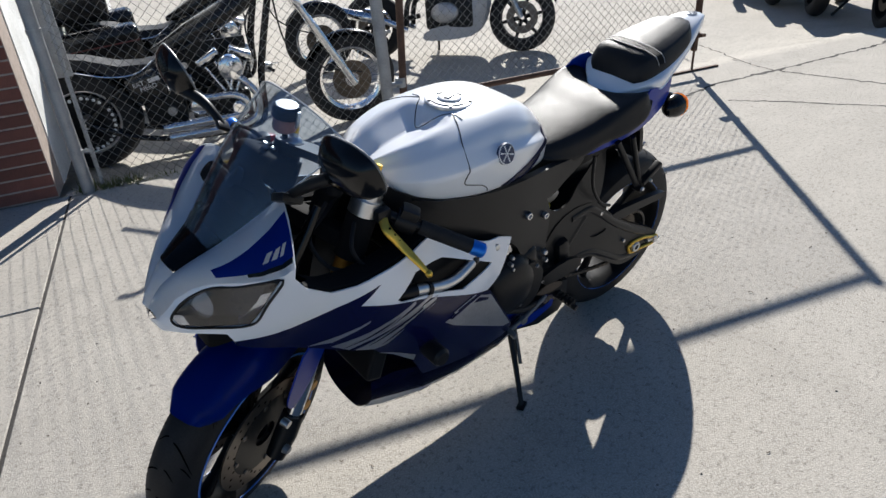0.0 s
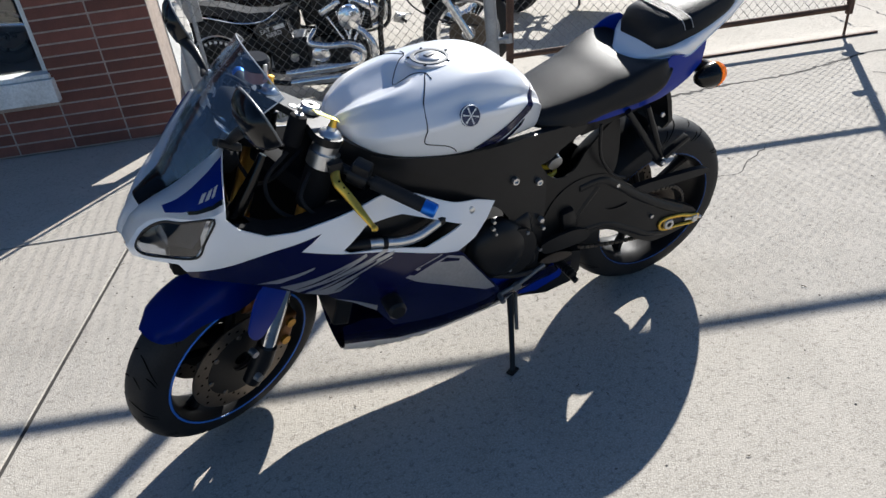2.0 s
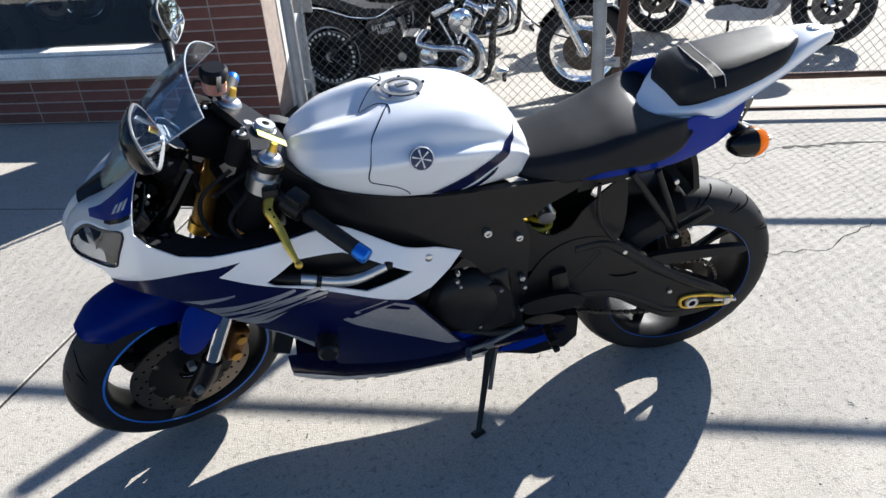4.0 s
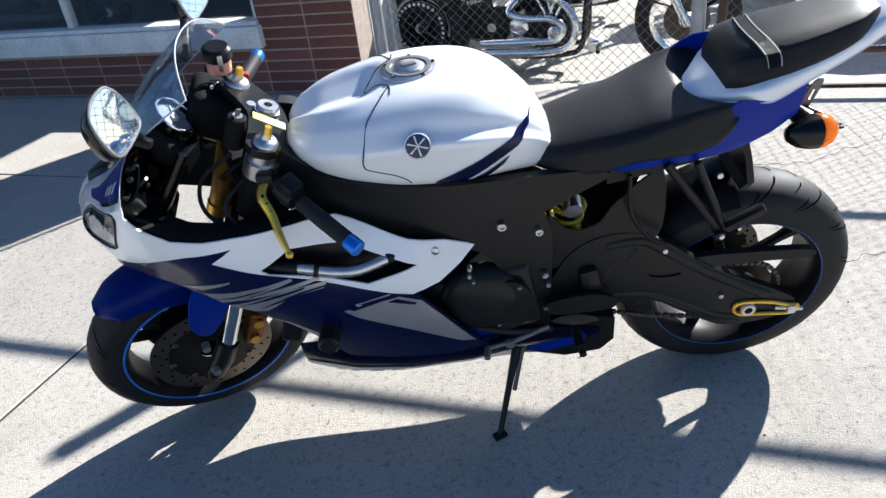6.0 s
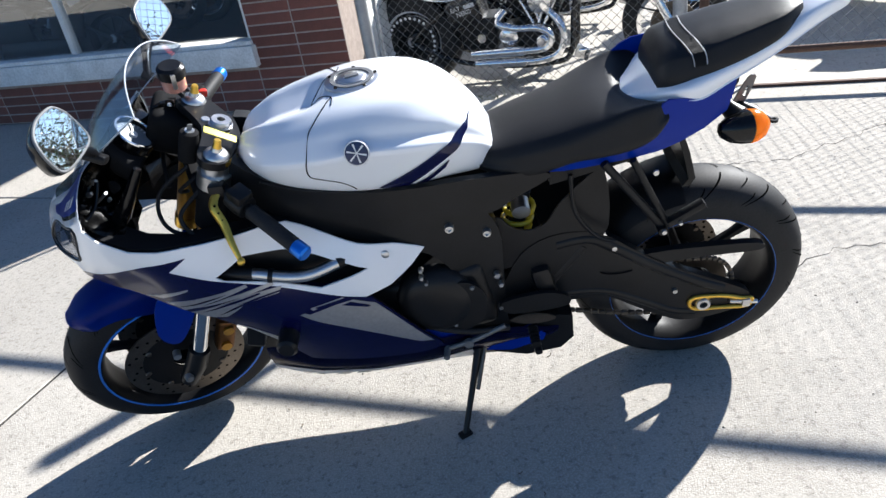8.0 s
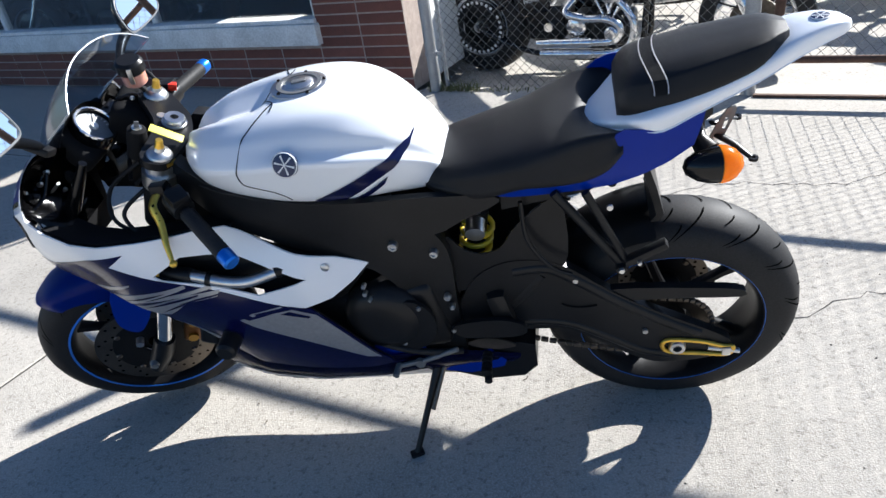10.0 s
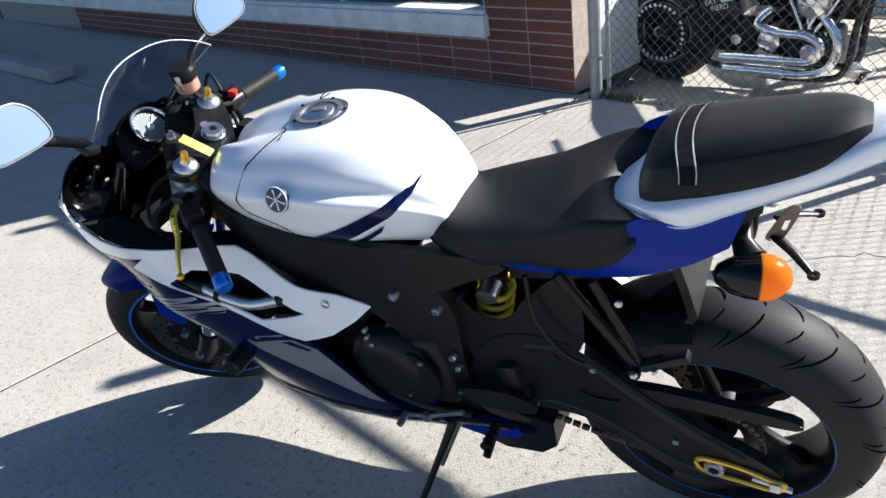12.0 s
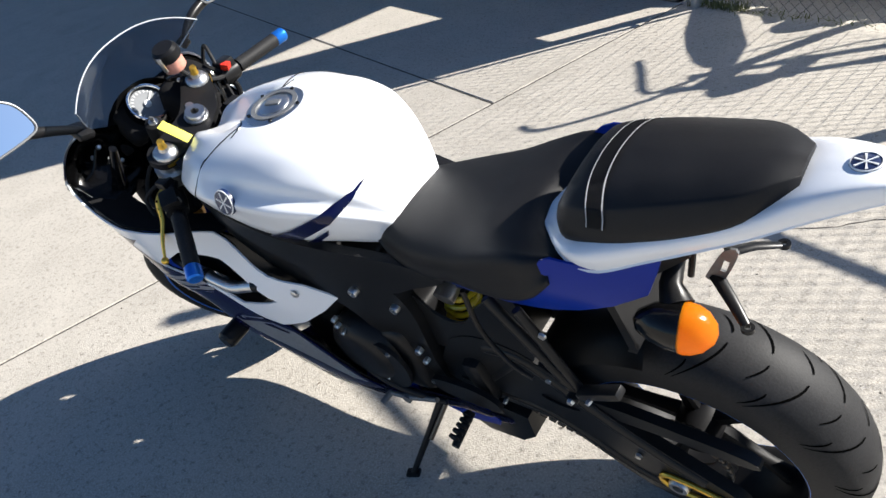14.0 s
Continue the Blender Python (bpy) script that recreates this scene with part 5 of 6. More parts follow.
clamp_top = part("triple_clamp", bm, FRAME, bike, "black upper fork yoke")


def stem_m(y, f, a):
    return TURNED @ Matrix.Translation(STEM + Vector((0, y, 0)) + FW * f + AX * a) @ pose(0, 0, 0, 0, 24)


bm = lathe(bmesh.new(), [(.009, .016), (.021, .016), (.024, .012), (.024, .004), (.027, .004), (.027, 0), (.009, 0)], stem_m(0, -.006, -.018), 12, closed=True)
part("stem_nut", bm, ALU, clamp_top, "silver steering stem nut")
bm = lathe(bmesh.new(), [(0, .002), (.009, .002), (.010, 0)], stem_m(.028, .020, -.0198), 20)
part("yoke_mark", bm, ALU, clamp_top)
bm = lathe(bmesh.new(), [(0, .020), (.012, .022), (.019, .018), (.021, 0), (.021, -.05)], stem_m(-.045, .070, -.022), 20)
ign = part("ignition_lock", bm, MATTE, clamp_top)
part("lock_face", lathe(bmesh.new(), [(0, .0235), (.010, .0235), (.011, .021)], stem_m(-.045, .070, -.022), 18), ALU, ign)
bm = bmesh.new()
box(bm, .010, .003, .018, stem_m(-.045, .070, .006), .001)
part("key", bm, GREY, ign)
bm = bmesh.new()
box(bm, .070, .022, .0022, Matrix.Translation((-.350, -.068, .928)) @ pose(0, 0, 0, 10, 38, 15), .0008)
part("key_tag", bm, LIMEKEY, ign, "pale yellow key tag")
bm = bmesh.new()
tube(bm, [sp(0, 0, -.16), sp(0, 0, -.025)], .03, 20)
box(bm, .06, .26, .04, TURNED @ Matrix.Translation(STEM + FW * .02 + AX * -.17) @ pose(0, 0, 0, 0, 24), .01)
part("steering_stem", bm, MATTE, bike)

# brake fluid cup by the right fork cap
cup = Matrix.Translation((-.462, .072, .985)) @ pose(0, 0, 0, 8, 10)
bm = lathe(bmesh.new(), [(0, 0), (.022, 0), (.026, .004), (.027, .034), (.0, .034)], cup, 28)
rv = part("fluid_reservoir", bm, PINK, bike, "translucent brake fluid cup with black lid")
bm = lathe(bmesh.new(), [(0, .060), (.024, .060), (.030, .054), (.031, .036), (.029, .032), (0, .032)], cup, 28)
part("lid", bm, PLASTIC, rv)
bm = bmesh.new()
box(bm, .010, .004, .036, cup @ pose(.012, -.030, .036, 0, 0, 20), .001)
part("lid_clip", bm, ALU, rv)
bm = bmesh.new()
tube(bm, smooth_line([(-.462, .072, .985), (-.455, .09, .95), (-.45, .14, .91), (-.46, .20, .90)], 5), .006, 8)
part("hose", bm, RUBBER, rv)

# instruments
gm = Matrix.Translation((-.575, .012, .915)) @ Vector((.75, 0, .66)).to_track_quat("Z", "Y").to_matrix().to_4x4()
bm = bmesh.new()
box(bm, .10, .20, .05, Matrix.Translation((-.600, .030, .893)) @ pose(0, 0, 0, 0, 49), .02, 3)
dash = part("instrument_pod", bm, MATTE, bike, "black instrument pod with round rev counter")
bm = lathe(bmesh.new(), [(0, .006), (.040, .006), (.040, .0)], gm, 36)
g = part("gauge_face", bm, mat("gauge_face_grey", (.20, .21, .22), .4, vary=.06), dash, "grey rev counter face")
bm = lathe(bmesh.new(), [(.040, 0), (.042, .016), (.049, .016), (.051, 0), (.051, -.03), (.04, -.03)], gm, 36, closed=True)
bz = part("gauge_bezel", bm, GLOSS, dash)
part("bezel_ring", lathe(bmesh.new(), [(.0415, .0155), (.043, .0185), (.047, .0185), (.0485, .0155)], gm, 36, closed=True), CHROME, bz)
bm = bmesh.new()
box(bm, .044, .0035, .002, gm @ pose(.010, .006, .009, 0, 0, 35))
lathe(bm, [(0, .012), (.008, .012), (.009, .006)], gm, 16)
part("needle", bm, DIAL, g)
for k in range(17):
    a = radians(-30 + k * 15)
    bm = bmesh.new()
    box(bm, .006, .0018, .001, gm @ pose(.034 * math.cos(a), .034 * math.sin(a), .0065, 0, 0, math.degrees(a)))
    part("gauge_tick", bm, DIAL, g)
bm = bmesh.new()
box(bm, .070, .050, .012, gm @ pose(.088, -.004, -.008), .006)
part("display", bm, GLOSS, dash)

# mirrors
MA, MB, MN = Vector((.259, -.784, -.564)), Vector((.184, .614, -.768)), Vector((.948, .095, .303))
RIMLINE = rounded([(-.063, -.001), (-.021, -.038), (.017, -.053), (.040, -.047), (.058, -.031), (.067, -.011), (.058, .011), (.027, .041), (-.016, .076), (-.039, .086), (-.057, .070), (-.071, .045), (-.073, .022)], 4)
for s in (-1, 1):
    def mp(a, b, h):
        p = Vector((-.530, -.317, 1.089)) + MA * a + MB * b + MN * h
        return Vector((p.x, p.y, p.z)) if s < 0 else Vector((p.x - .036, .045 - p.y, p.z - .020))
    bm = bmesh.new()
    loft(bm, [[mp(a * k + oa, b * k + ob, h) for a, b in RIMLINE] for k, oa, ob, h in ((1.0, 0, 0, .002), (1.045, 0, 0, -.002), (1.02, .001, .001, -.010), (.88, .003, .005, -.025), (.60, .004, .012, -.037), (.2, .004, .02, -.042))])
    mir = part("mirror", bm, GLOSS, bike, "black teardrop mirror housing on a stalk")
    bm = bmesh.new()
    loft(bm, [[mp(a * .95, b * .95, h) for a, b in RIMLINE] for h in (.0015, .0035)])
    part("mirror_glass", bm, MIRROR, mir, "mirror glass")
    bm = bmesh.new()
    tube(bm, [mp(a, b, .001) for a, b in RIMLINE], .0028, 8, True)
    part("mirror_rim", bm, GREY, mir)
    bm = bmesh.new()
    tube(bm, smooth_line([mp(-.02, .06, -.022), Vector((-.560, s * .215, 1.015)), Vector((-.574, s * .160, .975)), Vector((-.585, s * .145, .958))] if s < 0 else [mp(-.02, .06, -.022), Vector((-.567, .245, 1.022)), Vector((-.561, .205, 1.008)), Vector((-.556, .172, .985))], 5), [.014 - .0004 * k for k in range(16)], 10)
    part("mirror_stalk", bm, PLASTIC, mir)
    bm = bmesh.new()
    box(bm, .05 if s < 0 else .03, .04 if s < 0 else .026, .018 if s < 0 else .012, Matrix.Translation((-.582, -.150, .962) if s < 0 else (-.556, .170, .985)) @ pose(0, 0, 0, s * 25, 30), .006)
    part("mirror_base", bm, PLASTIC, mir)

# front fender
bm = bmesh.new()
rings = []
for i in range(22):
    a = radians(48 + (128 - 48) * i / 21)
    t = i / 21
    wid = .062 + .012 * math.sin(math.pi * t)
    drop = .050 + .05 * math.sin(math.pi * min(1, t * 1.1)) ** 2
    if t < .1:
        wid *= .7 + 3 * t
    if t > .9:
        wid *= .6 + 4 * (1 - t)
    ring = []
    for q in range(13):
        b = -1 + q / 6
        rad = .316 - drop * abs(b) ** 3.2
        p = Vector((rad * math.cos(a), wid * math.sin(b * 1.45) / math.sin(1.45), rad * math.sin(a)))
        ring.append(FRONT @ p)
    rings.append(ring)
loft(bm, rings, cap=False, closed=False)
bmesh.ops.solidify(bm, geom=bm.faces[:], thickness=0.003)
fender = part("front_fender", bm, BLUE, bike, "deep blue front mudguard", angle=60)
for s in (-1, 1):
    bm = bmesh.new()
    upper = -.37 if s < 0 else -.47
    sheet(bm, rounded([(.060, upper), (.105, upper - .01), (.150, upper - .04), (.146, -.51), (.128, -.555), (.10, -.575), (.080, -.560), (.062, -.48)], 3), lambda f, a, d, s=s: sp(s * (.128 - d + .012 * math.sin((a + .6) * 9)), f - .005, a), .004, step=.02)
    part("fork_guard", bm, BLUE, fender)

# swingarm, chain, guard
for s in (-1, 1):
    bm = bmesh.new()
    sheet(bm, rounded([(.20, .43), (.25, .52), (.32, .560), (.40, .560), (.46, .533), (.54, .465), (.62, .408), (.70, .362), (.77, .322), (.81, .290), (.80, .255), (.74, .232), (.66, .225), (.61, .240), (.53, .292), (.45, .345), (.36, .352), (.25, .360), (.20, .38)], 3), lambda x, z, d, s=s: (x, (s * .108 if s < 0 else .142) - s * (.004 * min(1, max(0, (x - .2) / .35)) + d), z), .024, holes=(rounded([(.435, .428), (.465, .446), (.50, .434), (.515, .418), (.47, .414)], 3),))
    arm = part("swingarm", bm, FRAME, bike, "satin black braced swingarm side")
    face = (-.096 if s < 0 else .131)
    for line, r_ in (([(.335, .530), (.41, .535), (.47, .498), (.56, .428), (.66, .362), (.74, .318)], .016), ([(.235, .385), (.33, .375), (.44, .366), (.53, .318), (.61, .268), (.68, .250)], .014), ([(.30, .40), (.345, .45), (.40, .515)], .0135)):
        part("arm_brace", tube(bmesh.new(), smooth_line([(x, face, z) for x, z in line], 6), r_, 10), FRAME, arm)
    if s < 0:
        bm = bmesh.new()
        tube(bm, [Vector((x, -.108, z)) for x, z in rounded([(.658, .286), (.675, .303), (.74, .297), (.792, .280), (.815, .276), (.812, .258), (.79, .252), (.74, .258), (.675, .264)], 4)], .0055, 8, True)
        adj = part("chain_adjuster", bm, GOLD, arm, "gold anodised chain adjuster")
        bm = lathe(bmesh.new(), [(.010, .010), (.017, .010), (.020, .004), (.020, -.01), (.010, -.01)], Matrix.Translation((.692, -.108, .282)) @ pose(0, 0, 0, 90), 24, closed=True)
        part("axle_nut", bm, ALU, adj)
        bm = bmesh.new()
        tube(bm, [(.76, -.108, .275), (.83, -.108, .262)], .006, 10)
        box(bm, .02, .02, .024, pose(.80, -.108, .268), .003)
        part("adjuster_bolt", bm, ALU, adj)
        for x, z in ((.62, .335), (.47, .50)):
            bm = lathe(bmesh.new(), [(0, .006), (.006, .006), (.007, 0)], Matrix.Translation((x, -.106, z)) @ pose(0, 0, 0, 90), 12)
            part("arm_bolt", bm, ALU, arm)
bm = bmesh.new()
box(bm, .05, .26, .12, pose(.30, 0, .42, 0, -10), .02)
part("swingarm_bridge", bm, FRAME, bike)
bm = bmesh.new()
sheet(bm, rounded([(.44, .44), (.56, .462), (.70, .458), (.815, .448), (.822, .426), (.70, .428), (.58, .425), (.46, .41)], 3), lambda x, z, d: (x, -(.100 - d), z), .02)
part("chain_guard", bm, PLASTIC, bike, "black chain guard")
# chain links
def chain_path():
    pts = []
    top = [(.22 + (.69 - .22) * k / 24, .44 + (.399 - .44) * k / 24) for k in range(25)]
    arc = [(.69 + .084 * math.sin(a), .315 + .084 * math.cos(a)) for a in (math.pi * k / 18 for k in range(1, 18))]
    bot = [(.69 - (.69 - .22) * k / 24, .222 + (.335 - .222) * (k / 24) - .02 * math.sin(math.pi * k / 24)) for k in range(25)]
    return top + arc + bot


cp = chain_path()
bm = bmesh.new()
acc = 0.0
for (x0, z0), (x1, z1) in zip(cp, cp[1:]):
    ln = math.hypot(x1 - x0, z1 - z0)
    box(bm, ln * .86, .012, .011, pose((x0 + x1) / 2, -.0705, (z0 + z1) / 2, 0, -math.degrees(math.atan2(z1 - z0, x1 - x0))), .002, 1)
part("chain", bm, CHAINSTEEL, bike, "greasy drive chain")
# inner hugger over the rear tyre
bm = bmesh.new()
rings = []
for i in range(16):
    a = radians(98 + 66 * i / 15)
    rings.append([REAR @ Vector(((.335 - .05 * abs(b) ** 3) * math.cos(a), .098 * b, (.335 - .05 * abs(b) ** 3) * math.sin(a))) for b in (k / 5 - 1 for k in range(11))])
loft(bm, rings, cap=False, closed=False)
bmesh.ops.solidify(bm, geom=bm.faces[:], thickness=0.003)
part("rear_hugger", bm, PLASTIC, bike, "black inner mudguard over the rear tyre")
bm = bmesh.new()
loft(bm, [[(x, -y, z), (x, y, z), (x + .015, y, z), (x + .015, -y, z)] for x, y, z in ((.60, .085, .80), (.625, .09, .72), (.64, .09, .655), (.63, .08, .63))])
part("mud_flap", bm, PLASTIC, bike, "black undertail flap", angle=30)

# shock
sa, sb = Vector((.272, -.035, .655)), Vector((.215, -.03, .40))
part("shock_body", tube(bmesh.new(), [sa, sb], .021, 16), PLASTIC, bike)
turns, pts = 4, []
for k in range(turns * 14 + 1):
    a = 2 * math.pi * k / 14
    p = sa.lerp(sb, .10 + .42 * k / (turns * 14))
    d = (sb - sa).normalized()
    e1 = d.orthogonal().normalized()
    pts.append(p + e1 * math.cos(a) * .034 + d.cross(e1) * math.sin(a) * .034)
part("shock_spring", tube(bmesh.new(), pts, .0062, 8), YELLOW, bike, "yellow coil spring")
part("shock_reservoir", tube(bmesh.new(), [(.262, -.085, .625), (.262, -.03, .64)], .022, 20), ALU, bike, "silver shock reservoir cap")
for s in (-1, 1):
    bm = bmesh.new()
    sheet(bm, rounded([(.17, .60), (.205, .635), (.235, .600), (.275, .585), (.315, .60), (.345, .645), (.375, .675), (.40, .70), (.45, .72), (.458, .57), (.41, .52), (.30, .50), (.20, .48), (.17, .52)], 3), lambda x, z, d, s=s: (x, s * (.104 - d), z), .006, step=.03)
    part("link_cover", bm, PLASTIC, bike, "black plate over the rear linkage")

# passenger peg bracket, rider peg, shift lever, stand
for s in (-1, 1):
    bm = bmesh.new()
    tube(bm, [(.44, s * .145, .765), (.565, s * .152, .585)], .0095, 10)
    tube(bm, [(.50, s * .150, .765), (.575, s * .152, .59)], .0085, 10)
    tube(bm, smooth_line([(.372, s * .125, .735), (.378, s * .13, .64), (.42, s * .135, .57), (.465, s * .137, .545)], 5), .005, 8)
    br = part("peg_bracket", bm, FRAME, bike, "black tubular passenger peg bracket")
    bm = bmesh.new()
    box(bm, .09, .024, .016, pose(.615, s * .158, .615, 0, -30), .005)
    tube(bm, [(.565, s * .14, .58), (.565, s * .172, .58)], .011, 12)
    part("passenger_peg", bm, FRAME, br)
    bm = lathe(bmesh.new(), [(0, .004), (.006, .004), (.007, 0)], Matrix.Translation((.545, s * .162, .735)) @ pose(0, 0, 0, 90 if s < 0 else -90), 12)
    part("bracket_bolt", bm, ALU, br)
    bm = bmesh.new()
    sheet(bm, rounded([(.19, .41), (.29, .425), (.350, .405), (.345, .375), (.26, .368), (.20, .375)], 3), lambda x, z, d, s=s: (x, s * (.148 - d), z), .012)
    hp = part("heel_plate", bm, FRAME, bike, "black footrest hanger plate")
    bm = bmesh.new()
    tube(bm, [(.255, s * .145, .315), (.262, s * .225, .305)], [.011, .009], 12)
    for k in range(5):
        tube(bm, [(.2575, s * (.155 + k * .014), .321), (.2575, s * (.160 + k * .014), .321)], .0125, 10)
    part("footrest", bm, FRAME, hp, "black knurled footrest")
bm = bmesh.new()
tube(bm, [(.19, -.163, .350), (.105, -.168, .317), (.036, -.170, .302)], .0062, 10)
tube(bm, [(.040, -.165, .304), (.036, -.200, .300)], .008, 10)
lathe(bm, [(0, .006), (.012, .006), (.012, -.006)], Matrix.Translation((.095, -.170, .312)) @ pose(0, 0, 0, 90), 14)
part("shift_lever", bm, GREY, bike, "bare metal gear lever")
foot_w = BIKE.inverted() @ Vector((.05, .02, .008))
piv = Vector((.118, -.095, .235))
bm = bmesh.new()
tube(bm, [piv, piv.lerp(foot_w, .45), foot_w], [.0125, .009, .0075], 12)
st = part("side_stand", bm, PLASTIC, bike, "black side stand folded out on the concrete")
bm = bmesh.new()
box(bm, .036, .024, .010, Matrix.Translation(foot_w) @ pose(0, 0, 0, -9.5, 0, 25), .004)
part("stand_foot", bm, PLASTIC, st)
bm = bmesh.new()
tube(bm, [piv + Vector((.012, -.012, -.01)), piv.lerp(foot_w, .5) + Vector((.014, -.008, 0))], .006, 8)
part("stand_spring", bm, STEEL, st)

# rear signal and plate bracket
for s in (-1,):
    r0 = Vector((.715, s * .072, .815))
    r1 = Vector((.746, s * .116, .785))
    bm = bmesh.new()
    tube(bm, [Vector((.712, s * .03, .84)), r0, r0.lerp(r1, .5)], [.012, .016, .024], 12)
    sig = part("turn_signal", bm, PLASTIC, bike, "amber turn signal on a black stalk")
    mm = Matrix.Translation(r1) @ pose(0, 0, 0, 0, 94, -s * 8)
    bm = lathe(bmesh.new(), [(.030, 0), (.029, -.016), (.024, -.036), (.013, -.054), (0, -.060)], mm @ Matrix.Diagonal((1.2, 1.15, 1.12, 1)), 26)
    part("signal_shell", bm, GLOSS, sig)
    bm = lathe(bmesh.new(), [(.030, -.002), (.0305, .004), (.0290, .014), (.0235, .026), (.012, .037), (0, .040)], mm @ Matrix.Diagonal((1.2, 1.15, 1.12, 1)), 26)
    part("signal_lens", bm, AMBER, sig, "orange lens")
bm = bmesh.new()
box(bm, .10, .05, .030, pose(.725, 0, .865, 0, -18), .008)
tube(bm, [(.73, -.015, .86), (.728, -.03, .81), (.725, -.03, .79)], .005, 8)
brk = part("plate_bracket", bm, PLASTIC, bike, "number plate bracket under the tail")
bm = bmesh.new()
sheet(bm, rounded([(.772, .848), (.790, .848), (.772, .795), (.762, .782), (.745, .786), (.748, .80)], 3), lambda x, z, d: (x, -.022 - d, z), .004, holes=([(.765, .808), (.772, .806), (.778, .828), (.771, .830)],), step=.012)
arm_l = part("bracket_arm", bm, GREY, brk, "bare aluminium bracket arm", angle=30)
for s in (-1, 1):
    bm = bmesh.new()
    tube(bm, [(.757, s * .022, .792), (.785, s * .05, .785), (.812, s * .075, .769)], [.010, .009, .007], 8, flat=.5)
    a_ = part("bracket_leg", bm, PLASTIC, brk)
    bm = lathe(bmesh.new(), [(.004, .003), (.009, .003), (.009, -.003), (.004, -.003)], pose(.816, s * .079, .768), 14, closed=True)
    part("leg_eye", bm, PLASTIC, a_)
part("bracket_bolt", lathe(bmesh.new(), [(0, .005), (.006, .005), (.007, 0)], Matrix.Translation((.757, -.024, .789)) @ pose(0, 0, 0, 90), 12), ALU, brk)

# black ducts under the dash
for sign in (-1, 1):
    part("air_duct", tube(bmesh.new(), smooth_line([(-.625, sign * .150, .775), (-.585, sign * .148, .820), (-.548, sign * .145, .868), (-.515, sign * .140, .915)], 5), [.022 - .0009 * k for k in range(16)], 12), GLOSS, bike, "gloss black air duct")

# loose cables in the cockpit
for pts in ([(-.45, -.06, .86), (-.52, -.10, .82), (-.50, -.15, .76), (-.38, -.14, .70)], [(-.42, -.12, .83), (-.46, -.17, .80), (-.42, -.18, .74), (-.32, -.15, .70)], [(-.47, .10, .88), (-.55, .08, .84), (-.54, 0, .78)], [(-.40, -.02, .84), (-.49, -.05, .80), (-.52, .04, .74)]):
    part("cable", tube(bmesh.new(), smooth_line(pts, 8), .0048, 8), RUBBER, bike)
bm = bmesh.new()
box(bm, .08, .18, .035, pose(-.648, 0, .842, 0, -15), .012, 2)
part("cockpit_tray", bm, MATTE, bike)
bm = bmesh.new()
box(bm, .075, .17, .17, pose(-.722, 0, .710, 0, 8), .02, 2)
part("headlamp_housing", bm, MATTE, bike, "black back of the twin headlamp unit")
bm = bmesh.new()
loft(bm, [[screen_point(s_, t) + Vector((.024, 0, -.034)) for t in (k / 8 * .8 - .8 for k in range(17))] for s_ in (.16, .24, .32, .40, .48, .54)], cap=False, closed=False)
bmesh.ops.solidify(bm, geom=bm.faces[:], thickness=0.004)
part("dash_hood", bm, MATTE, bike, "matt black hood over the instruments")
bm = bmesh.new()
box(bm, .17, .006, .24, pose(-.485, .105, .665, 0, 15), .002)
part("radiator_shroud", bm, MATTE, bike)

# black bracket and cable clutter between the dash and the steering head
bm = bmesh.new()
box(bm, .10, .13, .10, pose(-.515, .095, .895, 8, 30, 12), .025, 3)
part("fairing_bracket", bm, MATTE, bike, "black fairing bracket behind the instruments")
rnd = random.Random(21)
for k in range(9):
    y0 = rnd.uniform(.085, .17)
    pts = [(-.56 + rnd.uniform(-.02, .02), y0, .90 + rnd.uniform(-.03, .03)), (-.52, y0 + rnd.uniform(-.03, .03), .945 + rnd.uniform(-.03, .02)), (-.475, y0 + rnd.uniform(-.04, .04), .925 + rnd.uniform(-.03, .015)), (-.45 + rnd.uniform(-.02, .02), y0 + rnd.uniform(-.04, .04), .86), (-.46, y0, .80)]
    part("cable", tube(bmesh.new(), smooth_line(pts, 6), rnd.choice((.0045, .006, .0075)), 8), rnd.choice((RUBBER, MATTE, GLOSS)), bike)
for x, y, z in ((-.492, .075, .948), (-.525, .10, .942), (-.505, .15, .915)):
    part("clip", lathe(bmesh.new(), [(0, .004), (.004, .004), (.006, 0)], pose(x, y, z, 10, 25), 8), ALU, bike)

# hoses, ribs and hardware round the engine and swingarm
for pts, r_ in (([(-.02, -.165, .40), (.05, -.172, .37), (.12, -.165, .345), (.20, -.15, .33)], .008),):
    part("hose", tube(bmesh.new(), smooth_line(pts, 6), r_, 10), RUBBER, bike)
for x, y, z, r_ in ((.194, -.142, .467, .007), (.187, -.142, .394, .007), (.187, -.142, .497, .009), (.072, -.168, .382, .006), (.017, -.178, .573, .006), (.015, -.178, .551, .006), (.023, -.178, .533, .005), (.345, -.118, .372, .005), (.565, -.172, .582, .007), (.60, -.172, .60, .005)):
    bm = lathe(bmesh.new(), [(0, .006), (r_ * .8, .006), (r_, .002), (r_, -.008)], Matrix.Translation((x, y, z)) @ pose(0, 0, 0, 90), 6)
    part("hex_bolt", bm, ALU, bike, smooth=False)
bm = bmesh.new()
sheet(bm, rounded([(.02, .40), (.06, .50), (.12, .51), (.155, .46), (.14, .39), (.08, .36)], 3), lambda x, z, d: (x, -(.172 - d), z), .01)
cv = part("sprocket_cover", bm, PLASTIC, bike, "black front sprocket cover")
for x, z in ((.035, .41), (.125, .495)):
    part("cover_bolt", lathe(bmesh.new(), [(0, .005), (.005, .005), (.006, 0)], Matrix.Translation((x, -.172, z)) @ pose(0, 0, 0, 90), 8), GREY, cv)


# ---------------------------------------------------------------- the other motorcycles
def lettering(text, m, size, parent):
    cu = bpy.data.curves.new("lettering", "FONT")
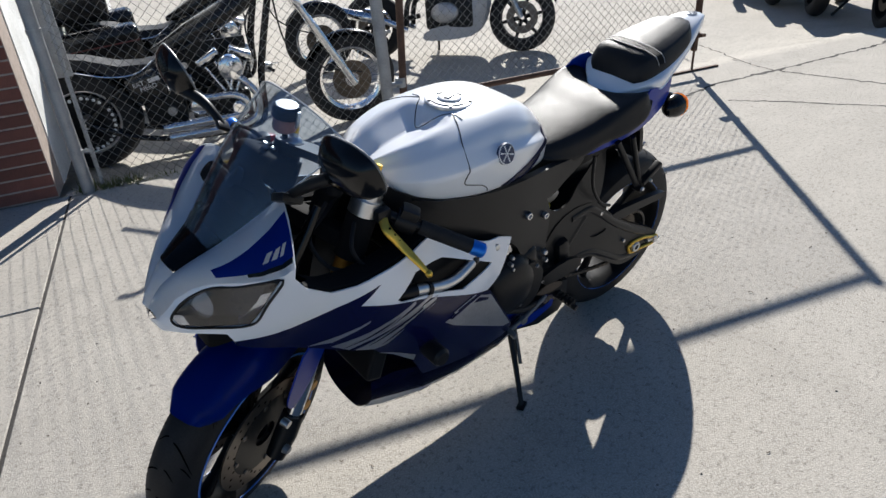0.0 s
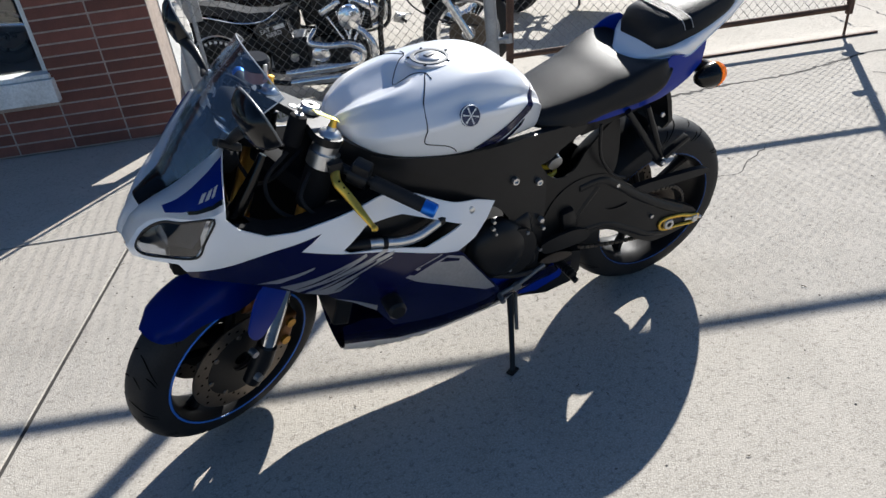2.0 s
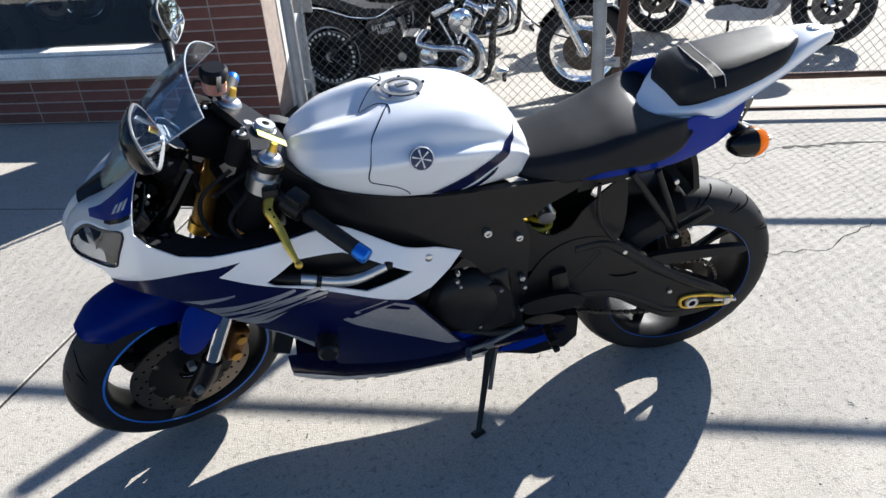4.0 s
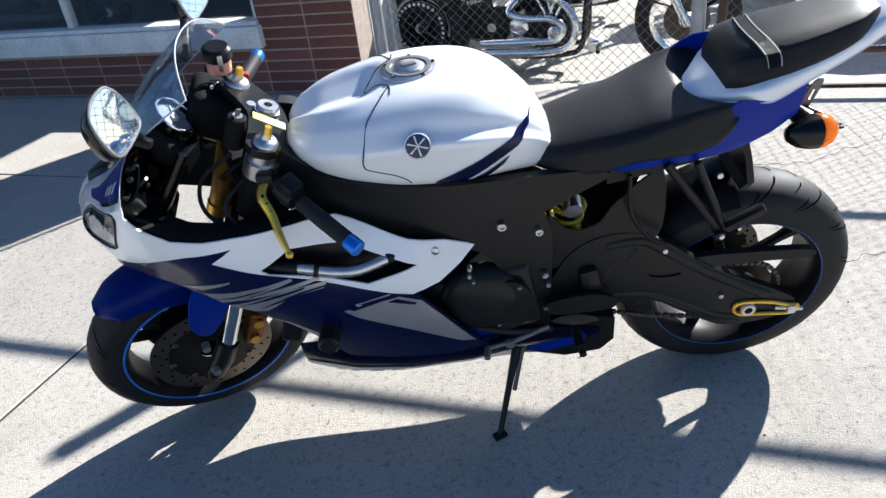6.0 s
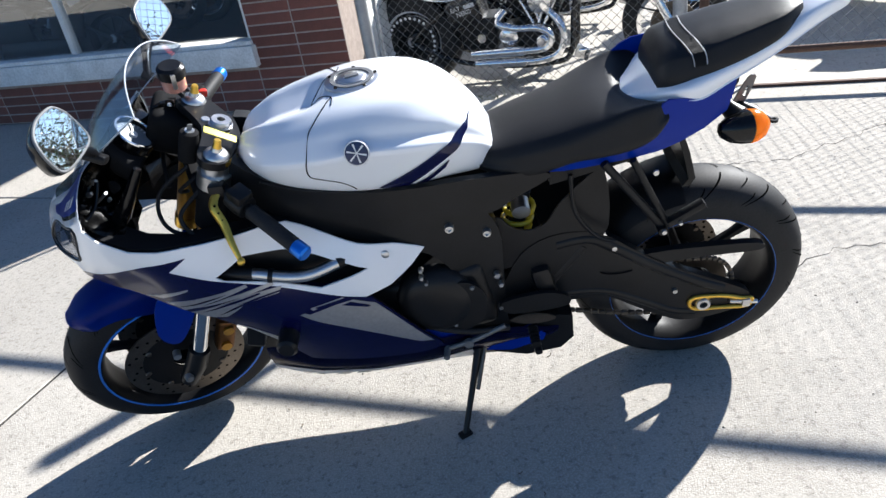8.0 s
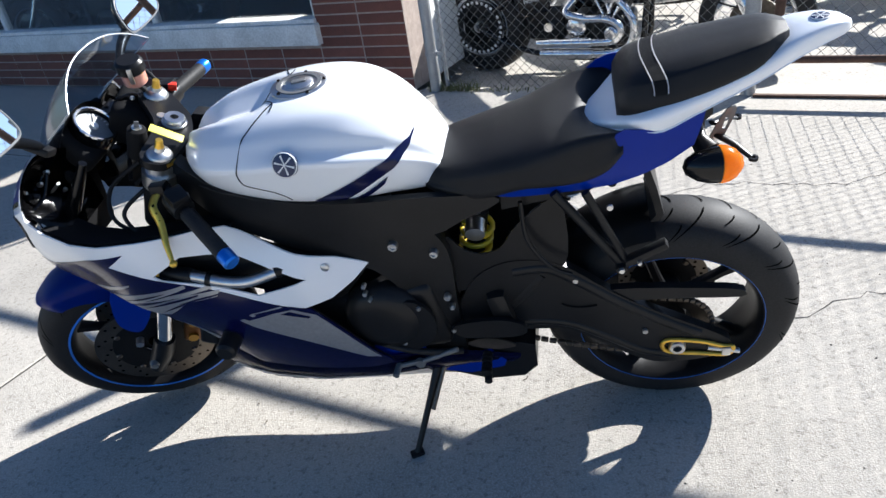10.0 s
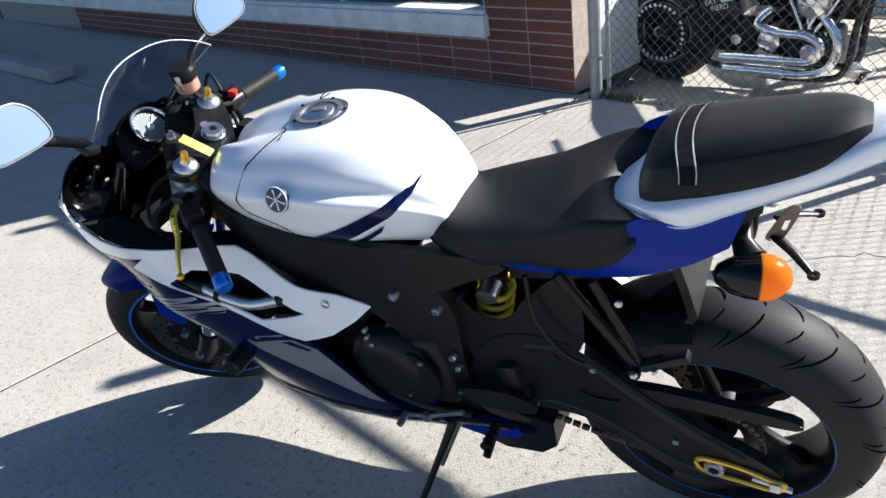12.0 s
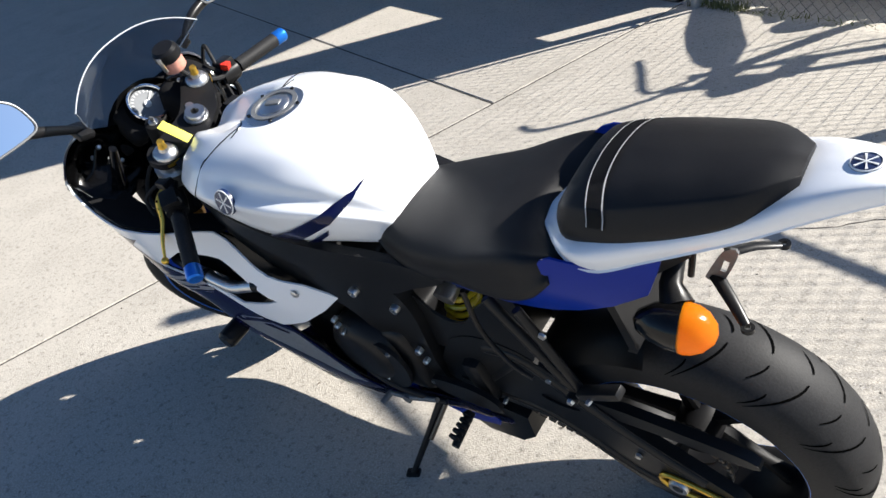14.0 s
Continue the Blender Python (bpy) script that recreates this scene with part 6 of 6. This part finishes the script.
    cu.body, cu.size, cu.extrude = text, size, .0012
    ob = bpy.data.objects.new("lettering", cu)
    me = bpy.data.meshes.new_from_object(ob)
    bpy.data.objects.remove(ob)
    me.transform(m)
    me.materials.append(LETTER)
    o = new("lettering", me)
    o.parent = parent
    return o


def cruiser(m):
    """Black custom cruiser; its own frame: x forward from the rear axle, y to its left, z up."""
    c = thing("cruiser_motorcycle", "black custom cruiser with chrome engine and fat rear tyre", "motorcycle", m, group="motorcycles behind the fence")
    def W(name, x, r, w, rim, fat):
        mm = pose(x, 0, r)
        t = part(name, lathe(bmesh.new(), [(rim + .012, -w * .38), (rim + .012, -w * .33), (rim - .01, -w * .28), (rim - .02, 0), (rim - .01, w * .28), (rim + .012, w * .33), (rim + .012, w * .38), (rim, w * .38), (rim - .03, w * .2), (rim - .03, -w * .2), (rim, -w * .38)], mm @ Y_AXIS, 56, closed=True), FRAME if fat else CHROME, c, "black wheel rim with chrome lip" if fat else "chrome wheel rim")
        if fat:
            part("rim_lip", lathe(bmesh.new(), [(rim - .004, w * .40), (rim + .006, w * .415), (rim + .006, -w * .415), (rim - .004, -w * .40)], mm @ Y_AXIS, 56, closed=True), CHROME, t)
        part("tyre", lathe(bmesh.new(), tyre_profile(r, w, rim), mm @ Y_AXIS, 64, closed=True), RUBBER, t)
        part("hub", tube(bmesh.new(), [mm @ Vector((0, -w * .55, 0)), mm @ Vector((0, w * .55, 0))], .035 if fat else .03, 20), ALU, t)
        bm = bmesh.new()
        n = 10 if fat else 36
        for k in range(n):
            a = 2 * math.pi * k / n
            tube(bm, [mm @ Vector((.03 * math.cos(a), .02 * (-1) ** k, .03 * math.sin(a))), mm @ Vector(((rim - .02) * math.cos(a + .3), 0, (rim - .02) * math.sin(a + .3)))], .010 if fat else .0022, 5)
        part("spokes", bm, CHROME if not fat else FRAME, t)["kind"] = "stuff"
        return t
    rw = W("rear_wheel", 0.0, .345, .23, .215, True)
    part("rim_face", lathe(bmesh.new(), [(.178, -.088), (.196, -.098), (.214, -.098), (.222, -.088)], pose(0, 0, .345) @ Y_AXIS @ pose(0, 0, 0, 180), 56, closed=True), CHROME, rw, "polished rim lip")
    part("wheel_disc", lathe(bmesh.new(), [(0, -.03), (.20, -.03), (.20, -.02), (0, -.02)], pose(0, 0, .345) @ Y_AXIS @ pose(0, 0, 0, 180), 40), FRAME, rw)
    fw = W("front_wheel", 1.78, .325, .10, .235, False)
    # drive pulley and disc with bright rivets
    part("drive_pulley", lathe(bmesh.new(), [(.12, -.125), (.185, -.125), (.185, -.118), (.12, -.118)], pose(0, 0, .345) @ Y_AXIS @ pose(0, 0, 0, 180), 40, closed=True), FRAME, rw)
    for k in range(30):
        a = 2 * math.pi * k / 30
        part("rivet", lathe(bmesh.new(), [(0, .006), (.008, .005), (.0115, 0)], Matrix.Translation((.172 * math.cos(a), -.126, .345 + .172 * math.sin(a))) @ pose(0, 0, 0, 90), 8), DIAL, rw)
    part("brake_disc", lathe(bmesh.new(), [(.05, -.055), (.14, -.055), (.14, -.051), (.05, -.051)], pose(1.78, 0, .325) @ Y_AXIS @ pose(0, 0, 0, 180), 40, closed=True), CHAINSTEEL, fw)
    # frame tubes
    for s in (-1, 1):
        part("frame_tube", tube(bmesh.new(), smooth_line([(0, s * .13, .345), (.28, s * .12, .20), (.60, s * .11, .135), (1.0, s * .11, .135), (1.13, s * .09, .20), (1.17, s * .06, .50), (1.32, s * .03, 1.02)], 6), .019, 12), BLACKPAINT, c)
        part("frame_tube", tube(bmesh.new(), smooth_line([(0, s * .13, .345), (.22, s * .11, .50), (.45, s * .07, .62), (.90, s * .04, .80), (1.32, s * .03, 1.05)], 6), .017, 12), BLACKPAINT, c)
    # rear fender
    bm = bmesh.new()
    rings = []
    for i in range(16):
        a = radians(20 + 140 * i / 15)
        rings.append([Vector(((.375 - .035 * abs(b) ** 3) * math.cos(a), .135 * b, .345 + (.375 - .035 * abs(b) ** 3) * math.sin(a))) for b in (k / 4 - 1 for k in range(9))])
    loft(bm, rings, cap=False, closed=False)
    bmesh.ops.solidify(bm, geom=bm.faces[:], thickness=0.004)
    part("rear_fender", bm, BLACKPAINT, c, "gloss black rear mudguard")
    # seat, tank
    bm = bmesh.new()
    loft(bm, [[(x, -w_ * k, z - (.05 if abs(k) > .99 else 0) + .0) for k in (-1, -.6, 0, .6, 1)] + [(x, w_ * k, z - .075) for k in (-.8, 0, .8)] for x, w_, z in ((-.16, .07, .775), (-.06, .11, .768), (.10, .13, .735), (.28, .14, .67), (.46, .12, .655), (.60, .08, .70))])
    part("seat", bm, VINYL, c, "low black leather saddle")
    part("seat_rail", tube(bmesh.new(), smooth_line([(-.20, -.13, .70), (0, -.14, .69), (.2, -.15, .63), (.38, -.14, .62), (.5, -.10, .68)], 5), .005, 8), CHROME, c)
    bm = bmesh.new()
    rings = []
    for x, w_, z0, z1 in ((.50, .03, .69, .73), (.58, .065, .69, .77), (.74, .085, .725, .86), (.94, .095, .79, .95), (1.12, .08, .87, 1.02), (1.22, .05, .94, 1.04), (1.27, .02, .97, 1.01)):
        rings.append([(x, w_ * math.cos(a), (z0 + z1) / 2 + (z1 - z0) / 2 * math.sin(a)) for a in (2 * math.pi * k / 20 for k in range(20))])
    loft(bm, rings)
    part("fuel_tank", bm, BLACKPAINT, c, "gloss black teardrop tank")
    # oil tank with lettering
    bm = bmesh.new()
    box(bm, .24, .20, .20, pose(.42, -.06, .52, 0, -12), .04, 3)
    ot = part("oil_tank", bm, BLACKPAINT, c, "black oil tank with white lettering")
    lettering("EAT", pose(.345, -.1625, .535, 90, 0, 0) @ pose(0, 0, 0, 0, 0, 12), .042, ot)
    lettering("NERD", pose(.385, -.1625, .505, 90, 0, 0) @ pose(0, 0, 0, 0, 0, 12), .042, ot)
    bm = bmesh.new()
    box(bm, .075, .003, .026, pose(.478, -.162, .576, 0, -12), .001)
    part("letter_bar", bm, LETTER, ot)
    # engine
    bm = bmesh.new()
    box(bm, .40, .22, .20, pose(.86, 0, .30), .04, 3)
    lathe(bm, [(0, .14), (.09, .14), (.11, .12), (.11, -.12), (.09, -.14), (0, -.14)], pose(.93, 0, .33) @ Y_AXIS, 28)
    eng = part("crankcase", bm, FRAME, c, "black v-twin crankcase")
    for lean in (-24, 24):
        base = pose(.94, 0, .38, 0, lean)
        for k in range(9):
            bm = bmesh.new()
            box(bm, .15 - .002 * abs(k - 4), .16, .010, base @ pose(0, 0, .075 + k * .019), .003, 1)
            part("cooling_fin", bm, FRAME, eng)
        part("cylinder", tube(bmesh.new(), [base @ Vector((0, 0, .03)), base @ Vector((0, 0, .24))], .055, 20), FRAME, eng)
        bm = bmesh.new()
        box(bm, .17, .13, .055, base @ pose(0, 0, .27), .02, 3)
        part("rocker_cover", bm, CHROME, eng, "chrome rocker cover")
        for q in (-.018, .018):
            part("pushrod_tube", tube(bmesh.new(), [Vector((.94 + q, -.135, .38)), base @ Vector((q * 2, -.10, .24))], .010, 10), CHROME, eng)
    part("air_cleaner", lathe(bmesh.new(), [(0, .05), (.03, .052), (.045, .044), (.062, .044), (.078, .034), (.082, .015), (.082, -.02)], Matrix.Translation((.965, -.15, .575)) @ pose(0, 0, 0, 90), 36), CHROME, eng, "round chrome air cleaner")
    part("cam_cover", lathe(bmesh.new(), [(0, .03), (.05, .03), (.065, .02), (.07, 0)], Matrix.Translation((.72, -.12, .335)) @ pose(0, 0, 0, 90), 30), CHROME, eng)
    part("timer_cover", lathe(bmesh.new(), [(0, .022), (.03, .022), (.042, .01), (.044, 0)], Matrix.Translation((.96, -.185, .31)) @ pose(0, 0, 0, 90), 26), CHROME, eng)
    part("starter", lathe(bmesh.new(), [(0, .03), (.03, .03), (.038, .01), (.038, -.03)], Matrix.Translation((.54, -.14, .35)) @ pose(0, 0, 0, 90), 22), CHROME, eng)
    part("primary_cover", box(bmesh.new(), .62, .07, .22, pose(.66, .17, .33, 0, -4), .03, 3), BLACKPAINT, eng, "black primary drive cover")
    part("gearbox", box(bmesh.new(), .26, .24, .22, pose(.50, 0, .36), .03, 3), FRAME, eng)
    part("battery_box", box(bmesh.new(), .30, .20, .22, pose(.36, .04, .52, 0, -12), .03, 3), FRAME, c)
    part("sun_block_plate", box(bmesh.new(), .40, .02, .30, pose(.90, .10, .56), .008), FRAME, eng)
    # exhaust
    for k, pts in enumerate(([(.70, -.09, .50), (.66, -.15, .44), (.78, -.17, .405), (.94, -.17, .395), (1.02, -.17, .34), (.98, -.175, .265), (.83, -.18, .252), (.46, -.19, .252)],
                             [(.94, -.09, .52), (1.02, -.13, .48), (1.10, -.15, .36), (1.07, -.165, .23), (.95, -.17, .18), (.76, -.18, .178), (.48, -.19, .182)])):
        pts = smooth_line(pts, 7)
        part("exhaust_pipe", tube(bmesh.new(), pts, .025, 16), CHROME, c, "chrome drag pipe")
        part("heat_shield", tube(bmesh.new(), [Vector((.49, -.195, .252 if k == 0 else .182)), Vector((.84, -.187, .254 if k == 0 else .180))], .031, 16), CHROME, c)
    # forward control
    part("control_plate", box(bmesh.new(), .10, .03, .09, pose(1.22, -.15, .21, 0, 20), .012), ALU, c)
    part("foot_peg", tube(bmesh.new(), [(1.24, -.14, .20), (1.26, -.27, .205)], .014, 12), RUBBER, c)
    part("brake_pedal", tube(bmesh.new(), [(1.20, -.17, .23), (1.28, -.19, .24), (1.32, -.22, .25)], .009, 8), CHROME, c)
    # front end
    top, bot = Vector((1.38, 0, 1.08)), Vector((1.78, 0, .325))
    d = (bot - top).normalized()
    for s in (-1, 1):
        f = Vector((0, s * .095, 0))
        leg = part("fork_leg", tube(bmesh.new(), [top + f - d * .10, top + f + d * .40], .021, 14), CHROME, c, "chrome fork leg")
        part("fork_slider", tube(bmesh.new(), [top + f + d * .36, bot + f + d * .02], .029, 14), CHROME, leg)
        part("handlebar", tube(bmesh.new(), smooth_line([top + Vector((-.03, s * .05, .06)), top + Vector((0, s * .09, .22)), top + Vector((-.12, s * .35, .28)), top + Vector((-.24, s * .42, .26))], 5), .013, 10), CHROME, c)
    part("yoke", box(bmesh.new(), .08, .26, .03, Matrix.Translation(top) @ pose(0, 0, 0, 0, 37), .01), CHROME, c)
    part("yoke", box(bmesh.new(), .08, .26, .03, Matrix.Translation(top + d * .18) @ pose(0, 0, 0, 0, 37), .01), CHROME, c)
    hl = part("headlight", lathe(bmesh.new(), [(0, -.10), (.05, -.09), (.085, -.03), (.09, .0), (.086, .01)], Matrix.Translation(top + Vector((.14, 0, .0))) @ pose(0, 0, 0, 0, 90), 28), CHROME, c, "chrome bullet headlamp")
    part("lens", lathe(bmesh.new(), [(.086, .008), (.05, .018), (0, .022)], Matrix.Translation(top + Vector((.14, 0, 0))) @ pose(0, 0, 0, 0, 90), 28), CLEAR, hl)
    bm = bmesh.new()
    rings = []
    for i in range(14):
        a = radians(35 + 115 * i / 13)
        rings.append([Vector((1.78 + (.345 - .025 * abs(b) ** 3) * math.cos(a), .062 * b, .325 + (.345 - .025 * abs(b) ** 3) * math.sin(a))) for b in (k / 4 - 1 for k in range(9))])
    loft(bm, rings, cap=False, closed=False)
    bmesh.ops.solidify(bm, geom=bm.faces[:], thickness=0.003)
    part("front_fender", bm, BLACKPAINT, c, "short black front mudguard")
    for pts in ([(1.32, -.08, 1.0), (1.36, -.10, .65), (1.55, -.12, .48), (1.85, -.09, .38)], [(1.25, -.06, 1.0), (1.12, -.15, .85), (1.12, -.16, .62)]):
        part("cable", tube(bmesh.new(), smooth_line(pts, 8), .006, 8), RUBBER, c)
    part("side_stand", tube(bmesh.new(), [(.75, .12, .17), (.80, .30, .01)], .014, 10), BLACKPAINT, c)
    return c


def roadster(m, name="roadster_motorcycle", label="dark touring motorcycle with grey engine cover", group="motorcycles behind the fence"):
    """Faired road motorcycle; x forward from the rear axle, y to its left."""
    c = thing(name, label, "motorcycle", m, group=group)
    for nm, x, w in (("rear_wheel", 0, .16), ("front_wheel", 1.45, .12)):
        mm = pose(x, 0, .31)
        t = part(nm, lathe(bmesh.new(), [(.225, -w * .42), (.225, w * .42), (.205, w * .42), (.19, w * .15), (.19, -w * .15), (.205, -w * .42)], mm @ Y_AXIS, 48, closed=True), RIM, c, "black cast wheel")
        part("tyre", lathe(bmesh.new(), tyre_profile(.31, w, .222), mm @ Y_AXIS, 56, closed=True), RUBBER, t)
        for k in range(6):
            a = k * math.pi / 3 + .2
            part("spoke", tube(bmesh.new(), [mm @ Vector((.02 * math.cos(a), 0, .02 * math.sin(a))), mm @ Vector((.2 * math.cos(a), 0, .2 * math.sin(a)))], [.022, .015], 8), RIM, t)
        for s in (-1, 1):
            part("brake_disc", lathe(bmesh.new(), [(.08, -.002), (.145, -.002), (.145, .002), (.08, .002)], mm @ pose(0, s * .06, 0) @ Y_AXIS, 36, closed=True), STEEL, t)
    bm = bmesh.new()
    box(bm, .46, .34, .34, pose(.78, 0, .42), .05, 3)
    eng = part("engine", bm, FRAME, c, "black engine block")
    for s in (-1, 1):
        part("clutch_cover", lathe(bmesh.new(), [(0, .03), (.08, .03), (.10, .018), (.105, 0)], Matrix.Translation((.74, s * .17, .40)) @ pose(0, 0, 0, -90 * s) @ Matrix.Diagonal((1.25, .9, 1, 1)), 32), SILVER_SHADED_WHITE, eng, "silver grey engine cover")
        bm = bmesh.new()
        sheet(bm, rounded([(.55, .16), (.95, .17), (1.10, .30), (1.16, .55), (1.22, .80), (1.30, .95), (1.10, .98), (.98, .80), (.95, .55), (.88, .32), (.60, .26)], 3), lambda x, z, d, s=s: (x, s * (.20 + .05 * math.sin(x * 5) - d), z), .006, step=.06)
        part("side_fairing", bm, SILVER_SHADED_WHITE, c, "grey side fairing")
        part("fork", tube(bmesh.new(), [(1.45, s * .095, .31), (1.17, s * .095, .92)], .024, 14), ALU, c)
        part("frame_tube", tube(bmesh.new(), smooth_line([(1.15, s * .05, .86), (.75, s * .16, .72), (.42, s * .16, .55), (.36, s * .15, .30)], 5), .026, 12), FRAME, c)
        part("muffler", tube(bmesh.new(), [(.38, s * .18, .26), (.18, s * .19, .35), (.10, s * .20, .38), (-.30, s * .21, .47)], [.025, .03, .052, .048], 20), CHROME, c, "chrome muffler")
        part("swingarm", tube(bmesh.new(), [(0, s * .11, .31), (.45, s * .10, .38)], .025, 10), FRAME, c)
    part("lower_fairing", box(bmesh.new(), .42, .26, .06, pose(.78, 0, .20), .02), SILVER_SHADED_WHITE, c)
    bm = bmesh.new()
    loft(bm, [[(x, w_ * math.cos(a), (z0 + z1) / 2 + (z1 - z0) / 2 * math.sin(a)) for a in (2 * math.pi * k / 18 for k in range(18))] for x, w_, z0, z1 in ((.50, .06, .72, .80), (.58, .13, .70, .90), (.78, .17, .72, .98), (.98, .15, .76, .99), (1.08, .08, .82, .94))])
    part("fuel_tank", bm, BLACKPAINT, c)
    bm = bmesh.new()
    loft(bm, [[(x, w_ * math.cos(a), z + h * math.sin(a)) for a in (2 * math.pi * k / 14 for k in range(14))] for x, w_, z, h in ((-.38, .05, .86, .03), (-.25, .12, .84, .05), (.1, .15, .80, .06), (.4, .13, .77, .06), (.54, .07, .78, .05))])
    part("seat", bm, VINYL, c)
    bm = bmesh.new()
    loft(bm, [[(x, w_ * math.cos(a), z + h * math.sin(a)) for a in (2 * math.pi * k / 16 for k in range(16))] for x, w_, z, h in ((1.05, .20, .98, .14), (1.25, .21, 1.0, .17), (1.42, .13, .96, .11), (1.50, .04, .93, .04))])
    part("nose_fairing", bm, SILVER_SHADED_WHITE, c)
    part("front_fender", lathe(bmesh.new(), [(.33, -.07), (.345, -.05), (.35, 0), (.345, .05), (.33, .07)], pose(1.45, 0, .31) @ Y_AXIS @ pose(0, 0, 0, 0, 0, 20), 20, 120), BLACKPAINT, c)
    part("side_stand", tube(bmesh.new(), [(.62, .12, .2), (.58, .28, .01)], .013, 10), FRAME, c)
    return c


hd = cruiser(at(0.165, 0.85, -.12, 4, 0, -2.5))
bagger = copy_thing(hd, at(0.28, 2.30, -.12, 6, 0, 4.0))
tagged(bagger, "black touring cruiser with saddlebags parked behind the fence")
for s in (-1, 1):
    bm = bmesh.new()
    box(bm, .66, .20, .34, pose(-.06, s * .27, .60, 0, -3), .06, 3)
    bag = part("saddlebag", bm, BLACKPAINT, bagger, "gloss black hard saddlebag")
    bm = bmesh.new()
    box(bm, .62, .204, .012, pose(-.06, s * .27, .66, 0, -3), .004)
    part("bag_seam", bm, MAROON, bag, "thin dark red trim line")
bm = bmesh.new()
box(bm, .5, .42, .26, pose(-.16, 0, .93), .08, 3)
part("tour_box", bm, BLACKPAINT, bagger, "black top box")
d = Vector((3.54 - 2.60, 3.975 - 4.912, 0)).normalized()
rd = roadster(Matrix.Translation((3.54 - d.x * 1.45, 3.975 - d.y * 1.45, -.12)) @ pose(0, 0, 0, 0, 0, math.degrees(math.atan2(d.y, d.x))) @ pose(0, 0, 0, -8))
for x, y, a in ((6.11, 2.59, 40), (6.45, 3.25, 38), (5.75, 1.75, 42), (6.9, 3.95, 36)):
    ob = copy_thing(rd, pose(x, y, -.115, 0, 0, a) @ pose(0, 0, 0, 7))
    tagged(ob, "parked motorcycle in a row across the yard", group="motorcycles across the yard")

# showroom motorcycles behind the glass
for k, (u, v, a) in enumerate(((-2.9, 1.2, 200), (-3.7, 3.2, 215), (-4.7, 1.25, 205), (-6.4, 1.3, 200), (-8.2, 1.3, 205), (-2.2, 2.9, 30), (-5.2, 2.9, 20))):
    ob = copy_thing(rd if k % 2 else hd, at(u, v, .02, 6, 0, a))
    tagged(ob, "parked motorcycle in the shaded showroom behind glass", group="showroom motorcycles")

# ---------------------------------------------------------------- trees beyond the yard
BARK = mat("grey_brown_bark", (.12, .095, .075), .9, vary=.35, scale=6, fine=60, bump=.5)
LEAF = mat("green_leaves", (.075, .10, .03), .6, vary=.4, scale=2, fine=20)


def tree(x, y, h, seed):
    rnd = random.Random(seed)
    t = thing("tree", "leafy street tree with dark trunk beyond the yard", "tree", pose(x, y, -.12), group="trees beyond the yard")
    bm, tips = bmesh.new(), []
    trunk = [Vector((rnd.gauss(0, .05) * k, rnd.gauss(0, .05) * k, h * .13 * k)) for k in range(5)]
    tube(bm, trunk, [.20, .17, .15, .13, .10], 10)
    for k in range(9):
        a, z0 = k * 2.4 + rnd.uniform(-.4, .4), rnd.uniform(.28, .52) * h
        p = Vector((0, 0, z0))
        limb = [p]
        for j in range(4):
            p = p + Vector((math.cos(a) * rnd.uniform(.25, .5), math.sin(a) * rnd.uniform(.25, .5), rnd.uniform(.3, .6))) * h * .13
            a += rnd.gauss(0, .35)
            limb.append(p)
            tips.append(p)
        tube(bm, limb, [.07, .055, .04, .025, .012], 7)
        for q in limb[1:]:
            for _ in range(3):
                d = Vector((rnd.gauss(0, 1), rnd.gauss(0, 1), rnd.gauss(.5, .6))).normalized() * h * rnd.uniform(.06, .13)
                tube(bm, [q, q + d * .5 + Vector((0, 0, .05)), q + d], [.016, .010, .004], 5)
                tips.append(q + d)
    part("trunk", bm, BARK, t)
    bm = bmesh.new()
    for q in tips:
        for _ in range(12):
            c = q + Vector((rnd.gauss(0, .24), rnd.gauss(0, .24), rnd.gauss(0, .20)))
            u = Vector((rnd.gauss(0, 1), rnd.gauss(0, 1), rnd.gauss(0, .7))).normalized()
            v = u.orthogonal().normalized()
            r_ = rnd.uniform(.05, .10)
            bm.faces.new([bm.verts.new(c + u * r_ * a_ + v * r_ * b_) for a_, b_ in ((-1, 0), (0, -.45), (1, 0), (0, .45))])
    part("crown", bm, LEAF, t, smooth=False)["kind"] = "stuff"


for k, (x, y, h) in enumerate(((1.5, 23, 6.5), (6.0, 21, 7.2), (10.5, 23, 6.2), (15.0, 20, 7.0), (19.5, 15, 6.4), (-4.0, 26, 6.8), (22.0, 9, 6.6))):
    tree(x, y, h, 40 + k)

# ---------------------------------------------------------------- bricks, stack bond
bl, bh, joint = .345, .071, .010
bm = bmesh.new()
box(bm, bl - joint, .024, bh - joint, Matrix(), .003, 1)
me = bpy.data.meshes.new("brick")
bm.to_mesh(me)
bm.free()
me.materials.append(BRICK)
for wall, cols, rows in ((pier, (0, 2), 13), (low, (2, 24), 4)):
    for k in range(*cols):
        for j in range(rows):
            z = .004 + bh * (j + .5)
            if wall is low and z + bh / 2 > .318:
                continue
            b = new("brick", me)
            b.matrix_world = at(-.004 - bl * (k + .5), .0195 + random.uniform(-.0015, .0015), z)
            b.parent = wall
bm = bmesh.new()
for k in range(2):
    for j in range(13, 50):
        box(bm, bl - joint, .024, bh - joint, at(-.004 - bl * (k + .5), .0195, .004 + bh * (j + .5)))
part("upper_bricks", bm, BRICK, pier, smooth=False)["kind"] = "stuff"
